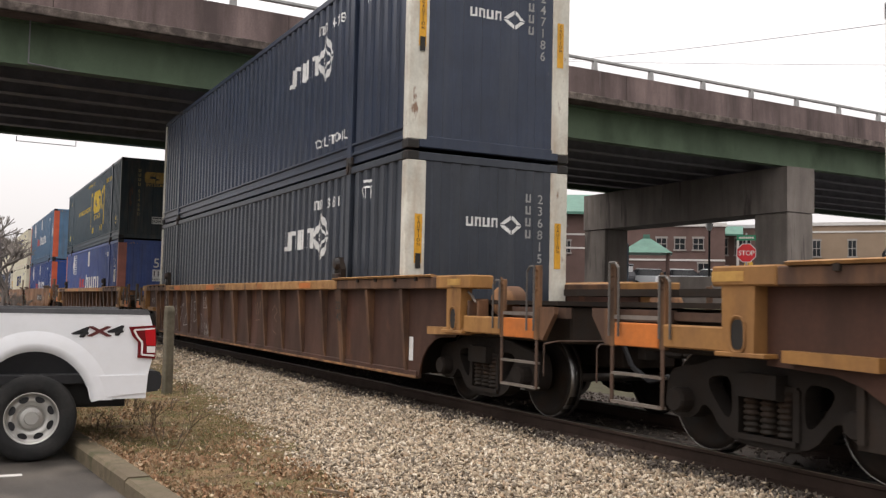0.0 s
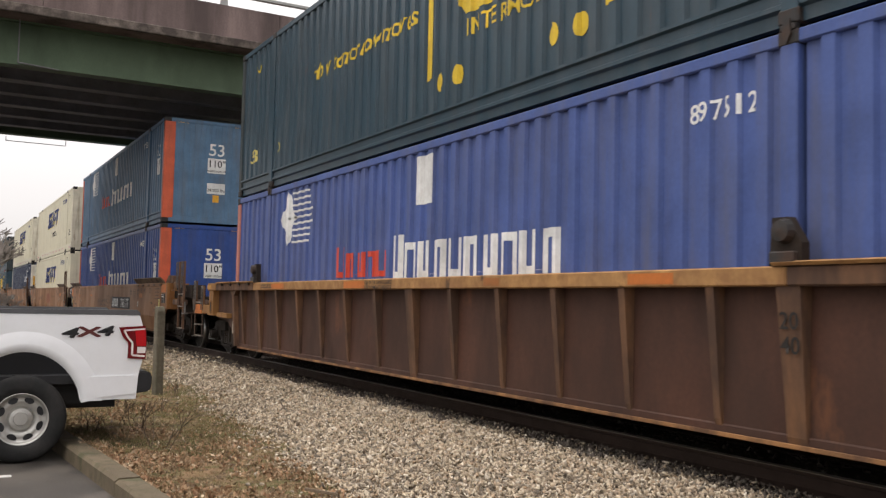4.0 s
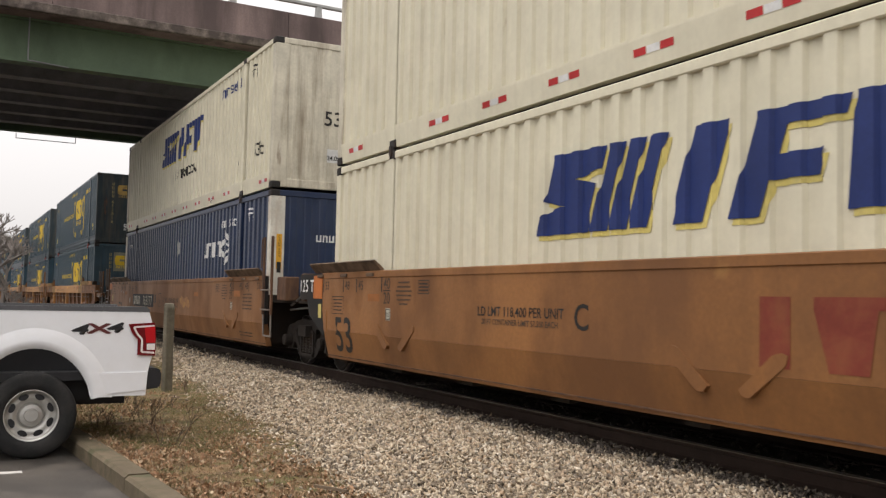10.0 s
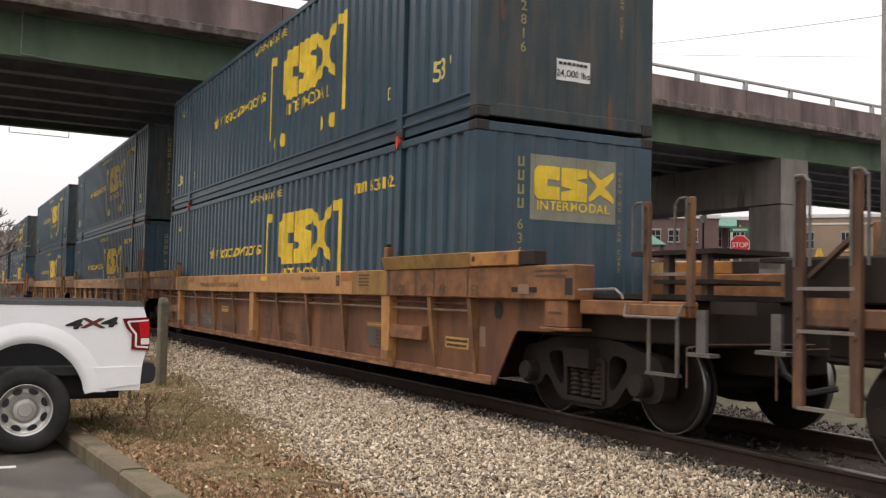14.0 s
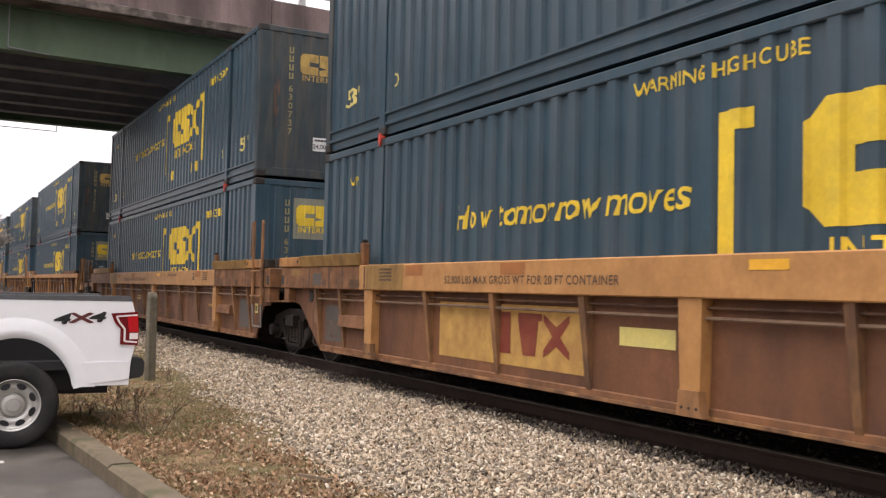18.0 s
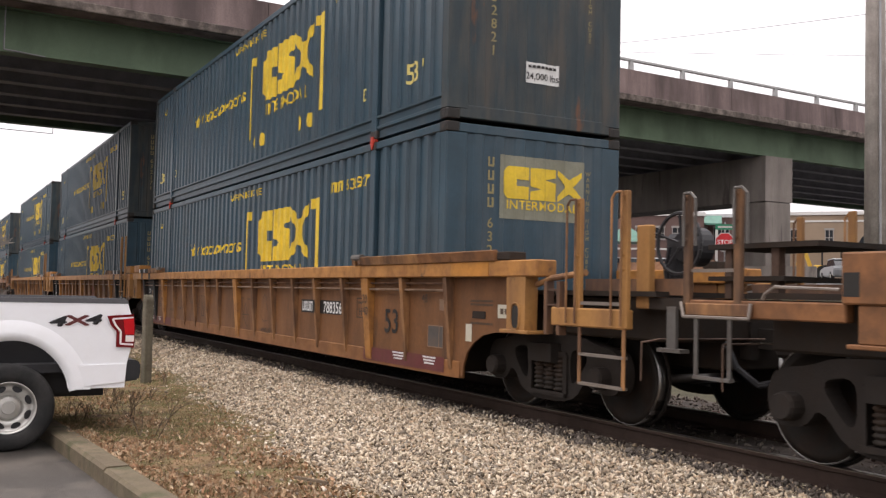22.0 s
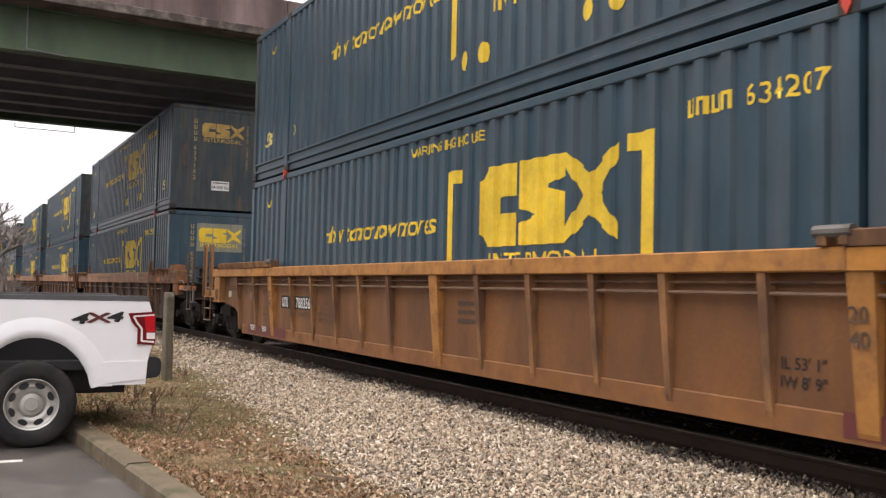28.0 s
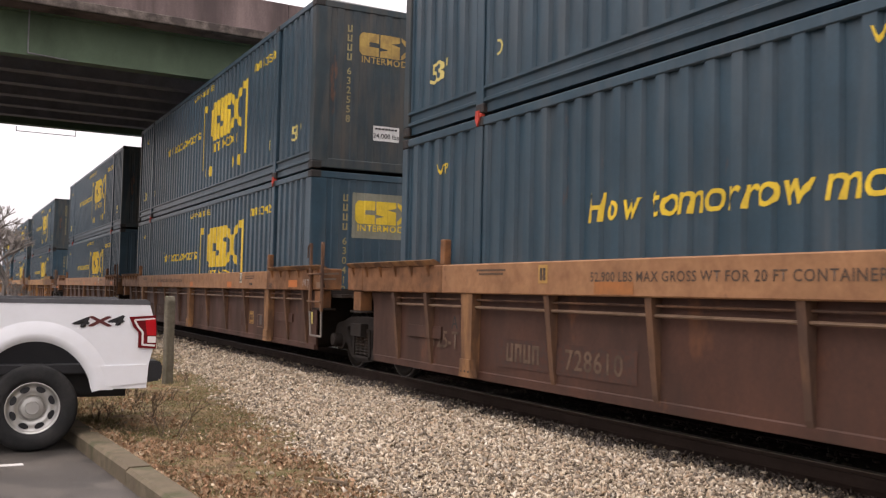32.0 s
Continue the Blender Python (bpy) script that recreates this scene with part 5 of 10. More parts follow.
def tan_sides(car, K, s, front, rear):
    """The smooth folded side of a tan unit, its end plates and guide flaps."""
    o, top = s * HALF, K["top"]
    reach = {1: 1.27 if front == "coupler" else 0.36, -1: 1.08 if rear == "coupler" else -0.09}
    low = {("coupler", 1): 0.44, ("joint", 1): 0.40, ("coupler", -1): -0.22, ("joint", -1): -0.17}
    # upper side: upright down to the fold
    bm = bmesh.new()
    pts = []
    for d, style in ((-1, rear), (1, front)):
        if style == "coupler":
            run_up = [(low[(style, d)] + 0.36, 0.72), (reach[d], 0.73), (reach[d], top - 0.085)]
        else:
            run_up = [(low[(style, d)], 0.72), (reach[d], 0.76 if d > 0 else 1.02), (reach[d], top - 0.085)]
        run_up = [(out_x(d, u), z) for u, z in run_up]
        pts += run_up[::-1] if d < 0 else run_up
    prism(bm, pts, o, o - s * 0.10, "y")
    part("side_panel", bm, K["panel"], car)
    # lower side: leans inwards below the fold, cut off slanting at a coupler end
    bm = bmesh.new()
    xa0, xb0 = out_x(-1, low[(rear, -1)]), out_x(1, low[(front, 1)])
    xa1 = out_x(-1, low[(rear, -1)] + (0.36 if rear == "coupler" else 0.0))
    xb1 = out_x(1, low[(front, 1)] + (0.36 if front == "coupler" else 0.0))
    prof = [(0.0, 0.718), (0.012, 0.66), (0.095, 0.30), (0.19, 0.30), (0.10, 0.718)]
    rings = []
    for xl, xh in ((xa0, xa1), (xb0, xb1)):
        rings.append([bm.verts.new((xl + (xh - xl) * max(0.0, (z - 0.34)) / 0.38, o - s * y, z)) for y, z in prof])
    for i in range(5):
        j = (i + 1) % 5
        bm.faces.new((rings[0][i], rings[0][j], rings[1][j], rings[1][i]))
    bm.faces.new(rings[0])
    bm.faces.new(rings[1][::-1])
    bmesh.ops.recalc_face_normals(bm, faces=bm.faces[:])
    part("lower_panel", bm, K["panel"], car)
    bm = bmesh.new()
    box(bm, out_x(-1, reach[-1]), out_x(1, reach[1]), o + s * 0.012, o - s * 0.12, top - 0.085, top + 0.01, 0.01)
    part("top_chord", bm, K["chord"], car)
    bm = bmesh.new()
    box(bm, xa0 + 0.02, xb0 - 0.02, o - s * 0.075, o - s * 0.10, 0.335, 0.35)
    part("seam", bm, "rib_brown", car)
    for d, style in ((1, front), (-1, rear)):
        e = reach[d]
        if style == "coupler":
            far = 2.02 if d > 0 else 1.76
            bm = bmesh.new()
            a, b = span(d, e + 0.006, far)
            box(bm, a, b, o - s * 0.004, o - s * 0.10, 0.92, top, 0.012)
            box(bm, *span(d, far - 0.05, far), o - s * 0.10, o - s * 0.55, 0.92, top)
            pl = part("end_plate", bm, K["panel"], car)
            bm = bmesh.new()
            box(bm, *span(d, e + 0.10, far - 0.12), o + s * 0.001, o - s * 0.006, 1.34, 1.54)
            part("orange_patch", bm, "orange_patch", pl, "faded orange patch")
            bm = bmesh.new()
            if d > 0:
                box(bm, *span(d, e + 0.14, far - 0.18), o + s * 0.001, o - s * 0.006, 1.07, 1.31)
                pc = part("placard", bm, "black_panel", pl, "black stencilled placard")
                bm = bmesh.new()
                box(bm, *span(d, e + 0.375, e + 0.385), o + s * 0.0035, o, 1.08, 1.30)
                part("placard_line", bm, "sticker", pc)
                for k, (u, w) in enumerate(((0.16, 0.09), (0.16, 0.19))):
                    bm = bmesh.new()
                    box(bm, *span(d, e + u, e + u + w), o + s * 0.0035, o, 1.27 - k * 0.05, 1.29 - k * 0.05)
                    part("placard_line", bm, "sticker", pc)
            else:
                box(bm, *span(d, e + 0.01, far - 0.30), o + s * 0.001, o - s * 0.006, 1.19, 1.32)
                part("pale_patch", bm, "faint_tan", pl, "pale primer patch")
            if d < 0:
                for z in (1.14, 0.95):
                    bm = bmesh.new()
                    box(bm, *span(d, far - 0.26, far - 0.02), o + s * 0.05, o + s * 0.002, z, z + 0.17, 0.015)
                    part("fixture_box", bm, "rib_brown", pl)
                bm = bmesh.new()
                rod(bm, (out_x(d, far - 0.1), o + s * 0.03, 0.88), (out_x(d, far + 0.32), o + s * 0.03, 0.89), 0.025)
                part("lever_end", bm, "steel_grey", pl)
            # folded bracket below the plate, down to the truck opening
            bm = bmesh.new()
            prism(bm, [(out_x(d, e + 0.006), 0.73), (out_x(d, e + (0.24 if d > 0 else -0.02)), 0.735), (out_x(d, e + (0.55 if d > 0 else 0.60)), 0.905), (out_x(d, e + 0.006), 0.915)], o - s * 0.006, o - s * 0.08, "y")
            part("end_gusset", bm, K["panel"], car)
            # slanted striker block on top
            bm = bmesh.new()
            prism(bm, [(out_x(d, e + 0.15), top), (out_x(d, e + 0.93), top), (out_x(d, e + 0.93), top + 0.17), (out_x(d, e + 0.46), top + 0.20)], o - s * 0.09, o - s * 0.40, "y")
            part("striker_block", bm, "rib_brown", car)
        else:
            plates = ([([(0.36, 0.70), (0.50, 0.70), (0.50, top), (0.36, top)], ((0.375, 0.485, 0.80, 0.98), (0.375, 0.485, 1.20, 1.44)))] if d > 0 else
                      [([(-0.09, 1.17), (0.97, 1.17), (0.97, top), (-0.09, top)], ((-0.06, 0.32, 1.19, top - 0.03),)),
                       ([(-0.09, 1.17), (0.62, 1.17), (0.50, 0.92), (-0.16, 0.62), (-0.20, 0.74), (-0.09, 1.02)], ())])
            for pts, pat in plates:
                bm = bmesh.new()
                prism(bm, [(out_x(d, u), z) for u, z in pts], o - s * 0.004, o - s * 0.07, "y")
                pl = part("end_plate", bm, "black_panel", car, "black end plate")
                for a, b, z0, z1 in pat:
                    bm = bmesh.new()
                    box(bm, *span(d, a, b), o + s * 0.003, o - s * 0.006, z0, z1)
                    part("orange_patch", bm, "orange_patch", pl)
            if d < 0:
                # folded stiffener strip at the edge of the panel
                bm = bmesh.new()
                box(bm, *span(d, -0.30, -0.23), o + s * 0.012, o - s * 0.02, 0.70, 1.02, 0.006)
                part("stiffener", bm, K["panel"], car)
                bm = bmesh.new()
                box(bm, *span(d, 0.90, 1.08), o - s * 0.06, o - s * 0.9, 1.14, top + 0.02, 0.015)
                part("end_box", bm, "rib_brown", car)
                bm = bmesh.new()
                rod(bm, (out_x(d, 1.0), o - s * 0.2, 1.36), (out_x(d, 2.1), o - s * 0.25, 1.06), 0.022, 6)
                rod(bm, (out_x(d, 0.9), o - s * 0.3, 1.05), (out_x(d, 2.3), o - s * 0.3, 0.98), 0.018, 6)
                part("air_pipe", bm, "steel_grey", car)
            else:
                bm = bmesh.new()
                box(bm, *span(d, 1.05, 1.52), o - s * 0.05, o - s * 0.30, 1.14, top - 0.02, 0.015)
                part("end_box", bm, "rib_brown", car)
        # folded guide flaps along the top, on hinges
        u0, u1 = (1.60 if d > 0 else 1.15) if style == "coupler" else (0.34 if d > 0 else 0.27), -2.02 if d > 0 else -2.25
        bm = bmesh.new()
        prism(bm, [(o + s * 0.085, top + 0.155), (o + s * 0.10, top + 0.14), (o - s * 0.015, top + 0.005), (o - s * 0.06, top + 0.03)], *span(d, u0, u1), "x")
        fl = part("guide_flap", bm, "flap", car)
        n = 5 if style == "coupler" else 3
        for q in range(n):
            xx = out_x(d, u1 + 0.3 + q * (u0 - u1 - 0.6) / (n - 1))
            bm = bmesh.new()
            box(bm, xx - 0.12, xx + 0.12, o + s * 0.035, o - s * 0.0, top - 0.065, top - 0.018, 0.008)
            part("hinge", bm, "flap", fl)
    # raised chevron stiffeners low on the side
    for cx in (-1.85, -7.58, -13.45):
        for d in (-1, 1):
            bm = bmesh.new()
            prism(bm, [(cx + d * 0.16, 0.60), (cx + d * 0.20, 0.555), (cx + d * 0.27, 0.55), (cx + d * 0.60, 0.80), (cx + d * 0.62, 0.87), (cx + d * 0.56, 0.89), (cx + d * 0.48, 0.87)], o + s * 0.010, o - s * 0.035, "y")
            part("stiffener", bm, K["panel"], car)


def guide_plates(car, K, kind, s, d, style, plain_slab):
    """Plates that guide the load down into the well, along the chord at one end, with the lock at their inner end."""
    o, top, ch = s * HALF, K["top"], K["chord_h"]

    def slab(u0, u1, z1, paint, out=0.035, name="guide_plate", foot=0.02):
        bm = bmesh.new()
        prism(bm, [(o + s * foot, top), (o + s * out, z1), (o - s * 0.0, z1 + 0.012), (o - s * 0.14, top)], *span(d, u0, u1), "x")
        return part(name, bm, paint, car)

    def block(u0, u1, z0, z1, paint, parent, name, depth=0.14, out=0.022):
        bm = bmesh.new()
        box(bm, *span(d, u0, u1), o + s * out, o - s * depth, z0, z1, 0.01)
        return part(name, bm, paint, parent)

    def hole(u, z, parent, r=0.04, out=0.034):
        bm = bmesh.new()
        lathe(bm, [(0.0, o + s * out), (r, o + s * out), (r, o + s * (out - 0.012)), (0.0, o + s * (out - 0.012))], 12, "y", (out_x(d, u), 0, z))
        part("hole", bm, "black_ink", parent)
    if kind == "rusty_ochre":
        if plain_slab:
            g = slab(-1.75, 1.50, top + 0.17, "ochre")
            for u in (-0.52, 0.64):
                hole(u, top + 0.10, g)
        else:
            slab(-1.93, 0.33, top + 0.155, "slab_yellow", out=0.06)
            u1 = 1.31 if style == "coupler" or d < 0 else 1.25
            b = block(0.335, u1, top + 0.004, top + 0.155, "ochre", car, "guide_box", out=0.03)
            hole(0.43, top + 0.085, b, 0.032)
            block(u1 + 0.004, u1 + 0.28, top + 0.006, top + 0.15, "dark_steel", car, "box_end", out=0.01)
        lk = block(-2.02, -1.90, top + 0.002, top + 0.30, "chord_rust", car, "latch", 0.10, -0.01)
        block(-2.00, -1.92, top + 0.30, top + 0.345, "dark_steel", lk, "latch_pin", 0.08, -0.02)
    elif kind == "amber":
        if style == "joint":
            a, b = (0.42, -0.85) if d > 0 else (0.19, -0.85)
            g = slab(a, b, top + 0.10, "black_panel")
            for u in (a - 0.52, a - 1.08) if d > 0 else (a - 0.62, a - 0.05):
                bm = bmesh.new()
                box(bm, *span(d, u, u + 0.045), o + s * 0.042, o + s * 0.0, top + 0.006, top + 0.108)
                part("white_tick", bm, "sticker", g)
            slab(-0.856, -1.30, top + 0.10, "rib_tan")
            slab(-1.306, -1.90, top + 0.10, "rib_tan")
        else:
            cuts = (1.50, 0.60, -0.20, -1.05, -1.85)
            for a, b in zip(cuts, cuts[1:]):
                slab(a - 0.004, b + 0.004, top + 0.10, "chord_rust" if a > 0 else "rib_tan", out=0.05)
            block(1.5, 1.75, top + 0.004, top + 0.09, "dark_steel", car, "box_end", 0.2, 0.0)
        # lock: two cheeks and a roller
        c = -1.99
        lk = block(c - 0.13, c - 0.05, top + 0.002, top + 0.125, "rib_tan", car, "container_lock", 0.12, 0.04)
        block(c + 0.05, c + 0.13, top + 0.002, top + 0.125, "rib_tan", lk, "cheek", 0.12, 0.04)
        bm = bmesh.new()
        rod(bm, (out_x(d, c) - 0.15, o + s * 0.01, top + 0.10), (out_x(d, c) + 0.15, o + s * 0.01, top + 0.10), 0.045, 10)
        part("roller", bm, "steel_grey", lk)
        # black and orange bands on the chord
        if style == "joint":
            bands = ((0.19, 0.44, "black_panel"), (-0.86, -0.64, "black_panel"), (-0.60, 0.15, "chord_orange"), (-1.90, -1.40, "chord_orange")) if d > 0 else (
                (-0.08, 0.12, "black_panel"), (-1.02, -0.78, "black_panel"), (-0.74, -0.12, "chord_orange"), (0.16, 0.55, "chord_orange"))
        else:
            bands = ((0.55, 1.35, "chord_orange"),) if d > 0 else ((-1.60, -0.95, "chord_orange"),)
        for a, b, paint in bands:
            bm = bmesh.new()
            box(bm, *span(d, a, b), o + s * 0.003, o - s * 0.05, top - ch + 0.008, top - 0.008)
            part("chord_band", bm, paint, car)
    elif kind == "dark_brown":
        g = slab(-1.42, 1.22, top + 0.06, "rib_tan", out=0.07)
        for k in range(6):
            u = -1.30 + k * 0.47
            bm = bmesh.new()
            prism(bm, [(o + s * 0.001, top - 0.14), (o + s * 0.055, top + 0.004), (o + s * 0.001, top + 0.004)], *span(d, u, u + 0.05), "x")
            part("gusset", bm, "chord_rust", g)
        block(1.29, 1.90, top + 0.002, top + 0.16, "chord_rust", car, "top_block", 0.28, 0.0) if style == "coupler" else None
        block(-1.66, -1.55, top + 0.002, top + 0.30, "chord_rust", car, "latch", 0.10, -0.01)
    else:
        e = ENDS[(kind, style, d)]
        bm = bmesh.new()
        prism(bm, [(o + s * 0.02, top), (o + s * 0.04, top + 0.022), (o - s * 0.0, top + 0.034), (o - s * 0.14, top)], *span(d, -2.0, e["chord"] - 0.1), "x")
        g = part("guide_plate", bm, "brown_chord", car)
        for k in range(4):
            bm = bmesh.new()
            u = e["chord"] - 0.55 - k * 0.62
            box(bm, *span(d, u, u + 0.05), o + s * 0.03, o + s * 0.0, top - 0.045, top + 0.004)
            part("hinge", bm, "dark_steel", g)
        lx = out_x(d, -1.92)
        bm = bmesh.new()
        prism(bm, [(lx - d * 0.14, top), (lx + d * 0.14, top), (lx + d * 0.14, top + 0.16), (lx + d * 0.02, top + 0.34), (lx - d * 0.12, top + 0.34)], o - s * 0.02, o - s * 0.10, "y")
        la = part("latch", bm, "dark_steel", car)
        bm = bmesh.new()
        lathe(bm, [(0.0, o + s * 0.05), (0.075, o + s * 0.04), (0.09, o - s * 0.02), (0.0, o - s * 0.02)], 12, "y", (lx, 0, top + 0.24))
        box(bm, lx - 0.11, lx + 0.11, o - s * 0.03, o + s * 0.03, top, top + 0.10, 0.012)
        part("latch_head", bm, "casting", la)


def ribbed_sides(car, K, kind, s, front, rear, plain_slab):
    """A ribbed side: recessed panel, chords, pipes, ribs and the plates at its ends."""
    o, top, ch, bot = s * HALF, K["top"], K["chord_h"], 0.275
    F, R = ENDS[(kind, front, 1)], ENDS[(kind, rear, -1)]
    inset = 0.14
    pts = [(out_x(-1, u), z) for u, z in R["bottom"][::-1]] + [(out_x(1, u), z) for u, z in F["bottom"]]
    pts += [(out_x(1, F["bottom"][-1][0]), top - ch), (out_x(-1, R["bottom"][-1][0]), top - ch)]
    bm = bmesh.new()
    prism(bm, pts, o - s * inset, o - s * (inset + 0.05), "y")
    part("side_panel", bm, K["panel"], car)
    # the lower edge, a shallow fold along the bottom, and a rim round each arch
    xa, xb = out_x(-1, R["bottom"][0][0]), out_x(1, F["bottom"][0][0])
    bm = bmesh.new()
    hh = 0.17 if kind == "amber" else 0.075
    prism(bm, [(o - s * 0.128, bot - 0.018), (o - s * 0.128, bot + hh - 0.012), (o - s * 0.1395, bot + hh), (o - s * 0.20, bot + hh), (o - s * 0.20, bot - 0.018)], xa, xb, "x")
    # amber and rusty units: the panel paint, slightly lighter
    part("bottom_chord", bm, {"amber": "amber_light", "rusty_ochre": "rusty_light"}.get(kind, K["panel"]), car)
    if kind in ("single_brown", "rusty_ochre"):
        bm = bmesh.new()
        box(bm, xa, xb, o - s * 0.118, o - s * 0.16, bot - 0.022, bot + 0.012, 0.004)
        part("bottom_lip", bm, "rib_tan", car, "scraped bright lower lip")
    for d, E in ((1, F), (-1, R)):
        line = [(out_x(d, u), z) for u, z in E["bottom"]]
        bm = bmesh.new()
        for (ax, az), (bx, bz) in zip(line, line[1:]):
            bar(bm, (ax, o - s * 0.15, az), (bx, o - s * 0.15, bz), 0.10, 0.022, up=(0, 1, 0))
        part("arch_rim", bm, K["panel"], car)
    # top chord in three lengths
    joint = -1.62 if kind == "dark_brown" else -1.90
    cuts = [out_x(-1, R["chord"]), out_x(-1, joint), out_x(1, joint), out_x(1, F["chord"])]
    for i, (a, b) in enumerate(zip(cuts, cuts[1:])):
        bm = bmesh.new()
        box(bm, a + 0.0015, b - 0.0015, o, o - s * 0.24, top - ch, top, 0.012)
        part("top_chord", bm, K["chord"] if i == 1 or kind == "amber" else ("rib_brown" if kind == "single_brown" else K["tip"]), car)
    if kind != "single_brown":
        # upper pipe painted darker for the chord's shade, lower one lighter for its highlight
        for dz, r, y, paint in ((0.07, 0.011, 0.085, "rib_brown"), (0.15, 0.016, 0.075, "pipe_paint")):
            bm = bmesh.new()
            rod(bm, (out_x(-1, R["ribs"][0]), o - s * y, top - ch - dz), (out_x(1, F["ribs"][0]), o - s * y, top - ch - dz), r, 7)
            part("brake_pipe", bm, paint, car)
    mid = [-7.82 if kind in ("single_brown", "amber") else -7.95]
    places = [(out_x(1, u), u == F["wide"], 1, front) for u in F["ribs"]] + [(x, True, 0, "") for x in mid] + [(out_x(-1, u), u == R["wide"], -1, rear) for u in R["ribs"]]
    for x, wide, d, style in places:
        w = 0.26 if wide and kind in ("rusty_ochre", "dark_brown") else (0.21 if wide else 0.085)
        dark = kind == "amber" and style == "joint" and d and x in (out_x(d, ENDS[(kind, style, d)]["ribs"][0]), out_x(d, ENDS[(kind, style, d)]["ribs"][1]))
        w = 0.15 if dark else w
        bm = bmesh.new()
        low = bot + (0.01 if wide else 0.06)
        # tapered: deeper and narrower towards its foot
        g = w * 0.10
        boxed = wide and kind in ("rusty_ochre", "dark_brown")
        y0, y1 = (0.022, 0.030) if boxed else (0.022, 0.112)
        a = [(x - w / 2, o - s * y0, top - ch), (x + w / 2, o - s * y0, top - ch), (x + w / 2 - g, o - s * y1, low + 0.05), (x - w / 2 + g, o - s * y1, low + 0.05),
             (x - w / 2 + g, o - s * (y1 + 0.015), low), (x + w / 2 - g, o - s * (y1 + 0.015), low)]
        v = [bm.verts.new(p) for p in a]
        k = [bm.verts.new((p[0], o - s * 0.145, p[2])) for p in (a[0], a[1], a[5], a[4])]
        bm.faces.new((v[0], v[1], v[2], v[3]))
        bm.faces.new((v[3], v[2], v[5], v[4]))
        bm.faces.new((v[0], v[3], v[4], k[3], k[0]))
        bm.faces.new((v[1], k[1], k[2], v[5], v[2]))
        bm.faces.new((v[4], v[5], k[2], k[3]))
        bmesh.ops.recalc_face_normals(bm, faces=bm.faces[:])
        rb = part("rib", bm, "black_panel" if dark else (("rib_tan" if kind == "dark_brown" else K["chord"]) if (wide and kind != "single_brown") else K["rib"]), car)
        if boxed:
            # flared foot with three bolt holes
            bm = bmesh.new()
            h = w * 0.42
            prism(bm, [(x - h, low + 0.19), (x + h, low + 0.19), (x + h * 1.12, low + 0.09), (x + h * 1.42, low - 0.01), (x - h * 1.18, low - 0.01), (x - h * 1.06, low + 0.09)], o - s * 0.012, o - s * 0.09, "y")
            ft = part("rib_foot", bm, "rib_tan", rb)
            for q in (-0.07, 0.01, 0.09) if s < 0 else ():
                bm = bmesh.new()
                box(bm, x + q - 0.011, x + q + 0.011, o - s * 0.009, o - s * 0.03, low + 0.045, low + 0.067)
                part("hole", bm, "black_ink", ft)
    for d, style, E in ((1, front, F), (-1, rear, R)):
        guide_plates(car, K, kind, s, d, style, plain_slab and d > 0)
        if kind == "single_brown" and d < 0:
            # flared gusset beside the larger arch
            bm = bmesh.new()
            prism(bm, [(out_x(d, -0.20), top - ch), (out_x(d, -0.62), top - ch), (out_x(d, -0.50), top - ch - 0.10), (out_x(d, -0.67), bot + 0.02), (out_x(d, -0.60), bot + 0.02), (out_x(d, -0.36), top - ch - 0.10)], o - s * 0.05, o - s * 0.14, "y")
            part("gusset_rib", bm, "rib_brown", car)
        if E["block"]:
            a, b = E["block"]
            bm = bmesh.new()
            box(bm, *span(d, a, b), o + s * 0.006, o - s * 0.30, (top - ch) if kind != "dark_brown" else top - 0.32, top + 0.012, 0.014)
            bl = part("end_block", bm, K["tip"], car, "grimy end block")
            if kind == "single_brown":
                bm = bmesh.new()
                frame_plate(bm, d, a + 0.30, a + 0.62, o, s, top - 0.105, top - 0.03)
                part("notice_plate", bm, "yellow_worn", bl, "stencilled notice plate")
        f0, f1, fz = E["foot"]
        zt = top - ch
        bm = bmesh.new()
        if kind in ("single_brown", "amber"):
            prism(bm, [(out_x(d, f0), zt), (out_x(d, f1), zt), (out_x(d, f1 - 0.01), fz), (out_x(d, f0 + 0.01), fz)], o - s * 0.012, o - s * 0.16, "y")
            ft = part("foot_plate", bm, K["fit"], car)
            c0, cz = out_x(d, (f0 + f1) / 2), fz + 0.13
            oval = rounded([(0.06, 0.11), (0.06, -0.11), (-0.06, -0.11), (-0.06, 0.11)], 2)
            bm = bmesh.new()
            prism(bm, [(c0 + px, cz + pz) for px, pz in oval], o - s * 0.006, o - s * 0.03, "y")
            part("slot", bm, "black_ink", ft)
            bm = bmesh.new()
            rim = oval + oval[:1]
            pipe(bm, [(c0 + px * 1.25, o - s * 0.006, cz + pz * 1.2) for px, pz in rim], 0.012, 5)
            part("slot_rim", bm, K["fit"], ft)
            bm = bmesh.new()
            box(bm, *span(d, f0 - 0.10, f1 + 0.06), o + s * 0.004, o - s * 0.26, fz - 0.035, fz, 0.006)
            part("foot_flange", bm, K["fit"], ft)
        else:
            box(bm, *span(d, f0, f1 - 0.02), o - s * 0.02, o - s * 0.20, fz, zt, 0.01)
            ft = part("foot_plate", bm, K["fit"], car)
            bm = bmesh.new()
            box(bm, *span(d, f0 - 0.06, f1 + 0.05), o - s * 0.0, o - s * 0.26, fz - 0.03, fz, 0.006)
            part("foot_flange", bm, "dark_steel" if kind == "dark_brown" else K["fit"], ft)
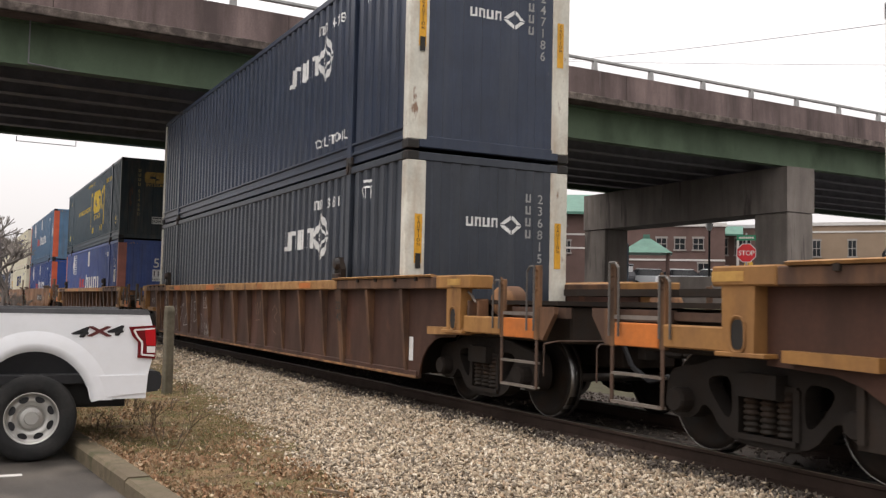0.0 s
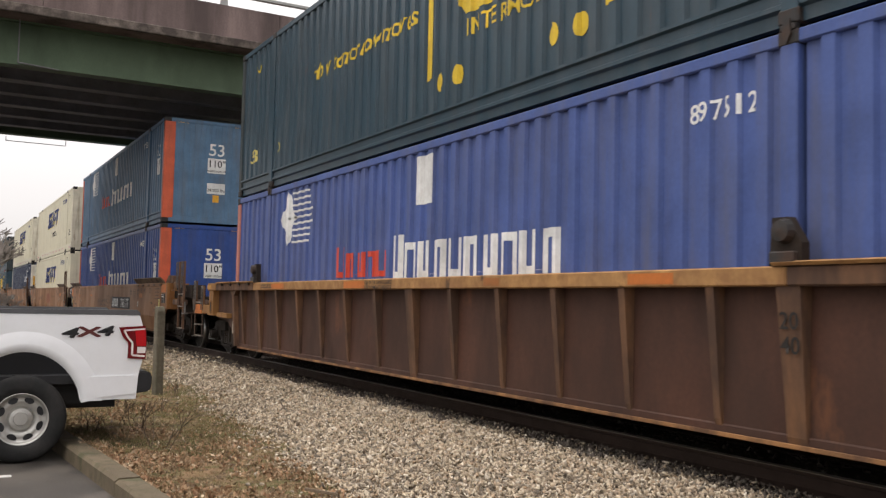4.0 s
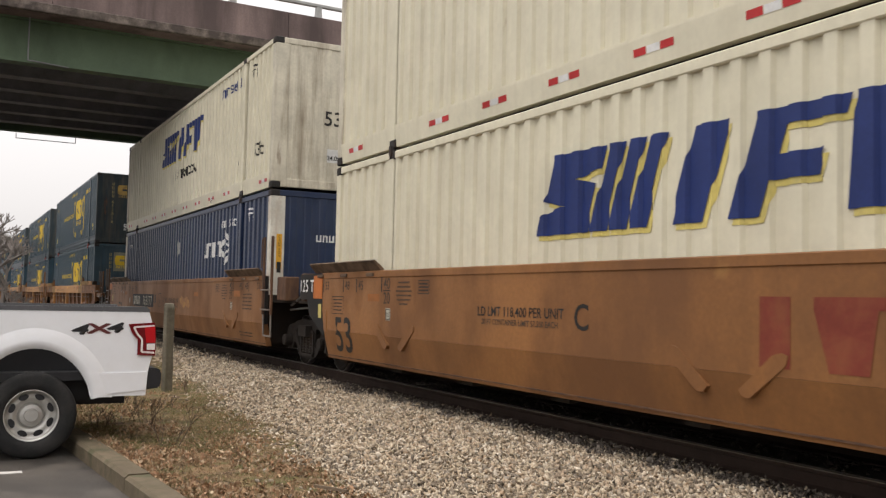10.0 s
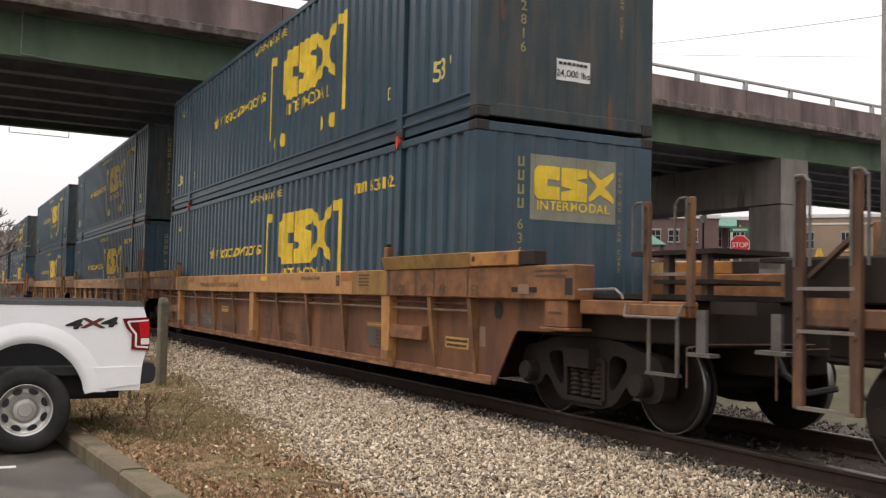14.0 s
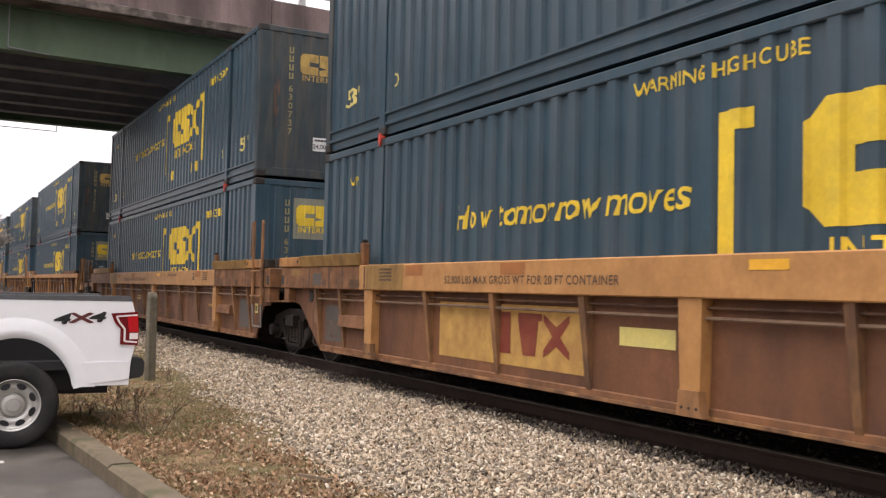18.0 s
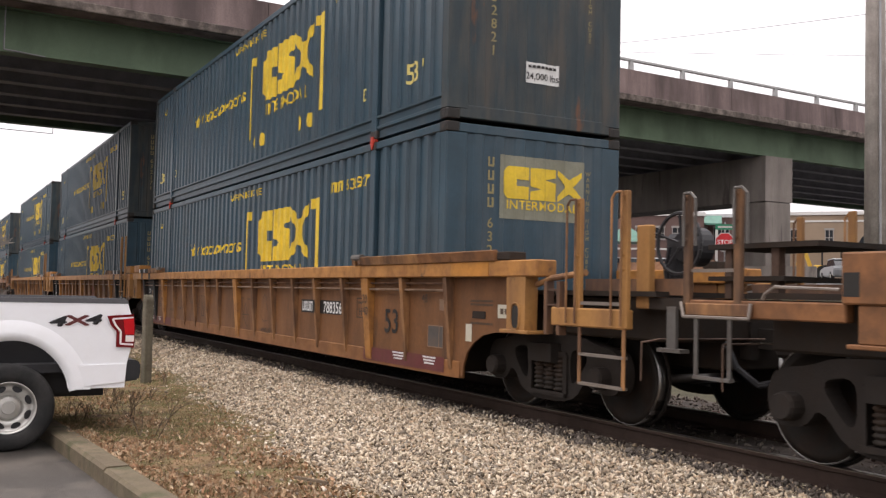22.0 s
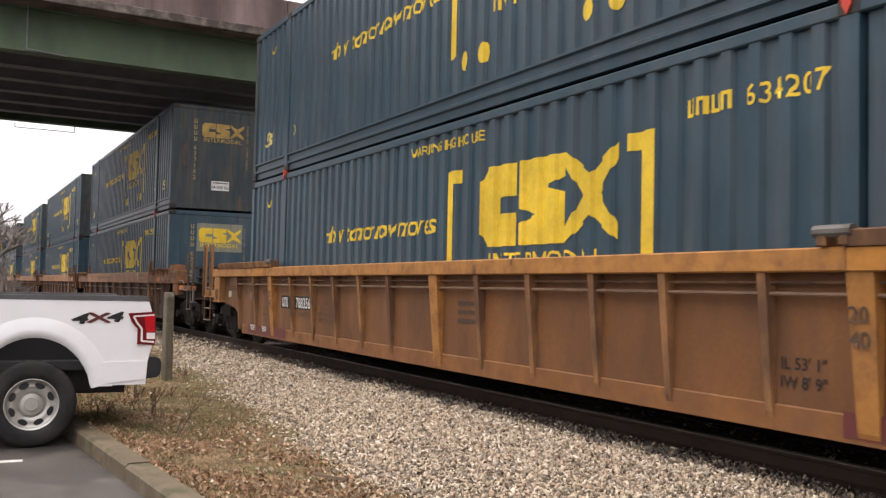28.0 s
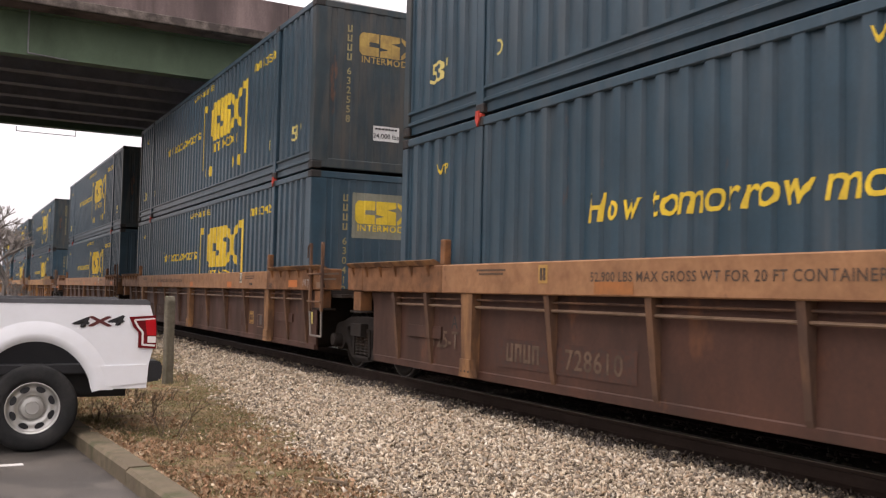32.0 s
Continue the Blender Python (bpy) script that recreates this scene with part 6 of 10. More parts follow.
            if kind == "rusty_ochre":
                # open end of the box chord, and the hole that the pipes pass
                bm = bmesh.new()
                box(bm, *span(d, E["chord"] - 0.14, E["chord"] - 0.02), o + s * 0.002, o - s * 0.02, top - ch + 0.05, top - 0.13)
                part("chord_mouth", bm, "black_ink", car)
                bm = bmesh.new()
                h0 = (0.70 if d > 0 else 0.22)
                prism(bm, [(out_x(d, h0) + 0.09 * math.cos(q * math.pi / 5), 1.06 + 0.10 * math.sin(q * math.pi / 5)) for q in range(10)], o - s * 0.134, o - s * 0.15, "y")
                part("pipe_hole", bm, "black_ink", car)
        if E["bottom"][0][0] < 0.15:
            # dark inner plate behind the arch
            bm = bmesh.new()
            box(bm, *span(d, E["bottom"][0][0] - 0.15, 0.20), o - s * 0.195, o - s * 0.235, 0.30, top - ch)
            part("inner_plate", bm, "dark_steel", car)
        if E["lip"]:
            a, b, z0, z1 = E["lip"]
            bm = bmesh.new()
            prism(bm, [(out_x(d, a), z0 - 0.02), (out_x(d, b), z0 + 0.0), (out_x(d, b), z1 + 0.01), (out_x(d, a), z1)], o - s * 0.04, o - s * 0.15, "y")
            part("arch_lip", bm, "brown_chord" if d > 0 else "yellow_car", car)
        if kind in ("rusty_ochre", "dark_brown") :
            bx = out_x(d, (-1.39 if d > 0 else -1.55) if kind == "rusty_ochre" else -0.95)
            bm = bmesh.new()
            prism(bm, [(o - s * 0.14, 0.82), (o - s * 0.06, 0.815), (o - s * 0.04, 0.655), (o - s * 0.14, 0.65)] if kind == "rusty_ochre" else [(o - s * 0.14, 0.80), (o - s * 0.118, 0.80), (o - s * 0.112, 0.655), (o - s * 0.14, 0.65)], bx - 0.46, bx + 0.46, "x")
            part("chain_box", bm, "rusty_light" if kind == "rusty_ochre" else "brown", car)


def frame_plate(bm, d, u0, u1, o, s, z0, z1):
    box(bm, *span(d, u0, u1), o + s * 0.012, o, z0, z1)


def well_car(kind, label, front, rear, m, marks=(), plain_slab=False):
    """One well unit. Its origin is the leading end of the load on the rail. front, rear: 'coupler' or 'joint'."""
    K = KIND[kind]
    car = thing("well_car", label, "well car", m, group="well cars of the train")
    smooth = kind == "smooth_tan"
    for s in (-1, 1):
        if smooth:
            tan_sides(car, K, s, front, rear)
        else:
            ribbed_sides(car, K, kind, s, front, rear, plain_slab)
    for i in range(9):
        x = -CL + 0.5 + i * (CL - 1.0) / 8
        part("cross_member", CROSS_ME, None, car, at=Matrix.Translation((x, 0, 0)))
    for d, style in ((1, front), (-1, rear)):
        car_end(car, K, kind, d, style)
    for key, flat, ink, x, z, proud in marks:
        me = bpy.data.meshes.new(key)
        bmm = bmesh.new()
        src = flat()
        bmm.from_mesh(src)
        if smooth and min((v.co.z for v in bmm.verts), default=0) + z < 0.66:
            # the lower side leans inwards: lay the mark on it
            bmesh.ops.bisect_plane(bmm, geom=bmm.verts[:] + bmm.edges[:] + bmm.faces[:], plane_co=(0, 0, 0.66 - z), plane_no=(0, 0, 1), dist=1e-5)
            for v in bmm.verts:
                v.co.y += 0.2 * max(0.0, 0.72 - (v.co.z + z)) if v.co.z + z > 0.66 else 0.012 + 0.2305 * (0.66 - v.co.z - z)
        bmm.to_mesh(me)
        bmm.free()
        me.materials.append(M[ink])
        part(key, me, None, car, at=Matrix.Translation((x, -HALF - 0.004 + proud + (0.04 if proud > 0.08 and not smooth else 0.0), z)))
    return car


def hand_brake(car, d, u, y, z, r=0.27, facing=1):
    """A spoked brake wheel on its geared housing; facing 1: towards the side, 0: along the train."""
    c = Vector((out_x(d, u), y, z))
    bm = bmesh.new()
    box(bm, c.x - 0.22 * d - 0.10, c.x - 0.22 * d + 0.10, y + 0.02, y + 0.22, 1.1, z + 0.10, 0.04)
    lathe(bm, [(0.0, -0.02), (0.13, -0.02), (0.17, 0.04), (0.17, 0.18), (0.0, 0.18)], 20, "y", (c.x - 0.03 * d, y, z - 0.02))
    pipe(bm, [(c.x - 0.2 * d, y - 0.02, z - 0.02), (c.x - 0.24 * d, y - 0.03, z - 0.22), (c.x - 0.2 * d, y, 1.16)], 0.02)
    hb = part("hand_brake", bm, "plastic", car, "black hand brake housing")
    bm = bmesh.new()
    ring = [(r * math.cos(k * math.pi / 14), r * math.sin(k * math.pi / 14)) for k in range(29)]
    pipe(bm, [(c.x + a, y - 0.10, c.z + b) for a, b in ring], 0.017, 6)
    for k in range(5):
        a = k * 2 * math.pi / 5 + 0.3
        rod(bm, (c.x, y - 0.06, c.z), (c.x + r * math.cos(a), y - 0.10, c.z + r * math.sin(a)), 0.013, 5)
    rod(bm, (c.x, y - 0.08, c.z), (c.x, y + 0.02, c.z), 0.04, 8)
    if not facing:
        bmesh.ops.rotate(bm, verts=bm.verts[:], cent=(c.x, y, c.z), matrix=Matrix.Rotation(d * math.pi / 2, 3, "Z"))
    part("brake_wheel", bm, "plastic", hb, "black spoked brake wheel")


def side_post(car, d, u, s, z0, z1, paint, w=0.075, loop=-1, loop_low=0.95, loop_paint="steel_grey"):
    """An upright flat bar with a bent grab iron beside it."""
    o = s * (HALF - 0.05)
    bm = bmesh.new()
    box(bm, *span(d, u - w / 2, u + w / 2), o, o - s * 0.045, z0, z1, 0.006)
    for z in (z0 + 0.5, z0 + 0.62, z1 - 0.05):
        rod(bm, (out_x(d, u), o, z), (out_x(d, u), o + s * 0.012, z), 0.014, 6)
    st = part("side_post", bm, paint, car)
    if loop:
        bm = bmesh.new()
        grab(bm, out_x(d, u + loop * 0.13), out_x(d, u), o + s * 0.03, loop_low, z1 - 0.01)
        part("grab_iron", bm, loop_paint, st)
    return st


def ladder_steps(car, d, u0, u1, s, zs, paint, drop=None):
    """Treads between two posts and, with drop, the legs that carry them below the sill."""
    o = s * (HALF - 0.055)
    if drop:
        for u in (u0, u1):
            bm = bmesh.new()
            box(bm, *span(d, u - 0.02, u + 0.02), o, o - s * 0.012, zs[0] - 0.01, drop)
            part("step_leg", bm, paint, car)
    for z in zs:
        bm = bmesh.new()
        box(bm, *span(d, u0, u1), o + s * 0.008, o - s * 0.05, z - 0.012, z + 0.012)
        part("step", bm, "step_steel", car)


def car_end(car, K, kind, d, style):
    """Bulkhead, sills, deck, steps and, at a coupler end, the truck, coupler and brake gear."""
    h = HALF
    joint = style == "joint"
    E = ENDS.get((kind, style, d), {})

    def slabx(name, u0, u1, y0, y1, z0, z1, paint, bevel=0.0, parent=None, label=""):
        bm = bmesh.new()
        box(bm, *span(d, u0, u1), y0, y1, z0, z1, bevel)
        return part(name, bm, paint, parent or car, label)
    slabx("bulkhead", 0.12, 0.18, -h + 0.16, h - 0.16, 0.34, 1.24, "dark_steel")
    truck = E.get("truck") or TRUCK_AT.get((style, d))
    if joint:
        slabx("centre_sill", 0.18, 1.66, -0.32, 0.32, 0.80, 1.10, "dark_steel", 0.02)
        slabx("end_deck", 0.18, 1.60, -h + 0.20, h - 0.20, 1.10, 1.15, "dark_steel")
        if kind == "amber":
            slabx("end_housing", 0.95 if d > 0 else 0.5, 1.70 if d > 0 else 1.24, -h + 0.02, -h + 0.40, K["top"] + 0.015, K["top"] + 0.22, "ochre", 0.02)
        if d > 0:
            for s in (-1, 1):
                zt = {"smooth_tan": 2.28, "rusty_ochre": 2.35, "amber": 2.62, "dark_brown": 1.95}[kind]
                u0, u1 = {"smooth_tan": (0.52, 1.00), "amber": (0.62, 1.20), "rusty_ochre": (0.80, 1.30)}.get(kind, (0.80, 1.32))
                paint = {"smooth_tan": "rib_brown", "rusty_ochre": "rib_tan", "amber": "yellow_car", "dark_brown": "rib_brown"}[kind]
                la = None
                for u in (u0, u1):
                    bm = bmesh.new()
                    box(bm, *span(d, u - 0.03, u + 0.03), s * (h + 0.055), s * (h + 0.015), 0.88, zt, 0.005)
                    la = part("ladder", bm, paint, car) if la is None else la
                    if u == u1:
                        part("ladder_rail", bm, paint, la)
                for z in (1.03, 1.46) if kind != "smooth_tan" else (0.97, 1.32):
                    bm = bmesh.new()
                    rod(bm, (u0 - 0.04, s * (h + 0.07), z), (u1 + 0.04, s * (h + 0.07), z), 0.014, 6)
                    part("rung", bm, "step_steel" if kind == "smooth_tan" else paint, la)
                bm = bmesh.new()
                pipe(bm, [(u0, s * (h + 0.035), 0.95), (u0 + 0.07, s * (h + 0.035), 0.50), (u1 + 0.02, s * (h + 0.035), 0.50), (u1, s * (h + 0.035), 0.95)], 0.017)
                part("stirrup", bm, "step_steel", la)
                for u, q in ((u0, -0.10), (u1, 0.10)):
                    bm = bmesh.new()
                    grab(bm, u + q, u, s * (h + 0.05), 1.72, zt - 0.02)
                    part("grab_iron", bm, paint, la)
                if kind == "rusty_ochre":
                    slabx("ladder_box", 0.78, 1.28, s * (h - 0.02), s * (h - 0.30), 0.98, 1.17, "chord_rust", 0.012)
        else:
            bogie(car, out_x(d, truck))
            bm = bmesh.new()
            lathe(bm, [(0.0, 0.72), (0.30, 0.72), (0.34, 0.80), (0.30, 1.02), (0.0, 1.02)], 16, "z", (out_x(d, truck), 0, 0))
            part("articulation", bm, "truck_steel", car)
        return
    bogie(car, out_x(d, truck))
    plat = {("single_brown", 1): 3.55, ("single_brown", -1): 2.75, ("smooth_tan", 1): 3.65, ("smooth_tan", -1): 2.95}.get((kind, d), 3.65 if d > 0 else 3.0)
    # sills and the dark deck that closes the end
    slabx("centre_sill", 0.18, plat - 0.15, -0.36, 0.36, 0.56, 1.12, "dark_steel", 0.02)
    slabx("end_platform", 0.25, plat - 0.05, -h + 0.42, h - 0.42, 0.82, 1.20, "dark_steel", 0.02)
    slabx("end_deck", 0.18, plat, -h + 0.22, h - 0.22, 1.205, 1.25, "dark_steel")
    bm = bmesh.new()
    box(bm, *span(d, plat - 0.5, plat - 0.02), -0.16, 0.16, 0.66, 1.0)
    box(bm, *span(d, plat - 0.1, plat + 0.28), -0.07, 0.07, 0.76, 0.94)
    box(bm, *span(d, plat + 0.22, plat + 0.46), -0.14, 0.12, 0.70, 1.0, 0.03)
    part("coupler", bm, "truck_steel", car, "sooty knuckle coupler")
    bm = bmesh.new()
    X = lambda u: out_x(d, u)
    pipe(bm, [(X(plat - 0.2), -0.42, 0.90), (X(plat - 0.05), -0.42, 0.80), (X(plat + 0.05), -0.40, 0.60), (X(plat + 0.2), -0.30, 0.46), (X(plat + 0.42), -0.22, 0.52)], 0.028)
    part("air_hose", bm, "plastic", car, "black rubber brake hose")
    for s in (-1, 1):
        o = s * (h - 0.03)
        bm = bmesh.new()
        pipe(bm, [(X(plat + 0.05), o, 0.52), (X(plat + 0.05), o, 0.83), (X(plat + 0.14), o - s * 0.10, 0.86), (X(plat + 0.22), s * 0.25, 0.86)], 0.008)
        part("uncoupling_lever", bm, "post_brown", car)
        if kind == "single_brown":
            p0, p1 = (2.76, 3.42) if d > 0 else (1.96, 2.62)
            slabx("sill_plate", (1.95 if d > 0 else 1.25), p0 - 0.02, o - s * 0.01, o - s * 0.12, 0.885, 1.07, "yellow_car", 0.012, None, "grimy yellow sill plate")
            slabx("orange_plate", p0 + 0.045, p1 - 0.045, o - s * 0.014, o - s * 0.12, 0.87, 1.07, "orange_patch", 0.008, None, "faded orange sill plate")
            side_post(car, d, p0, s, 0.86, 1.47, "post_tan", loop=-1)
            side_post(car, d, p1, s, 0.86, 1.60, "post_tan", w=0.085, loop=-1)
            ladder_steps(car, d, p0, p1, s, (0.385, 0.63), "post_brown", 0.87)
            bm = bmesh.new()
            prism(bm, [(X(p1 + 0.04), 0.88), (X(p1 + 0.10), 0.86), (X(p1 + 0.30), 1.12), (X(p1 + 0.30), 1.19), (X(p1 + 0.04), 1.19)], o - s * 0.03, o - s * 0.08, "y")
            part("corner_gusset", bm, "rib_brown", car)
            slabx("cross_beam", p0 + 0.02, p1 + 0.35, o - s * 0.14, o - s * 0.20, 1.08, 1.185, "post_brown")
            if s > 0:
                slabx("end_rail", p0 - 0.6, p1 + 0.5, -0.25, 0.25, 1.32, 1.395, "dark_steel")
            slabx("step_rail", p0 + 0.03, p1 - 0.03, o - s * 0.02, o - s * 0.05, 1.10, 1.135, "step_steel")
            if d > 0:
                bm = bmesh.new()
                lathe(bm, [(0.0, -0.16), (0.13, -0.16), (0.17, -0.11), (0.17, 0.11), (0.13, 0.16), (0.0, 0.16)], 18, "y", (X(2.36), o - s * 0.36, 1.24))
                part("brake_cylinder", bm, "rib_tan", car, "dusty brake cylinder", True)
                bm = bmesh.new()
                for u in (2.02, 2.24):
                    box(bm, *span(d, u, u + 0.04), o - s * 0.02, o - s * 0.12, 1.07, 1.24)
                box(bm, *span(d, 2.02, 2.28), o - s * 0.12, o - s * 0.14, 1.07, 1.26)
                part("bracket", bm, "rib_brown", car)
                bm = bmesh.new()
                pipe(bm, [(X(1.96), o - s * 0.06, 1.34), (X(2.06), o - s * 0.05, 1.30), (X(2.14), o - s * 0.06, 1.22)], 0.014)
                part("air_pipe", bm, "step_steel", car)
            else:
                slabx("load_beam", 1.40, 1.95, o - s * 0.14, o - s * 0.20, 1.10, 1.17, "post_brown")
        elif kind == "amber":
            p0, p1 = (2.80, 3.44) if d > 0 else (2.42, 3.0)
            s0 = 2.40 if d > 0 else 2.02
            slabx("side_sill", s0, p1 + 0.02, o - s * 0.014, o - s * 0.12, 0.92, 1.09, "yellow_car", 0.012)
            side_post(car, d, p0, s, 0.93, 2.08, "yellow_car", w=0.07, loop=-1, loop_paint="rib_tan")
            side_post(car, d, p1, s, 0.93, 2.10, "yellow_car", w=0.085, loop=-1, loop_paint="rib_tan")
            ladder_steps(car, d, p0 + 0.03, p1, s, (0.42, 0.68), "rib_tan", 0.97)
            for u in (s0 - 0.12, s0 + 0.08):
                slabx("stanchion", u, u + 0.05, o - s * 0.02, o - s * 0.10, 0.83, 1.33, "rib_brown")
            for z in (1.10, 1.24):
                slabx("stanchion_rung", s0 - 0.07, s0 + 0.08, o - s * 0.03, o - s * 0.06, z, z + 0.02, "rib_brown")
            bm = bmesh.new()
            pipe(bm, [(X(s0 - 0.35), o - s * 0.10, 1.30), (X(s0 - 0.10), o - s * 0.09, 1.36), (X(p0 + 0.02), o - s * 0.10, 1.41)], 0.03, 8)
            part("air_pipe", bm, "rib_tan", car)
            slabx("step_rail", p0 + 0.03, p1 - 0.03, o - s * 0.03, o - s * 0.06, 1.12, 1.15, "step_steel")
            slabx("cross_beam", s0 + 0.1, p1 + 0.4, o - s * 0.34, o - s * 0.42, 1.22, 1.36, "rib_brown")
            if d > 0 and s < 0:
                slabx("brake_column", 3.34, 3.50, -1.24, -1.16, 1.10, 1.82, "yellow_car", 0.01)
                hand_brake(car, d, 3.66, -0.95, 1.66, 0.26)
        elif kind in ("rusty_ochre", "dark_brown"):
            dk = kind == "dark_brown"
            s0 = E["chord"] + 0.01 if not dk else 2.18
            b1 = s0 + 1.42
            slabx("side_sill", s0, b1 + 0.03, o - s * 0.03, o - s * 0.12, 1.05 if dk else 1.06, 1.165 if dk else 1.19, "orange_patch" if dk else "chord_rust", 0.01)
            bm = bmesh.new()
            pipe(bm, [(X(s0 + 0.02), o, 1.275), (X(s0 + 0.55), o, 1.29), (X(s0 + 0.64), o, 1.24), (X(s0 + 0.66), o, 1.20)], 0.012)
            part("grab_iron", bm, "step_steel", car)
            slabx("step_bracket", b1 - 0.66, b1, o + s * 0.01, o - s * 0.02, 1.07, 1.165, "rib_tan", 0.008)
            bm = bmesh.new()
            pipe(bm, [(X(b1 - 0.68), o + s * 0.03, 1.17), (X(b1 - 0.68), o + s * 0.05, 1.06), (X(b1 - 0.03), o + s * 0.05, 1.06), (X(b1 + 0.02), o + s * 0.03, 1.17)], 0.013)
            part("tread_iron", bm, "step_steel", car)
            bm = bmesh.new()
            for u in (b1 - 0.44, b1 - 0.10):
                box(bm, *span(d, u - 0.018, u + 0.018), o - s * 0.01, o - s * 0.025, 0.60, 1.07)
            box(bm, *span(d, b1 - 0.46, b1 - 0.08), o + s * 0.005, o - s * 0.05, 0.59, 0.615)
            part("stirrup", bm, "steel_grey", car)
            bm = bmesh.new()
            box(bm, *span(d, b1 + 0.12, b1 + 0.22), o - s * 0.01, o - s * 0.04, 0.80, 1.13)
            box(bm, *span(d, b1 + 0.04, b1 + 0.30), o + s * 0.02, o - s * 0.08, 0.77, 0.80)
            part("lever_bracket", bm, "steel_grey", car)
            slabx("end_beam", b1 + 0.02, b1 + 0.95 if d < 0 else b1 + 0.5, o - s * 0.25, o - s * 0.50, 1.10, 1.20, "dark_steel")
            for u in (b1 - 0.50, b1 + 0.02):
                side_post(car, d, u, s, 1.15, 2.02 if not dk else 1.95, "post_tan" if not dk else "post_brown", w=0.07, loop=-1 if not dk else 0, loop_low=1.60)
            slabx("step_rail", b1 - 0.48, b1, o - s * 0.04, o - s * 0.08, 1.40, 1.425, "step_steel")
            # crossover table on legs with a lower shelf
            ct = slabx("crossover", b1 - 1.0, b1 + 0.05, o - s * 0.28, o - s * 1.10, 1.585, 1.625, "dark_steel")
            slabx("shelf", b1 - 0.70, b1 + 0.05, o - s * 0.28, o - s * 1.0, 1.34, 1.375, "dark_steel", 0.0, ct)
            for u in (b1 - 0.62, b1 - 0.16):
                slabx("table_leg", u, u + 0.07, o - s * 0.32, o - s * 0.39, 1.205, 1.585, "post_brown", 0.0, ct)
        else:
            p0, p1 = (3.06, 3.56) if d > 0 else (2.38, 2.84)
            f = 2.02 if d > 0 else 1.76
            slabx("side_sill", f + 0.26, p1, o - s * 0.06, o - s * 0.14, 1.04, 1.17, "rib_brown", 0.012)
            slabx("end_beam", f + 0.004, p1 + 0.25, o - s * 0.16, o - s * 0.5, 1.20, 1.52, "dark_steel", 0.015)
            for u in (p0, p1):
                side_post(car, d, u, s, 0.48, 2.08, "rib_brown", w=0.085, loop=-1, loop_low=1.45)
            ladder_steps(car, d, p0, p1, s, (0.49, 1.01, 1.30), "rib_brown")
            slabx("tread_board", p0 + 0.04, p1 - 0.04, o - s * 0.06, o - s * 0.08, 1.10, 1.24, "rib_tan")
            bm = bmesh.new()
            bar(bm, (X(p0 + 0.05), o - s * 0.10, 1.66), (X(p0 + 0.42), o - s * 0.10, 1.38), 0.05, 0.03)
            part("brace", bm, "post_brown", car)
            if d > 0:
                bm = bmesh.new()
                box(bm, *span(d, f + 0.38, f + 0.52), o - s * 0.05, o - s * 0.10, 1.40, 1.60, 0.01)
                box(bm, *span(d, f + 0.16, f + 0.52), o - s * 0.04, o - s * 0.14, 1.38, 1.40)
                part("hook_bracket", bm, "rib_tan", car)
            bm = bmesh.new()
            box(bm, *span(d, p1 + 0.14, p1 + 0.23), o - s * 0.02, o - s * 0.05, 0.86, 1.12)
            box(bm, *span(d, p1 + 0.06, p1 + 0.34), o + s * 0.02, o - s * 0.08, 0.83, 0.86)
            part("lever_bracket", bm, "steel_grey", car)
    if kind == "smooth_tan" and d < 0:
        hand_brake(car, d, 1.25, -0.55, 1.92, 0.26, 0)


# ---- train: the consist ----
def run(t):
    """Metres the train has rolled by t."""
    return 8.12 * t - 0.01 * t * t + 0.0000833 * t ** 3


FRONT = [12.07, -11.33, -35.05, -58.6, -78.0, -97.55, -121.3, -140.95, -160.6, -184.4, -204.0, -223.65, -247.65, -267.4, -287.05, -310.8, -330.45, -350.1]
CARS = ["single_brown"] * 3 + ["smooth_tan"] * 3 + ["rusty_ochre"] * 3 + ["amber"] * 3 + ["dark_brown"] * 3 + ["rusty_ochre"] * 3
CAR_LABEL = {
    "single_brown": "sooty brown ribbed well car with grimy yellow end fittings",
    "smooth_tan": "tan smooth-sided articulated well car unit with folded guide flaps",
    "rusty_ochre": "rusty brown ribbed articulated well car unit with ochre top chord",
    "amber": "amber tan ribbed articulated well car unit with yellow fittings",
    "dark_brown": "dark brown ribbed articulated well car unit with rusty top chord",
}
TEAL = ("teal", "teal", "teal", "teal")
TEAL_OLD = ("teal", "teal_old", "teal_old", "teal")
UMAX = ("navy_black", "navy_black", "white_post", "navy_black")
UMAX_DARK = ("charcoal", "charcoal", "white_post", "charcoal")
UMAX_BLUE = ("navy", "navy", "white_post", "navy")
PACER = ("blue", "blue", "orange_post", "blue")
PACER_PINK = ("violet_blue", "violet_blue", "pink_post", "violet_blue")
PACER_SKY = ("sky_blue", "sky_blue", "orange_post", "sky_blue")
SWIFT = ("cream", "cream", "cream", "cream")
SWIFT_OLD = ("cream", "cream_end", "cream_end", "cream")
TEAL_LABEL = "dark teal corrugated container with yellow bracketed logo blocks"
rnd = random.Random(12)


def teal_pair(lower_no, upper_no, faded=True):
    return ((TEAL_LABEL, TEAL, teal_marks(lower_no, False, True)), (TEAL_LABEL + ", grimy end", TEAL_OLD, teal_marks(upper_no, faded)))


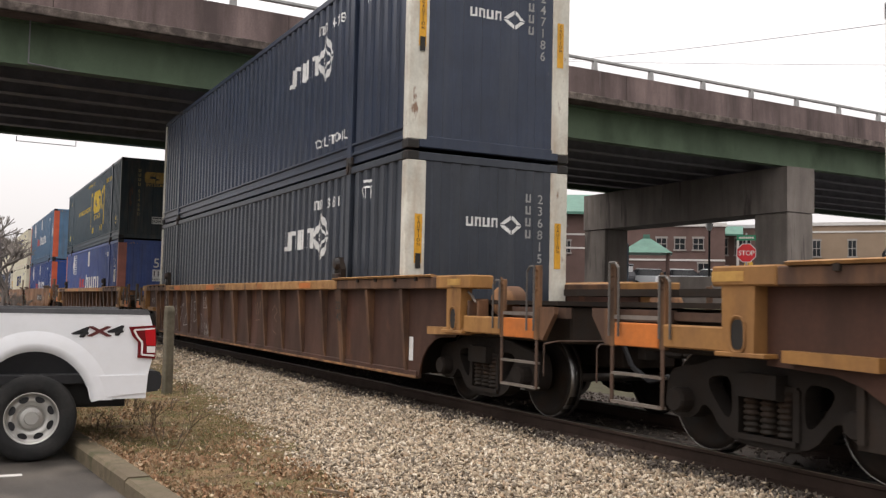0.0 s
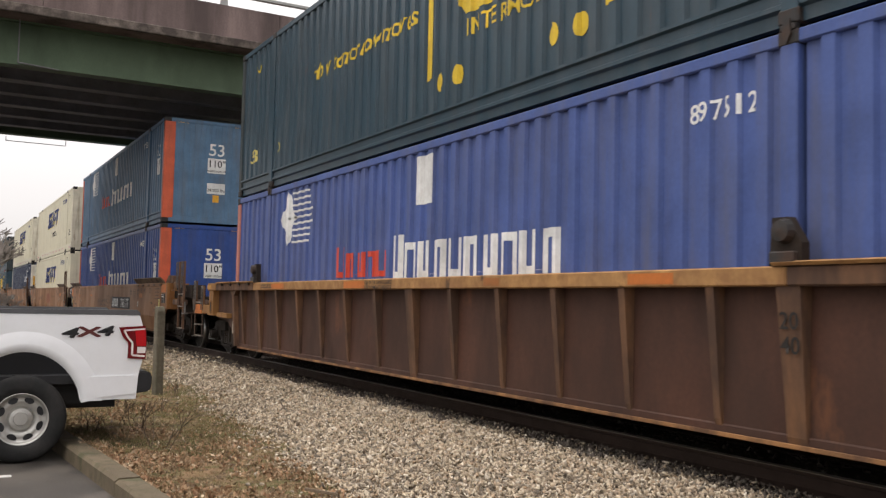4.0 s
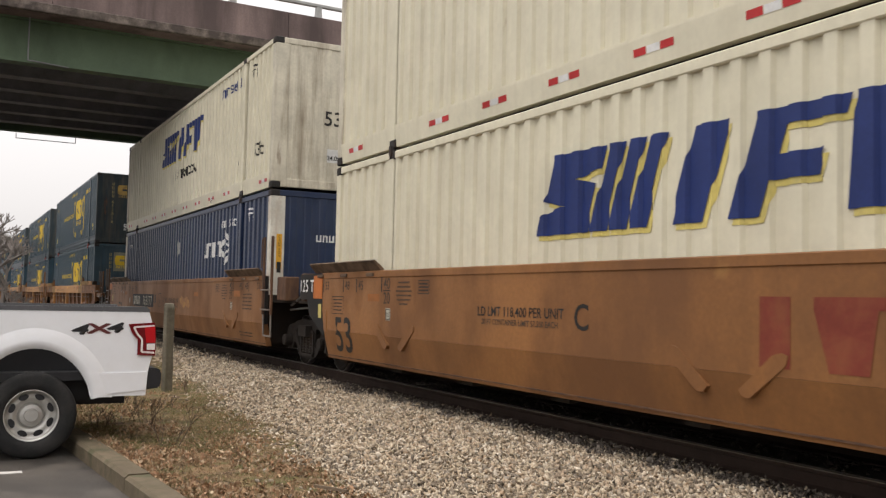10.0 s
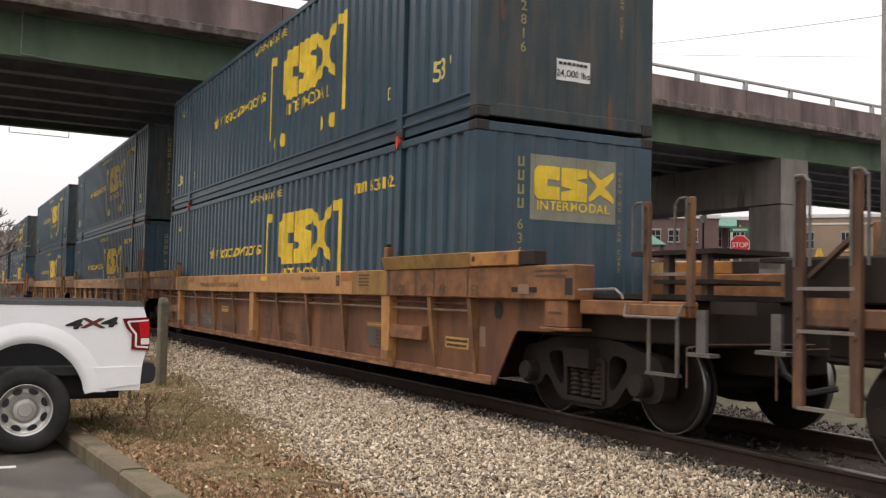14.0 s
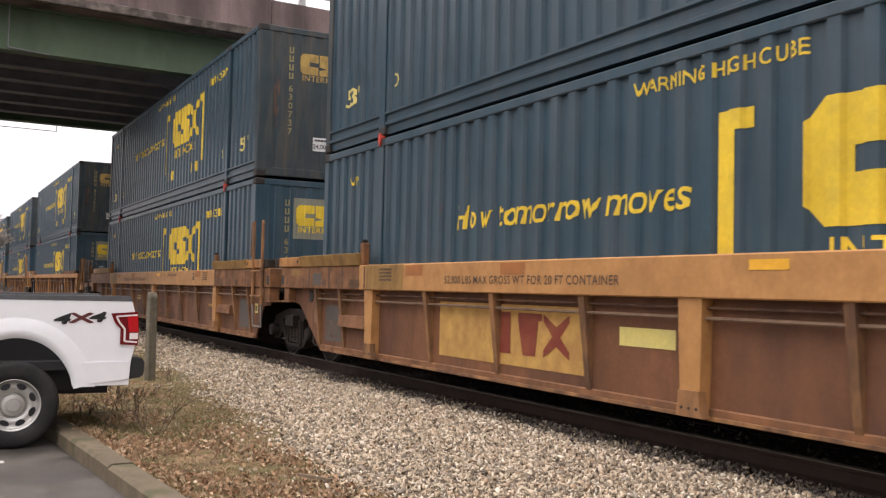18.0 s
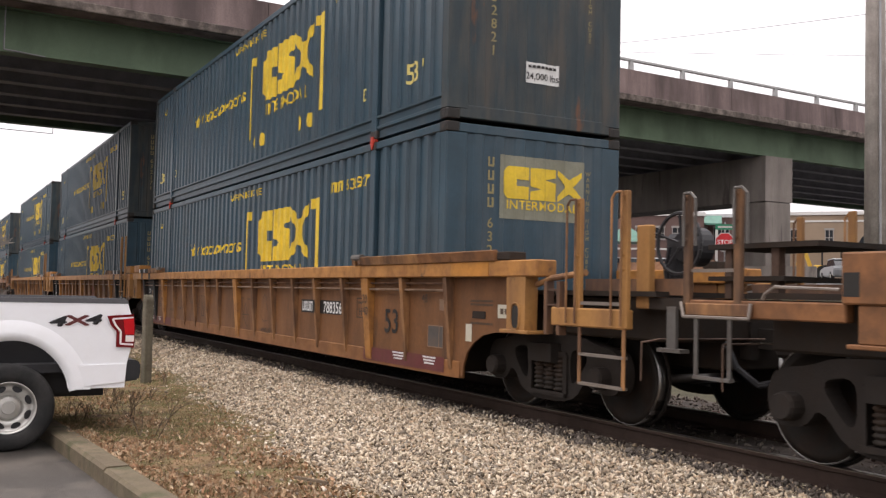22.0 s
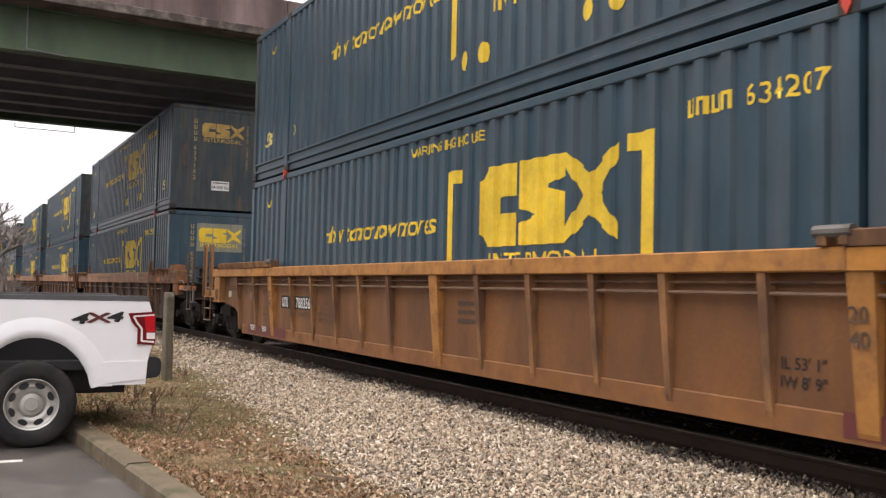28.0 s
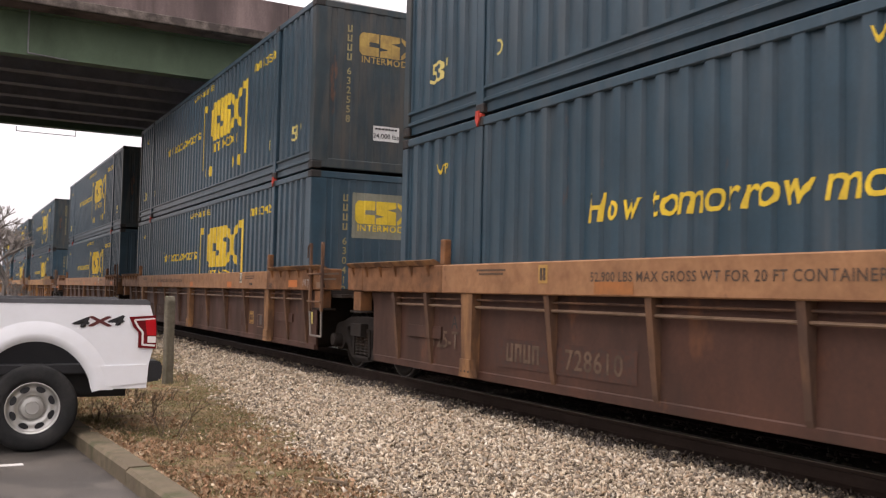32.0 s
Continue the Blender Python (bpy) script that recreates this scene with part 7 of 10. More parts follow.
LOADS = [
    # leading unit's load: never in view, added to block sky and cast shade
    (("charcoal corrugated container with white corner posts", UMAX_DARK, umax_marks("241906")),) * 2,
    (("charcoal corrugated container with white corner posts", UMAX_DARK, umax_marks("236815")),
     ("navy black corrugated container with rust-chipped white posts", UMAX, umax_marks("247186"))),
    (("faded violet-blue container with salmon corner posts", PACER_PINK, stacktrain_marks("897512", False)),
     (TEAL_LABEL, TEAL_OLD, teal_marks("624660", True))),
    (("bright cobalt blue container with red-orange corner posts", PACER, stacktrain_marks("240187", False)),
     ("faded light blue container with red-orange corner posts", PACER_SKY, stacktrain_marks("897759", True))),
    (("dusty white container with navy slanted logo blocks", SWIFT, swift_marks("949485", False)),
     ("dusty white container with navy logo blocks and sooty end", SWIFT_OLD, swift_marks("946805", True))),
    (("navy blue container with white diamond logo and white posts", UMAX_BLUE, umax_marks("254201", True)),
     ("dusty white container with rust-streaked end", SWIFT_OLD, swift_marks("946312", True))),
    teal_pair("636102", "632816"), teal_pair("633489", "632773"), teal_pair("634191", "630737"),
    teal_pair("632927", "632821"), teal_pair("631079", "632171"), teal_pair("634207", "633142"),
    teal_pair("631638", "633162"), teal_pair("630412", "632558"), teal_pair("634873", "631905"),
    teal_pair("630266", "633917"), teal_pair("632045", "631377"), teal_pair("633708", "630981"),
]


CHALK = {"A": [[(0, 0), (0.5, 1), (0.9, 0)], [(0.35, 0.35), (0.55, 0.8), (0.7, 0.35), (0.35, 0.35)]], "S": [[(0.1, 0), (0.1, 0.3), (0.5, 0.15)], [(0.5, 0.15), (0.2, 0.85), (0.2, 1)], [(0.2, 0.85), (0.6, 0.7)]],
         "D": [[(0, 0), (0, 1), (1, 0.5), (0, 0)]], "Z": [[(0.05, 1), (0.05, 0.55), (0.5, 0.7), (0, 0.05)], [(0.9, 0.45), (0.5, 0.05), (1, 0.08)]], "I": [[(0, 1), (1, 0)]],
         "E": [[(1, 0.95), (0, 0.9), (0.1, 0.55), (0.8, 0.6)], [(0.1, 0.55), (0.1, 0.05), (1, 0.2)], [(0.8, 0.6), (1, 0.95)]], "W": [[(0, 1), (0.2, 0), (0.5, 0.7), (0.75, 0), (1, 0.95)], [(0, 1), (0.3, 1)], [(0.7, 0.95), (1.1, 0.95)], [(0.1, 0), (1, 0)]],
         "C": [[(1, 0.9), (0.3, 1), (0, 0.4), (0.4, 0), (1, 0.1)]], "L": [[(0, 1), (0.05, 0), (1, 0.05)]], "N": [[(0, 0), (0.1, 1), (0.9, 0), (1, 1)]]}


def chalk(glyph, w, h):
    return lambda: stroke_mesh([[(x * w, z * h) for x, z in line] for line in CHALK[glyph]], 0.016)


def shape_mesh_of(pts):
    return lambda: shape_mesh([pts])


def stroke_lines(lines):
    return lambda: stroke_mesh(lines, 0.014)


def car_marks(i):
    """Stencils, plates and chalk on one unit: name, shape, ink, place along the side, height, how far behind the side's face."""
    kind = CARS[i]
    front, rear = "coupler" if i < 3 or i % 3 == 0 else "joint", "coupler" if i < 3 or i % 3 == 2 else "joint"
    k, w, f = "black_ink", "white_ink", "old_ink"
    rows = []
    if kind == "single_brown":
        rows = [("reporting_patch", quad(0.56, 0.09), "orange_patch", -3.3, 1.442, 0.0), ("reporting_patch", quad(0.32, 0.08), "orange_faint", -5.8, 1.442, 0.0),
                ("white_plate", quad(0.12, 0.30), "sticker", 0.42, 0.62, 0.10),
                ("paper_notice", quad(0.20, 0.30), "pale_patch", -15.88, 0.67, 0.10), ("brown_plaque", quad(0.14, 0.14), "rib_brown", -15.62, 0.98, 0.10), ("plaque_bars", bars(0.10, 0.05, 3), f, -15.62, 0.98, 0.097),
                ("side_number", words("20", 0.12), k, -1.9, 1.14, 0.034), ("side_number", words("40", 0.12), k, -1.9, 0.97, 0.050),
                ("side_number", words("20", 0.11), f, -14.11, 1.08, 0.040), ("side_number", words("40", 0.11), f, -14.11, 0.92, 0.052),
                ("orange_patch", quad(0.74, 0.10), "orange_patch", -9.50, 1.442, 0.0), ("orange_patch", quad(0.66, 0.09), "orange_patch", -12.83, 1.442, 0.0), ("stencil_note", bars(0.62, 0.02, 11), f, -13.45, 1.465, 0.0), ("stencil_note", bars(0.62, 0.02, 12), f, -13.45, 1.425, 0.0),
                ("rule_note", words("NON-INTERCHANGEABLE", 0.05, space=1.1), k, -8.72, 1.467, 0.0), ("rule_note", words("SEE EQUIPMENT REGISTER", 0.05, space=1.1), k, -8.72, 1.40, 0.0)]
        if i == 1:
            for glyph, x, z, gw, gh in (("A", -15.05, 0.36, 0.55, 0.96), ("S", -13.88, 0.46, 0.22, 0.82), ("D", -13.52, 0.74, 0.12, 0.27), ("Z", -13.05, 0.48, 0.90, 0.84), ("I", -11.80, 0.38, 0.05, 0.95),
                                        ("E", -11.52, 0.60, 0.38, 0.56), ("W", -10.65, 0.98, 0.44, 0.34), ("C", -10.47, 0.52, 0.12, 0.11), ("A", -10.31, 0.49, 0.14, 0.13), ("L", -10.13, 0.48, 0.14, 0.12), ("N", -10.45, 0.36, 0.11, 0.12), ("E", -10.22, 0.32, 0.15, 0.15)):
                rows.append(("chalk_mark", chalk(glyph, gw, gh), "chalk", x, z, 0.096))
            rows.append(("chalk_mark", stroke_lines([[(0, 0.01), (0.17, 0.0), (0.16, -0.05), (0.18, -0.20), (0.21, -0.42)]]), "chalk", -10.86, 0.82, 0.096))
            rows.append(("chalk_mark", stroke_lines([[(0, 0), (0.09, 0.04)]]), "chalk", -13.40, 0.36, 0.096))
            rows.append(("chalk_mark", stroke_lines([[(0, 0.3), (0.06, 0.1), (0.12, 0.34), (0.2, 0.12), (0.3, 0.36), (0.32, 0.05)], [(0.02, 0.0), (0.3, 0.02)]]), "faint_tan", -6.45, 0.80, 0.096))
            rows.append(("chalk_mark", stroke_lines([[(0, 0.2), (0.15, 0.3), (0.3, 0.18), (0.12, 0.1), (0.28, 0.0)], [(0.05, -0.16), (0.25, -0.2)]]), "faint_tan", -5.40, 0.80, 0.096))
            rows.append(("chalk_mark", stroke_lines([[(0, 0), (0.03, 0.14), (0.07, 0.04), (0.11, 0.16)], [(0.15, 0.0), (0.18, 0.16), (0.24, 0.14), (0.2, 0.06)], [(0.30, 0.16), (0.36, 0.10), (0.34, 0.0)]]), "chalk", -16.72, 1.02, 0.096))
    if kind == "smooth_tan":
        px = -11.45 if i == 5 else -4.62
        rows = [("data_panel", quad(3.30, 0.36), "black_panel", px, 1.02, -0.001),
                ("number", words("765177", 0.26, space=1.24), "pale_patch" if i == 5 else w, px + 0.74, 1.02, -0.004),
                ("owner_mark", notched(1.0, 0.25, 4), "pale_patch" if i == 5 else w, px - 0.95, 1.02, -0.004),
                ("side_number", words("53", 0.50), k, -15.20 if i != 5 else -15.45, 0.68, -0.001),
                ("unit_letter", words("ACB"[i - 3], 0.24), k, {3: -6.5, 4: -9.36, 5: -9.6}[i], 1.08, 0.0),
                ("load_limit", words("LD LMT 118,400 PER UNIT", 0.12), f, -8.2 if i != 5 else -7.6, 1.06, 0.0),
                ("limit_note", words("20 FT CONTAINER LIMIT 57,500 EACH", 0.075), f, -8.2 if i != 5 else -7.6, 0.92, 0.0),
                ("plate_frame", frame_rect(0.34, 0.36, 0.015), f, -7.0 if i != 5 else -9.0, 1.05, 0.0), ("plate_letter", words("H", 0.13), f, -7.0 if i != 5 else -9.0, 1.00, 0.0)]
        # load positions with their ticks, at both ends
        for txt, u in (("45", 1.60), ("48", 1.10), ("53", 0.29)):
            rows += [("size_mark", words(txt, 0.125), f, -CL + u, 1.39, 0.0), ("mark_tick", quad(0.028, 0.19), k, -CL + u - 0.155, 1.385, 0.0)]
        for txt, u in (("45", -1.06), ("48", -0.66), ("53", 0.13)) if i != 3 else (("45", -1.30), ("48", -0.83), ("53", -0.04)):
            rows += [("size_mark", words(txt, 0.125), f, u - 0.02, 1.40, 0.0), ("mark_tick", quad(0.028, 0.19), f if i == 3 else k, u + 0.13, 1.395, 0.0)]
        for x, d in ((-13.67, -1), (-1.80, 1)):
            rows += [("size_mark", words("40", 0.15), f, x, 1.41, 0.0), ("size_mark", words("20", 0.15), f, x, 1.22, 0.0), ("mark_rule", quad(0.24, 0.014), k, x, 1.315, 0.0), ("mark_tick", quad(0.03, 0.21), k, x + d * 0.17, 1.40, 0.0),
                     ("speed_disc", quad(0.15, 0.16), "pale_patch", x + 0.05, 1.005, 0.0), ("speed_mark", words("110", 0.06), k, x + 0.05, 1.005, -0.003), ("speed_ring", frame_rect(0.13, 0.14, 0.012), k, x + 0.05, 1.005, -0.003)]
            rows += [("notice", bars(bw, 0.022, 12), f, x - d * 0.52, 1.42 - q * 0.055, 0.0) for q, bw in enumerate((0.34, 0.38, 0.46, 0.44, 0.40, 0.24))]
            rows += [("notice_frame", frame_rect(0.30, 0.17, 0.010), k, x - d * 1.08, 1.36, 0.0)] + [("notice", bars(0.24, 0.02, 8), k, x - d * 1.08, 1.40 - q * 0.04, 0.0) for q in range(3)]
        rows += [("orange_patch", quad(0.40, 0.10), "orange_faint", -14.10 if i != 5 else -14.35, 1.22, 0.0), ("orange_patch", quad(0.46, 0.12), "orange_patch" if i == 4 else "orange_faint", -1.34, 1.25, 0.0)]
        if rear == "joint":
            rows += [("notice_frame", frame_rect(0.46, 0.26, 0.010), k, -15.42, 1.10, 0.0)] + [("notice", bars(0.36 - 0.04 * (q % 2), 0.018, 11), k, -15.42, 1.18 - q * 0.05, 0.0) for q in range(4)]
            rows += [("capacity", words("125 T", 0.19, space=1.05), w, -16.78, 1.39, -0.004), ("yellow_tag", quad(0.13, 0.21), "pale_yellow_ink", -16.16, 1.0, -0.004)]
        else:
            rows += [("notice", bars(bw, 0.022, 16), f, -16.72, 1.44 - q * 0.085, 0.0) for q, bw in enumerate((0.62, 0.50, 0.36, 0.62))]
            rows += [("yellow_tag", quad(0.14, 0.20), "pale_yellow_ink", -17.05, 1.05, 0.0), ("tag_line", bars(0.08, 0.012, 3), k, -17.05, 1.09, -0.003)]
            rows += [("chalk_mark", stroke_lines([[(0, 0), (0.1, 0.05), (0.2, -0.02)], [(0.28, 0.0), (0.36, 0.03)], [(0.46, 0.02), (0.56, -0.02), (0.74, -0.05)]]), "chalk", -15.5, 1.27, -0.002)]
        if front == "coupler":
            rows += [("notice", bars(bw, 0.022, 14), f, 0.86, 1.43 - q * 0.085, 0.0) for q, bw in enumerate((0.60, 0.52, 0.40, 0.60))]
            rows += [("yellow_tag", quad(0.16, 0.21), "pale_yellow_ink", 1.15, 1.06, 0.0), ("tag_line", bars(0.10, 0.012, 3), k, 1.15, 1.10, -0.003), ("note", words("Z01-1", 0.07), f, 0.70, 1.0, 0.0),
                     ("note", words("EMPTY LOAD", 0.055), f, 0.72, 0.87, 0.0), ("lock_plate", quad(0.22, 0.06), "dark_steel", 0.15, 1.05, 0.0), ("lock_tag", quad(0.14, 0.045), "faint_tan", 0.15, 1.05, -0.004)]
        else:
            rows += [("notice", bars(bw, 0.026, 17), f, -0.62, 1.24 - q * 0.07, 0.0) for q, bw in enumerate((0.62, 0.66, 0.60, 0.64, 0.64))]
            rows += [("notice", bars(0.9, 0.026, 17), f, -0.8, 0.50, 0.0), ("notice", bars(0.84, 0.026, 16), f, -0.8, 0.44, 0.0)]
        if i == 3:
            rows += [("chalk_code", words("GWG33A", 0.11, space=1.05), k, -10.68, 1.465, -0.014), ("orange_patch", quad(0.47, 0.06), "orange_patch", -10.88, 1.235, 0.0)]
        if i == 5:
            rows += [("paint_smear", shape_mesh_of([(-0.62, 0.06), (-0.40, 0.15), (-0.12, 0.08), (0.18, 0.13), (0.40, 0.04), (0.55, -0.06), (0.38, -0.15), (0.05, -0.08), (-0.18, -0.16), (-0.45, -0.07)]), "tan_smear", -5.90, 1.03, -0.001),
                     ("orange_patch", quad(0.40, 0.09), "orange_faint", -4.80, 1.22, 0.0)]
        if i == 4:
            rows = [r for r in rows if r[0] not in ("data_panel", "number", "owner_mark", "load_limit", "limit_note", "plate_frame", "plate_letter")]
            rows += [("load_limit", words("LD LMT 118,400 PER UNIT", 0.10), k, -10.45, 1.10, 0.0), ("limit_note", words("20 FT CONTAINER LIMIT 57,500 EACH", 0.06), f, -10.45, 0.99, 0.0), ("logo", block_logo(1.90, 0.50, kinds=(5, 3, 2)), "maroon_ink", -6.45, 1.03, 0.0), ("scrape", stroke_lines([[(0, 0), (0.5, 0.01), (0.9, -0.01), (1.45, 0.0)]]), f, -5.2, 1.15, 0.0)]
    if kind == "rusty_ochre":
        if rear == "coupler":
            sizes = [("53", -16.43), ("48", -15.66), ("45", -15.14), ("40/20", -14.47)]
            ticks = [-16.26, -15.50, -15.0, -14.16]
        else:
            sizes = [("53", -16.31), ("48", -15.52), ("45", -15.0), ("40/20", -14.40)]
            ticks = [-16.13, -15.32, -14.82, -14.06]
        sizes += [("40/20", -1.50), ("45", -0.82), ("48", -0.34), ("53", 0.42)]
        ticks += [-1.80, -1.02, -0.54, 0.26]
        rows = [("size_mark", words(txt, 0.115), f, x, 1.265, 0.0) for txt, x in sizes]
        rows += [("mark_tick", quad(0.040, 0.30), f, x, 1.345, 0.0) for x in ticks]
        rows += [("yellow_stencil", quad(1.10, 0.315), "slab_yellow", x, 1.35, 0.001) for x in ((-2.48, -13.45) if i != 8 else (-13.45,))]
        rows += [("orange_patch", quad(0.45, 0.12), "orange_faint", x, 1.43, 0.0) for x in (-3.23, -12.6, -10.43)]
        rows += [("stencil_note", bars(0.38 - 0.03 * (q % 2), 0.022, 11), f, x, 1.45 - q * 0.045, -0.003) for x in (-2.62, -13.40) for q in range(4)]
        rows += [("weight_note", words("52,900 LBS MAX GROSS WT FOR 20 FT CONTAINER", 0.085, space=1.1), f, -10.3, 1.32, 0.0),
                 ("note", words("SPECIAL BRAKE BEAMS", 0.06), f, -4.75 if i != 8 else -5.6, 1.42, 0.0),
                 ("storage_note", words("ISC STORAGE", 0.05), f, -1.39, 0.73, 0.036),
                 ("storage_tag", frame_rect(0.56, 0.055, 0.006), "yellow_worn", -2.52, 0.785, 0.10), ("storage_note", bars(0.50, 0.028, 15), "yellow_worn", -2.52, 0.785, 0.097),
                 ("speed_disc", quad(0.15, 0.16), "faint_tan", -3.58, 1.38, 0.0), ("speed_ring", frame_rect(0.13, 0.14, 0.013), k, -3.58, 1.38, -0.003), ("speed_mark", words("110", 0.06), k, -3.58, 1.36, -0.003),
                 ("yellow_patch", quad(0.36, 0.075), "amber", -7.15, 1.43, 0.0)]
        rows += [("faded_note", bars(0.46 - 0.05 * (q % 3), 0.028, 10), f, -2.50, 0.70 - q * 0.055, 0.10) for q in range(5)]
        if front == "coupler":
            rows += [("yellow_tag", quad(0.56, 0.13), "yellow_worn", -0.20, 0.66, 0.098), ("tag_line", bars(0.5, 0.03, 12), k, -0.20, 0.685, 0.095), ("tag_line", bars(0.46, 0.03, 11), k, -0.20, 0.63, 0.095),
                     ("dark_patch", quad(0.32, 0.24), "grey_panel", -2.62, 0.63, 0.098), ("lock_plate", quad(0.46, 0.05), "dark_steel", 1.40, 1.275, -0.001), ("lock_tag", quad(0.20, 0.10), "faint_tan", 1.40, 1.28, -0.004),
                     ("stencil_note", bars(0.55, 0.022, 14), f, 1.86, 1.46, 0.0), ("stencil_note", bars(0.50, 0.022, 12), f, 1.86, 1.41, 0.0), ("stencil_note", bars(0.20, 0.022, 5), f, 1.92, 1.06, 0.018), ("primer_patch", quad(0.13, 0.22), "faint_tan", 0.38, 0.76, 0.098)]
        else:
            rows += [("grey_panel", quad(0.62, 0.52), "grey_panel", -0.20, 0.69, 0.10), ("sticker", quad(0.16, 0.17), "pale_yellow_ink", 0.52, 0.80, 0.10), ("sticker_bars", bars(0.11, 0.10, 3), k, 0.52, 0.80, 0.097)]
        if rear == "coupler":
            rows += [("yellow_tag", quad(0.50, 0.13), "yellow_worn", -15.48, 0.64, 0.098), ("tag_line", bars(0.45, 0.03, 11), k, -15.48, 0.665, 0.095), ("tag_line", bars(0.45, 0.03, 12), k, -15.48, 0.615, 0.095),
                     ("label_plate", quad(0.13, 0.22), "grey_panel", -13.97, 0.95, 0.016)]
        else:
            rows += [("capacity_panel", quad(0.72, 0.52), "grey_panel", -15.40, 0.68, 0.10), ("capacity", words("125T", 0.25), "flap", -15.40, 0.60, 0.096), ("yellow_patch", quad(0.42, 0.11), "slab_yellow", -16.70, 1.43, 0.0),
                     ("primer_patch", quad(0.16, 0.20), "faint_tan", -16.14, 0.76, 0.098), ("primer_patch", quad(0.34, 0.18), "grey_panel", -15.80, 1.32, 0.0)]
        if i == 7:
            rows += [("yellow_panel", quad(2.85, 0.62), "yellow_worn", -10.75, 0.76, 0.099), ("logo", block_logo(1.35, 0.42, kinds=(5, 3, 2)), "maroon_ink", -10.3, 0.78, 0.094),
                     ("yellow_bar", quad(0.7, 0.16), "pale_yellow_ink", -8.57, 0.84, 0.098)]
        else:
            rows += [("number_patch", quad(1.30, 0.30), "grey_panel", -11.49, 0.56, 0.098), ("number_patch", quad(1.14, 0.30), "grey_panel", -12.80, 0.56, 0.098),
                     ("number", words(["729407", "728610", "729407"][i % 3], 0.20, space=1.1), "faint_tan", -11.49, 0.56, 0.095), ("owner_mark", notched(0.75, 0.19, 4), "faint_tan", -12.74, 0.56, 0.095),
                     ("yellow_tag", quad(0.5, 0.12), "yellow_worn", -10.17, 0.82, 0.098), ("tag_bars", bars(0.42, 0.025, 9), k, -10.17, 0.84, 0.095),
                     ("load_limit", words("LD LMT 118,400", 0.08), f, -9.95, 0.46, 0.086), ("side_number", words("53", 0.33), f, -7.21, 0.61, 0.098),
                     ("chalk_code", words("GWG33A", 0.11, space=1.05), f, -6.04, 0.46, 0.098), ("chalk_code", words("LD LMT", 0.06), f, -6.10, 0.65, 0.098), ("seal_ring", frame_rect(0.20, 0.26, 0.016), f, -5.42, 0.60, 0.098), ("seal_bars", bars(0.10, 0.05, 3), f, -5.42, 0.60, 0.098)]
    if kind == "amber":
        rows = [("side_number", words("53", 0.30), k, -1.14 if front == "joint" else -1.20, 0.83, 0.094), ("mark_45", words("45", 0.10), f, -0.92, 1.14, 0.094),
                ("mark_20", words("20", 0.11), f, -1.84, 1.10, 0.038), ("mark_40", words("40", 0.11), f, -1.84, 0.94, 0.052),
                ("maroon_foot", quad(2.24, 0.17), "maroon_panel", -0.90, 0.375, 0.086)]
        rows += [("note", bars(0.32 - 0.04 * q, 0.02, 9), w, x, 0.44 - q * 0.035, 0.083) for x in (-0.96, -0.14) for q in range(3)]
        if front == "joint":
            rows += [("black_panel", quad(0.96, 1.06), "black_panel", -0.18, 0.90, 0.098),
                     ("mark_48", words("48", 0.13), w, -0.36, 1.15, 0.095), ("mark_53", words("5", 0.13), w, 0.22, 1.14, 0.095), ("seal", quad(0.15, 0.17), "pale_patch", -0.03, 1.07, 0.095), ("seal_ring", frame_rect(0.09, 0.10, 0.02), "old_ink", -0.03, 1.07, 0.092),
                     ("rule_note", words("SPECIAL BRAKE BEAMS", 0.042, space=1.05), w, -0.08, 0.77, 0.095), ("rule_note", words("SEE BADGE PLATE", 0.042, space=1.05), w, -0.08, 0.70, 0.095), ("rule_note", words("2 INCH TREAD COMP. SHO", 0.042, space=1.05), w, -0.08, 0.63, 0.095),
                     ("notice", bars(0.20, 0.022, 6), w, 0.12, 0.53, 0.095), ("pale_tag", quad(0.12, 0.20), "pale_patch", 0.66, 0.80, 0.098)]
            rows += [("notice", bars(bw, 0.02, 9), w, -0.10, 0.93 - q * 0.04, 0.095) for q, bw in enumerate((0.30, 0.36, 0.32))]
            rows += [("notice", bars(0.34, 0.018, 9), f, 0.95, 1.20 - q * 0.04, 0.098) for q in range(3)]
        else:
            rows += [("mark_48", words("48", 0.10), f, -0.30, 1.13, 0.094), ("data_sheet", quad(0.36, 0.24), "grey_panel", -0.02, 0.69, 0.098), ("sheet_frame", frame_rect(0.38, 0.26, 0.012), "faint_tan", -0.02, 0.69, 0.095), ("sheet_line", quad(0.012, 0.24), "faint_tan", 0.07, 0.69, 0.095),
                     ("pale_tag", quad(0.13, 0.19), "pale_patch", 0.74, 0.77, 0.098), ("white_tag", quad(0.34, 0.14), "pale_patch", 1.50, 1.02, 0.098), ("tag_line", bars(0.24, 0.06, 3), f, 1.50, 1.02, 0.095),
                     ("dark_plate", quad(0.28, 0.08), "dark_steel", 0.95, 0.97, 0.098), ("seal", quad(0.12, 0.13), "faint_tan", 0.12, 1.06, 0.098)]
            rows += [("notice", bars(0.46, 0.022, 12), f, 1.0, z, 0.098) for z in (1.08, 1.12, 0.88)]
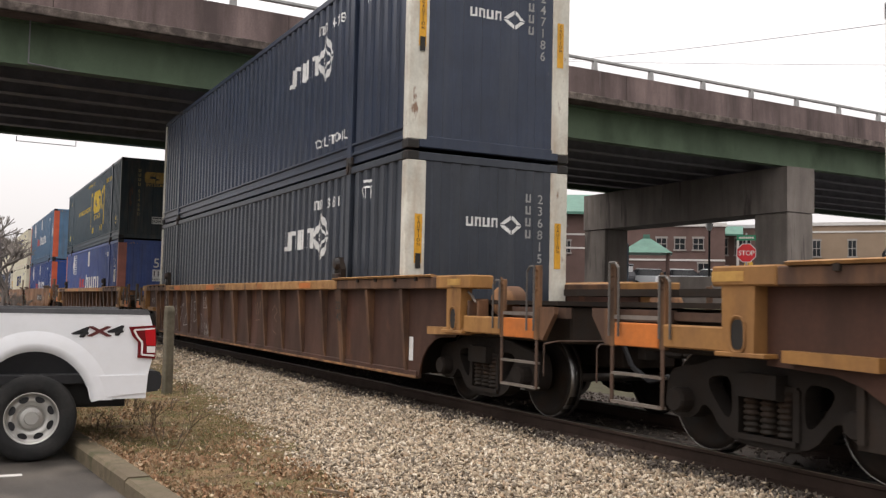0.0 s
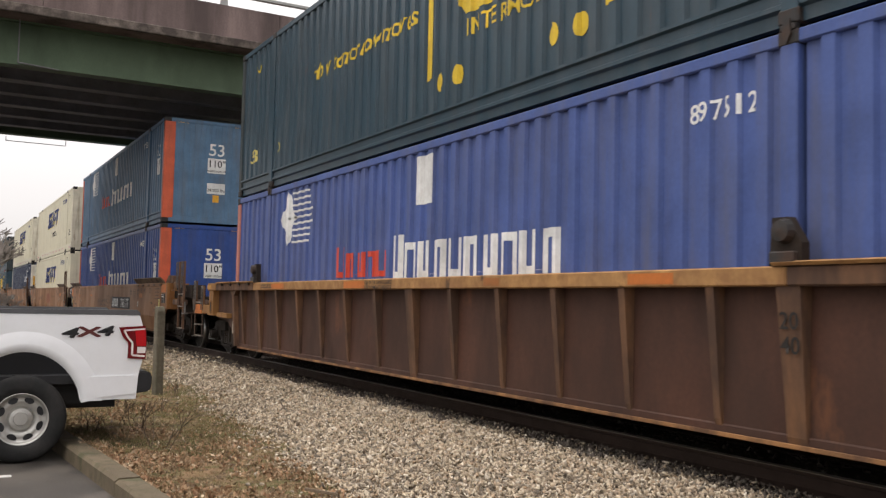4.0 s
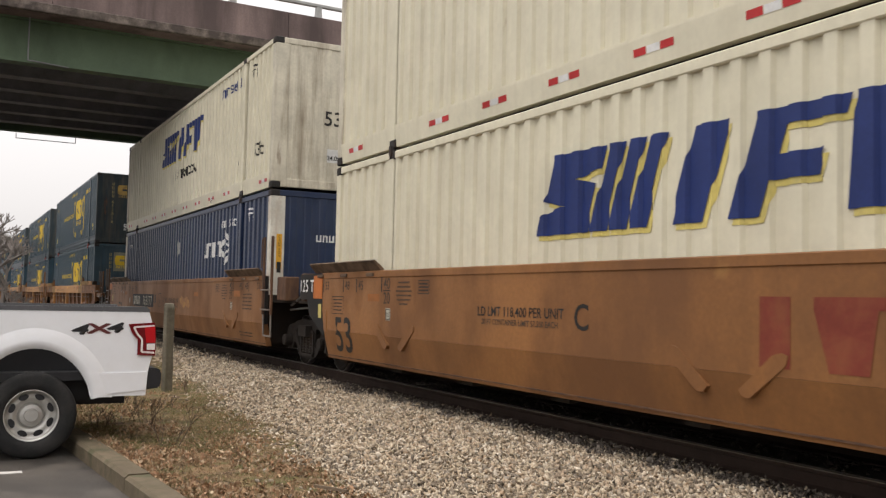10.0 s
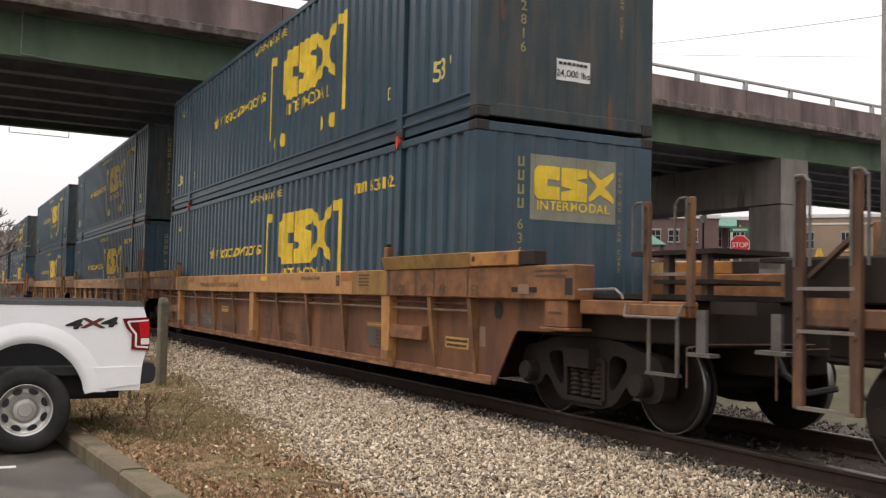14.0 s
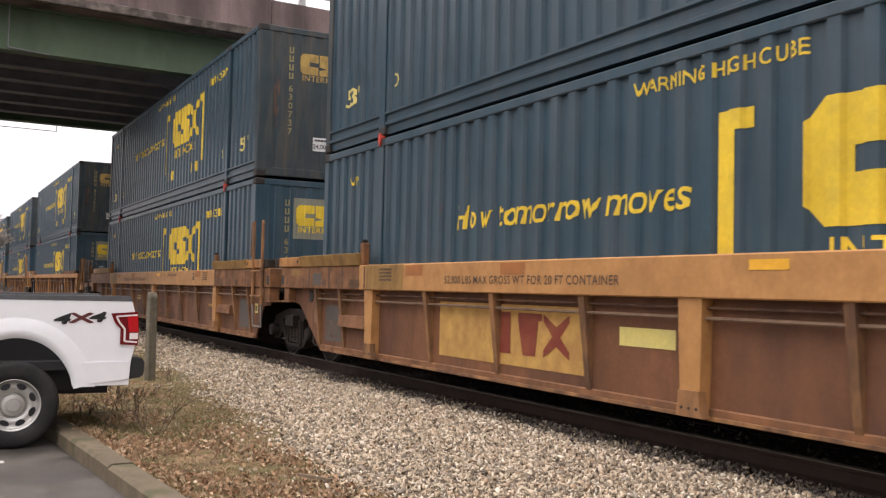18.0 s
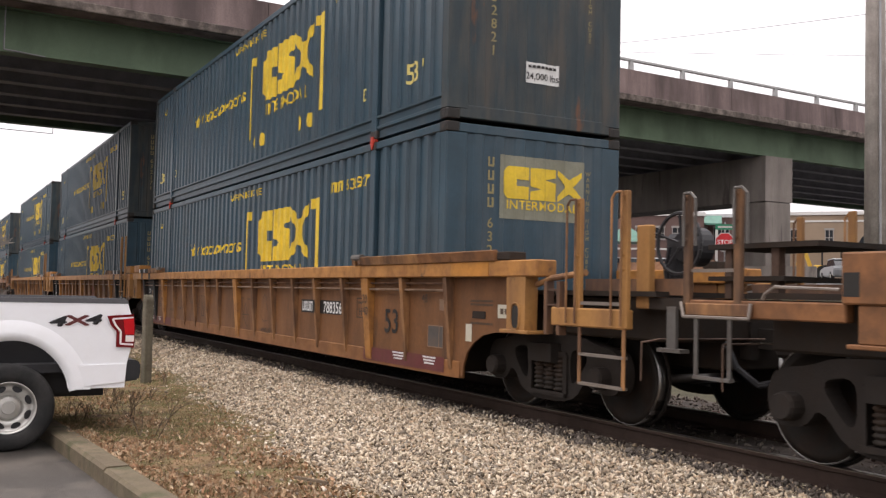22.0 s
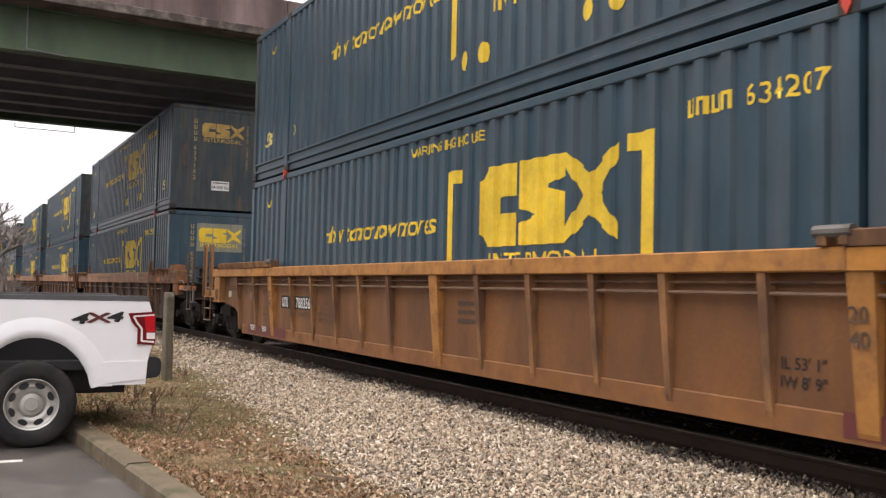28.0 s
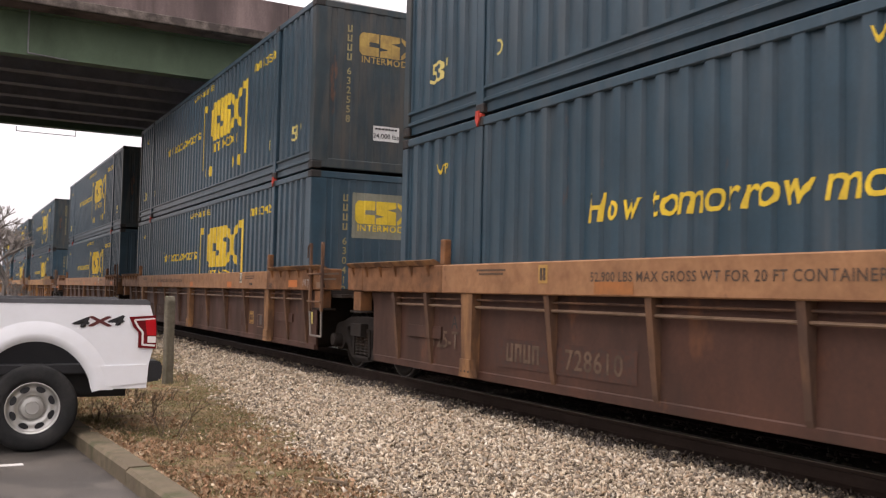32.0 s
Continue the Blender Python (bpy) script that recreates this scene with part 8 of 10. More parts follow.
        if rear == "joint":
            rows += [("black_panel", quad(1.12, 1.06), "black_panel", -15.47, 0.90, 0.098), ("maroon_foot", quad(2.30, 0.17), "maroon_panel", -14.36, 0.375, 0.086),
                     ("capacity", words("125T", 0.27), w, -15.34, 0.72, 0.095), ("mark_53", words("53", 0.11), w, -15.72, 1.08, 0.095), ("mark_48", words("48", 0.11), w, -15.10, 1.07, 0.095), ("seal", quad(0.14, 0.16), "faint_tan", -15.42, 1.01, 0.095), ("seal_ring", frame_rect(0.09, 0.10, 0.02), "old_ink", -15.42, 1.01, 0.092),
                     ("mark_45", words("45", 0.11), f, -14.57, 1.07, 0.094), ("mark_20", words("20", 0.11), f, -13.93, 1.06, 0.041), ("mark_40", words("40", 0.11), f, -13.93, 0.90, 0.055),
                     ("dimension", words("IL 53' 1\"", 0.075), f, -13.26, 0.80, 0.097), ("dimension", words("IW 8' 9\"", 0.075), f, -13.26, 0.66, 0.097), ("load_limit", words("LD LMT 117600", 0.075), f, -12.3, 0.71, 0.097)]
            rows += [("notice", bars(0.34, 0.018, 9), f, -14.52, 0.82 - q * 0.05, 0.097) for q in range(3)]
            rows += [("note", bars(0.30 - 0.04 * q, 0.02, 9), w, x, 0.44 - q * 0.035, 0.083) for x in (-15.22, -14.42) for q in range(3)]
        else:
            rows += [("maroon_foot", quad(2.34, 0.17), "maroon_panel", -14.72, 0.375, 0.086), ("mark_53", words("53", 0.10), f, -16.05, 1.07, 0.094), ("mark_48", words("48", 0.10), f, -15.44, 1.07, 0.094), ("mark_45", words("45", 0.10), f, -14.88, 1.08, 0.094),
                     ("mark_20", words("20", 0.11), f, -14.28, 1.06, 0.041), ("mark_40", words("40", 0.11), f, -14.28, 0.90, 0.055), ("seal", quad(0.13, 0.15), "faint_tan", -15.75, 1.0, 0.098), ("placard_holder", frame_rect(0.24, 0.15, 0.018), "rib_brown", -14.80, 0.74, 0.097),
                     ("white_tag", quad(0.20, 0.12), "pale_patch", -17.27, 1.02, 0.098), ("pale_tag", quad(0.05, 0.20), "pale_patch", -16.62, 0.85, 0.098)]
            rows += [("note", bars(0.30 - 0.04 * q, 0.02, 9), w, x, 0.44 - q * 0.035, 0.083) for x in (-15.54, -14.80) for q in range(3)]
            rows += [("notice", bars(0.42, 0.018, 11), f, -17.0, 1.18 - q * 0.04, 0.097) for q in range(3)]
        if i == 9:
            rows += [("data_panel", quad(1.68, 0.20), "black_panel", -3.63, 0.95, 0.098), ("owner_mark", notched(0.42, 0.145, 4), w, -4.20, 0.95, 0.094), ("number", words("788356", 0.165, space=1.02), w, -3.18, 0.95, 0.094), ("unit_letter", quad(0.05, 0.09), "black_panel", -2.72, 0.97, 0.098), ("rib_paint", quad(0.082, 0.20), "black_panel", -3.72, 0.95, 0.046),
                     ("plate_frame", frame_rect(0.25, 0.27, 0.012), k, -2.18, 0.97, 0.098), ("plate_letter", words("H", 0.10), k, -2.18, 0.92, 0.098), ("plate_line", bars(0.15, 0.03, 5), f, -2.18, 1.04, 0.098),
                     ("chalk_code", words("NWG33E", 0.09), f, -6.22, 0.48, 0.098), ("chalk_mark", stroke_lines([[(0.1, 0.44), (0.2, 0.5), (0.3, 0.44), (0.28, 0.36), (0.42, 0.2), (0.4, 0.06), (0.15, 0.03), (0.0, 0.14), (0.12, 0.3), (0.1, 0.44)]]), "old_ink", -6.50, 0.60, 0.098)]
            for gl, x, z, gw, gh in (("C", -11.6, 0.85, 0.5, 0.30), ("N", -11.05, 0.64, 0.22, 0.40), ("A", -10.80, 0.62, 0.22, 0.42), ("W", -10.55, 0.60, 0.30, 0.42), ("W", -7.62, 0.72, 0.46, 0.30), ("N", -7.55, 0.50, 0.30, 0.20)):
                rows.append(("chalk_mark", chalk(gl, gw, gh), "old_ink", x, z, 0.094))
        if i == 11:
            rows += [("dimension", words("IL 53' 1\"", 0.085), k, -2.36, 0.74, 0.097), ("dimension", words("IW 8' 9\"", 0.085), k, -2.36, 0.61, 0.097),
                     ("notice", bars(0.5, 0.05, 7), f, -7.1, 1.05, 0.095), ("notice", bars(0.5, 0.05, 9), f, -7.1, 0.95, 0.095), ("notice", bars(0.5, 0.05, 8), f, -7.1, 0.85, 0.095),
                     ("data_panel", quad(1.56, 0.22), "black_panel", -13.08, 0.93, 0.098), ("owner_mark", notched(0.46, 0.16, 4), w, -13.56, 0.93, 0.094), ("number", words("788356", 0.17), w, -12.72, 0.93, 0.094), ("rib_paint", quad(0.082, 0.22), "black_panel", -13.184, 0.93, 0.046),
                     ("load_limit", words("LD LMT 177600", 0.075), f, -12.62, 0.74, 0.096), ("plate_frame", frame_rect(0.28, 0.26, 0.012), f, -11.62, 0.97, 0.096), ("plate_letter", words("H", 0.10), f, -11.62, 0.95, 0.096),
                     ("limit_note", words("20 FT CONTAINER", 0.065), f, -11.62, 0.77, 0.096), ("limit_note", words("LIMIT 57,500 EACH", 0.06), f, -11.62, 0.68, 0.096)]
        if i == 10:
            rows += [("logo", block_logo(1.3, 0.55, kinds=(5, 3, 2)), "maroon_ink", -5.6, 0.86, 0.094)]
    if kind == "dark_brown":
        rows = [("yellow_tag", quad(0.14, 0.19), "pale_yellow_ink", 0.44, 0.76, 0.09), ("orange_patch", quad(0.46, 0.12), "orange_patch", -0.15, 1.31, -0.001), ("lock_plate", quad(0.5, 0.05), "dark_steel", 1.10, 1.285, -0.001), ("lock_tag", quad(0.18, 0.09), "faint_tan", 1.10, 1.29, -0.004),
                ("chalk_mark", stroke_lines([[(0, 0), (0.03, 0.12)], [(0.06, 0.02), (0.12, 0.11), (0.14, 0.0)], [(0.2, 0.1), (0.27, 0.1), (0.22, -0.02)]]), "chalk", 0.36, 1.27, -0.003),
                ("stencil_note", bars(0.62, 0.03, 13), f, 1.66, 1.46, -0.010), ("stencil_note", bars(0.5, 0.03, 10), f, 1.60, 1.38, -0.010),
                ("square_mark", quad(0.28, 0.24), "yellow_worn", -2.97, 0.66, 0.098), ("square_frame", frame_rect(0.25, 0.21, 0.012), k, -2.97, 0.66, 0.095), ("square_pair", bars(0.18, 0.11, 2, 0.2), "rib_brown", -2.97, 0.66, 0.095),
                ("grey_plate", frame_rect(0.36, 0.24, 0.012), "faint_tan", -2.39, 0.61, 0.098), ("grey_patch", quad(0.14, 0.18), "grey_panel", -2.36, 0.63, 0.096), ("side_number", words("53", 0.30), "sooty_note", -7.10, 0.66, 0.098), ("faded_note", bars(0.14, 0.28, 2), "sooty_note", -3.62, 0.62, 0.098),
                ("speed_disc", quad(0.16, 0.19), "pale_patch", -3.32, 1.42, 0.0), ("speed_ring", frame_rect(0.13, 0.13, 0.013), k, -3.32, 1.42, -0.003), ("speed_mark", words("110", 0.06), k, -3.32, 1.40, -0.003),
                ("orange_patch", quad(0.34, 0.11), "orange_patch", -4.17, 1.29, 0.0), ("orange_patch", quad(0.30, 0.11), "orange_patch", -7.55, 1.29, 0.0), ("size_mark", words("20/40", 0.10), f, -1.46, 1.27, 0.0), ("soot_patch", bars(0.20, 0.04, 3, 0.1), "black_panel", -2.62, 1.30, 0.0),
                ("stencil_note", bars(0.62, 0.02, 13), f, -2.72, 1.45, 0.0), ("stencil_note", bars(0.60, 0.02, 12), f, -2.72, 1.41, 0.0),
                ("weight_note", words("52,900 LBS MAX GROSS WT FOR 20 FT CONTAINER", 0.085, space=1.1), f, -10.1, 1.38, 0.0),
                ("number", words(["728610", "728613", "729004"][i % 3], 0.19, space=1.1), "flap", -11.75, 0.60, 0.092), ("owner_mark", notched(0.62, 0.19, 4), "flap", -12.95, 0.60, 0.092), ("number_patch", quad(1.24, 0.30), "sooty_note", -11.75, 0.59, 0.097), ("number_patch", quad(0.98, 0.30), "sooty_note", -12.98, 0.59, 0.097),
                ("capacity", words("125-T", 0.20), "flap", -14.67, 0.66, 0.092), ("unit_letter", words("A", 0.15), k, -14.20, 0.88, 0.010), ("seal", quad(0.16, 0.18), "yellow_worn", -12.4, 1.41, 0.0), ("seal_bars", bars(0.10, 0.12, 2), f, -12.4, 1.41, -0.003),
                ("orange_patch", quad(0.55, 0.11), "orange_faint", -11.3, 1.28, 0.0), ("stencil_note", bars(0.6, 0.022, 13), f, -13.4, 1.46, 0.0), ("stencil_note", bars(0.5, 0.022, 11), f, -13.4, 1.42, 0.0)]
    return rows


moving = []


def build_train():
    for i, a in enumerate(FRONT):
        kind = CARS[i]
        first, last = i < 3 or i % 3 == 0, i < 3 or i % 3 == 2
        m = Matrix.Translation((a, TRACK_Y, TRAIN_Z))
        car = well_car(kind, CAR_LABEL[kind], "coupler" if first else "joint", "coupler" if last else "joint", m, car_marks(i), plain_slab=i == 7)
        moving.append((car, a, 0.0))
        low, up = LOADS[i]
        for (label, scheme, marks), z in ((low, 0.34), (up, 3.272)):
            c = container(label, scheme, marks, m @ Matrix.Translation((0, 0, z)), z < 1)
            moving.append((c, a, z))


build_train()


def motions():
    """The train rolls through, and its wheels turn."""
    rest = {ob.name: a for ob, a, z in moving}
    times = [float(t) for t in range(0, 33, 2)]
    bpy.context.view_layer.update()
    for ob, a, z in moving:
        walk(ob, [(t, Matrix.Translation((a + run(t), TRACK_Y, TRAIN_Z + z))) for t in times])
    drive = ((0.0, -50.49, 54.1), (1.5, -49.4, 55.1), (3.1, -48.28, 56.08), (4.6, -47.3, 56.9), (6.2, -46.45, 57.6), (7.5, -46.45, 57.6), (32.0, -46.45, 57.6))
    for machine in digger:
        walk(machine, [(t, Matrix.Translation((x, y, 2.84)) @ Matrix.Rotation(radians(42), 4, "Z")) for t, x, y in drive])
    for w, dx in spinning:
        a = rest[w.parent.parent.name] + w.parent.location.x + dx
        near = [k / 15 for k in range(1, 480) if -50 < a + run(k / 15) < 6]
        steps = [0.0] + near + [32.0]
        rows = []
        for t in steps:
            u = min(max(t, near[0]), near[-1]) if near else 0.0
            rows.append((t, Matrix.Translation((dx, 0, WHEEL_R)) @ Matrix.Rotation(run(u) / WHEEL_R, 4, "Y")))
        walk(w, rows)


# ---- pickup ----
def ell(cy, cz, a, b, t0, t1, n):
    return [(cy + a * math.cos(radians(t0 + (t1 - t0) * i / n)), cz + b * math.sin(radians(t0 + (t1 - t0) * i / n))) for i in range(n + 1)]


def build_pickup():
    T = thing("pickup_truck", "white crew-cab pickup truck parked with its tail over the kerb", "pickup truck", Matrix.Translation((-10.63, 0.765, 0)))
    H = 1.0
    back = [(1.02, 0.57), (1.035, 0.80), (1.075, 0.98), (1.08, 1.20), (1.055, 1.30), (1.03, 1.38)]
    side = ell(0, 0.42, 0.53, 0.61, 14, 166, 18)
    front = ell(-3.68, 0.42, 0.53, 0.58, 14, 166, 18)
    outline = back + [(-0.78, 1.385), (-0.80, 1.25), (-2.9, 1.25), (-3.0, 1.22), (-4.5, 1.12), (-4.62, 0.95), (-4.62, 0.50), (-4.25, 0.48)]
    outline += front[::-1] + [(-0.60, 0.50)] + side[::-1]
    # the two flanks, with wheel openings cut right through
    for s in (-1, 1):
        bm = bmesh.new()
        prism(bm, [(y, z) for y, z in outline], s * (H - 0.07), s * H, "x")
        part("flank", bm, "truck_white", T)
        for c, bh in ((0, 0.61), (-3.68, 0.58)):
            bm = bmesh.new()
            i = ell(c, 0.42, 0.53, bh, 12, 168, 24)
            o = ell(c, 0.42, 0.60, bh + 0.08, 12, 168, 24)
            p = ell(c, 0.42, 0.72, bh + 0.19, 10, 170, 24)
            for k in range(24):
                for (a, ha), (b, hb) in (((i, 0.022), (o, 0.026)), ((o, 0.026), (p, 0.0))):
                    q = [bm.verts.new((s * (H + hh), *pt)) for pt, hh in ((a[k], ha), (a[k + 1], ha), (b[k + 1], hb), (b[k], hb))]
                    bm.faces.new(q if s < 0 else q[::-1])
                q = [bm.verts.new(v) for v in ((s * (H + 0.022), *i[k]), (s * (H + 0.022), *i[k + 1]), (s * (H - 0.06), *i[k + 1]), (s * (H - 0.06), *i[k]))]
                bm.faces.new(q)
            bmesh.ops.remove_doubles(bm, verts=bm.verts[:], dist=0.0005)
            part("wheel_arch", bm, "truck_white", T, smooth=True)
        # lower rear panel behind the wheel, a touch proud below the crease
        bm = bmesh.new()
        prism(bm, [(0.50, 0.575), (1.015, 0.625), (1.03, 0.80), (0.46, 0.79)], s * H, s * (H + 0.012), "x")
        part("rear_lower_panel", bm, "truck_white", T)
        bm = bmesh.new()
        prism(bm, [(1.035, 1.383), (-0.78, 1.388), (-0.78, 1.425), (1.0, 1.435), (1.03, 1.41)], s * (H - 0.13), s * (H + 0.004), "x")
        part("bed_rail_cap", bm, "grey_plastic", T, "dark grey bed rail cap")
        tail_lamp(T, s, H)
        # badge behind the wheel, facing out
        x = s * (H + 0.004)
        for txt, y, mt in (("4", 0.40, "plastic"), ("x", 0.565, "maroon_panel"), ("4", 0.72, "plastic")):
            me = text_mesh(txt if txt != "x" else "X", 0.088, shear=0.2 if txt == "4" else 0.0, space=1.0)
            me.transform(Matrix.Diagonal((2.3, 1, 1, 1)))
            bmt = bmesh.new()
            for dx, dz in ((-0.009, 0), (0.009, 0), (0, 0.006), (0, -0.006)):
                old = len(bmt.verts)
                bmt.from_mesh(me)
                bmt.verts.ensure_lookup_table()
                bmesh.ops.translate(bmt, verts=bmt.verts[old:], vec=(dx, -0.0004 * len(bmt.verts) / max(1, len(me.vertices)), dz))
            bmt.to_mesh(me)
            bmt.free()
            me.materials.append(M[mt])
            part("badge", me, None, T, at=Matrix.Translation((x, y, 1.212 + 0.06 * (y - 0.42))) @ Matrix.Rotation(radians(90 * s), 4, "Z"))
    # underbody, wells, bed
    bm = bmesh.new()
    box(bm, -H + 0.07, H - 0.07, -4.5, 0.95, 0.72, 0.80)
    box(bm, -0.55, 0.55, -4.4, 0.9, 0.45, 0.72)
    for y in (0, -3.68):
        box(bm, -H + 0.30, H - 0.30, y - 0.56, y + 0.56, 0.50, 1.05)
        rod(bm, (-0.9, y, 0.41), (0.9, y, 0.41), 0.07, 10)
    part("chassis", bm, "plastic", T)
    bm = bmesh.new()
    box(bm, -H + 0.07, H - 0.07, -0.78, -0.70, 0.80, 1.38)
    part("bed_front_wall", bm, "truck_white", T)
    bm = bmesh.new()
    prism(bm, [(0.95, 0.80), (1.035, 0.80), (1.07, 0.98), (1.075, 1.20), (1.04, 1.39), (0.96, 1.39)], -H + 0.10, H - 0.10, "x")
    part("tailgate", bm, "truck_white", T)
    # bumper
    bm = bmesh.new()
    prism(bm, [(1.0, 0.62), (1.15, 0.64), (1.17, 0.70), (1.17, 0.80), (1.13, 0.835), (1.02, 0.835)], -H + 0.02, H - 0.005, "x")
    bmesh.ops.bevel(bm, geom=bm.edges[:], offset=0.012, segments=2, affect="EDGES")
    part("rear_bumper", bm, "plastic", T, "black rear bumper")
    # cab and hood
    bm = bmesh.new()
    prism(bm, [(-0.82, 1.24), (-0.86, 1.80), (-1.05, 1.93), (-2.3, 1.94), (-2.55, 1.88), (-3.15, 1.30), (-3.15, 1.24)], -H + 0.10, H - 0.10, "x")
    bmesh.ops.bevel(bm, geom=bm.edges[:], offset=0.05, segments=2, affect="EDGES")
    part("cab", bm, "truck_white", T)
    for s in (-1, 1):
        for y0, y1, top in ((-0.95, -1.72, 1.82), (-1.80, -2.72, 1.82)):
            bm = bmesh.new()
            prism(bm, [(y0, 1.28), (y1 - (0.22 if y1 < -2 else 0), 1.28), (y1 + (0.30 if y1 < -2 else 0), top), (y0, top)], s * (H - 0.105), s * (H - 0.09), "x")
            part("side_window", bm, "glass", T, "tinted side window")
        bm = bmesh.new()
        box(bm, s * H, s * (H + 0.22), -2.75, -2.60, 1.28, 1.50, 0.03)
        part("wing_mirror", bm, "plastic", T)
    bm = bmesh.new()
    prism(bm, [(-2.62, 1.84), (-2.60, 1.86), (-3.12, 1.33), (-3.14, 1.30)], -H + 0.18, H - 0.18, "x")
    part("windscreen", bm, "glass", T)
    bm = bmesh.new()
    prism(bm, [(-0.845, 1.42), (-0.83, 1.42), (-0.85, 1.80), (-0.87, 1.80)], -H + 0.25, H - 0.25, "x")
    part("rear_window", bm, "glass", T)
    bm = bmesh.new()
    prism(bm, [(-2.95, 0.80), (-2.95, 1.24), (-3.1, 1.26), (-4.45, 1.14), (-4.60, 0.98), (-4.60, 0.55), (-4.3, 0.5), (-4.3, 0.80)], -H + 0.07, H - 0.07, "x")
    part("hood", bm, "truck_white", T)
    bm = bmesh.new()
    box(bm, -0.7, 0.7, -4.66, -4.60, 0.62, 1.0, 0.02)
    part("grille", bm, "plastic", T)
    for s in (-1, 1):
        for y in (0, -3.68):
            pickup_wheel(T, s, y)


def tail_lamp(T, s, H):
    x = s * (H + 0.004)
    hi = s * (H + 0.018)
    base = [(0.835, 1.265), (1.082, 1.282), (1.10, 1.16), (1.095, 0.955), (0.925, 0.965), (0.925, 1.115), (0.87, 1.175)]
    bm = bmesh.new()
    prism(bm, base, x, hi, "x")
    L = part("tail_lamp", bm, "lens_dark", T, "red tail lamp with white line and reverse lens")
    bm = bmesh.new()
    prism(bm, [(0.985, 1.235), (1.085, 1.245), (1.092, 1.085), (1.005, 1.085), (0.995, 1.16)], hi, hi + s * 0.004, "x")
    part("brake_lens", bm, "lens_red", L)
    bm = bmesh.new()
    prism(bm, [(1.012, 1.075), (1.092, 1.075), (1.090, 1.015), (1.012, 1.015)], hi, hi + s * 0.004, "x")
    part("reverse_lens", bm, "lens_white", L)
    bm = bmesh.new()
    a = [(0.885, 1.235), (0.915, 1.175), (0.965, 1.115), (0.965, 0.995), (1.085, 0.985)]
    for (y0, z0), (y1, z1) in zip(a, a[1:]):
        bar(bm, (hi, y0, z0), (hi, y1, z1), 0.018, 0.006, (s, 0, 0))
    bar(bm, (hi, 0.885, 1.235), (hi, 1.08, 1.25), 0.016, 0.006, (s, 0, 0))
    part("light_line", bm, "lens_white", L)


def pickup_wheel(T, s, y):
    w = new("wheel")
    w.parent = T
    w.matrix_local = Matrix.Translation((s * 0.86, y, 0.405)) @ Matrix.Rotation(0 if s > 0 else math.pi, 4, "Z")
    bm = bmesh.new()
    lathe(bm, [(0.235, -0.12), (0.30, -0.13), (0.385, -0.12), (0.403, -0.08), (0.403, -0.05), (0.392, -0.045), (0.392, -0.035), (0.405, -0.03), (0.405, 0.03), (0.392, 0.035), (0.392, 0.045), (0.403, 0.05), (0.403, 0.08), (0.388, 0.115), (0.36, 0.128), (0.30, 0.135), (0.235, 0.12)], 40, "x")
    part("tyre", bm, "tyre", w, "black rubber tyre", True)
    bm = bmesh.new()
    lathe(bm, [(0.0, 0.02), (0.10, 0.02), (0.125, 0.06), (0.175, 0.075), (0.205, 0.06), (0.222, 0.09), (0.236, 0.125), (0.244, 0.12), (0.236, -0.10), (0.0, -0.10)], 40, "x")
    rim = part("rim", bm, "alloy", w, "dull silver steel rim with eight oval openings", True)
    for k in range(8):
        a = (k + 0.5) * math.pi / 4
        bm = bmesh.new()
        c = Vector((0, 0.178 * math.cos(a), 0.178 * math.sin(a)))
        r, t = Vector((0, math.cos(a), math.sin(a))), Vector((0, -math.sin(a), math.cos(a)))
        vs = [bm.verts.new(Vector((0.079 - 0.004 * math.cos(q * math.pi / 6), 0, 0)) + c + r * 0.027 * math.cos(q * math.pi / 6) + t * (0.046 + 0.008 * math.cos(q * math.pi / 6)) * math.sin(q * math.pi / 6)) for q in range(12)]
        bm.faces.new(vs)
        part("opening", bm, "plastic", w)
    bm = bmesh.new()
    lathe(bm, [(0.0, 0.10), (0.06, 0.10), (0.066, 0.09), (0.098, 0.085), (0.115, 0.05), (0.115, 0.02), (0.0, 0.02)], 24, "x")
    part("hub_cap", bm, "alloy", w)


build_pickup()


# ---- verge: post, ballast stones, leaves, weeds ----
def build_post():
    bm = bmesh.new()
    prism(bm, [(-0.068, -0.30), (0.068, -0.30), (0.064, 1.36), (0.024, 1.43), (-0.04, 1.43), (-0.066, 1.36)], -0.064, 0.064, "y")
    bmesh.ops.bevel(bm, geom=bm.edges[:], offset=0.012, segments=1, affect="EDGES")
    solid("wooden_post", bm, "post_wood", "weathered mossy wooden post standing in the verge", "post", m=pose(-14.77, 3.05, 0.0, 0.6, 0.8, 12))


build_post()


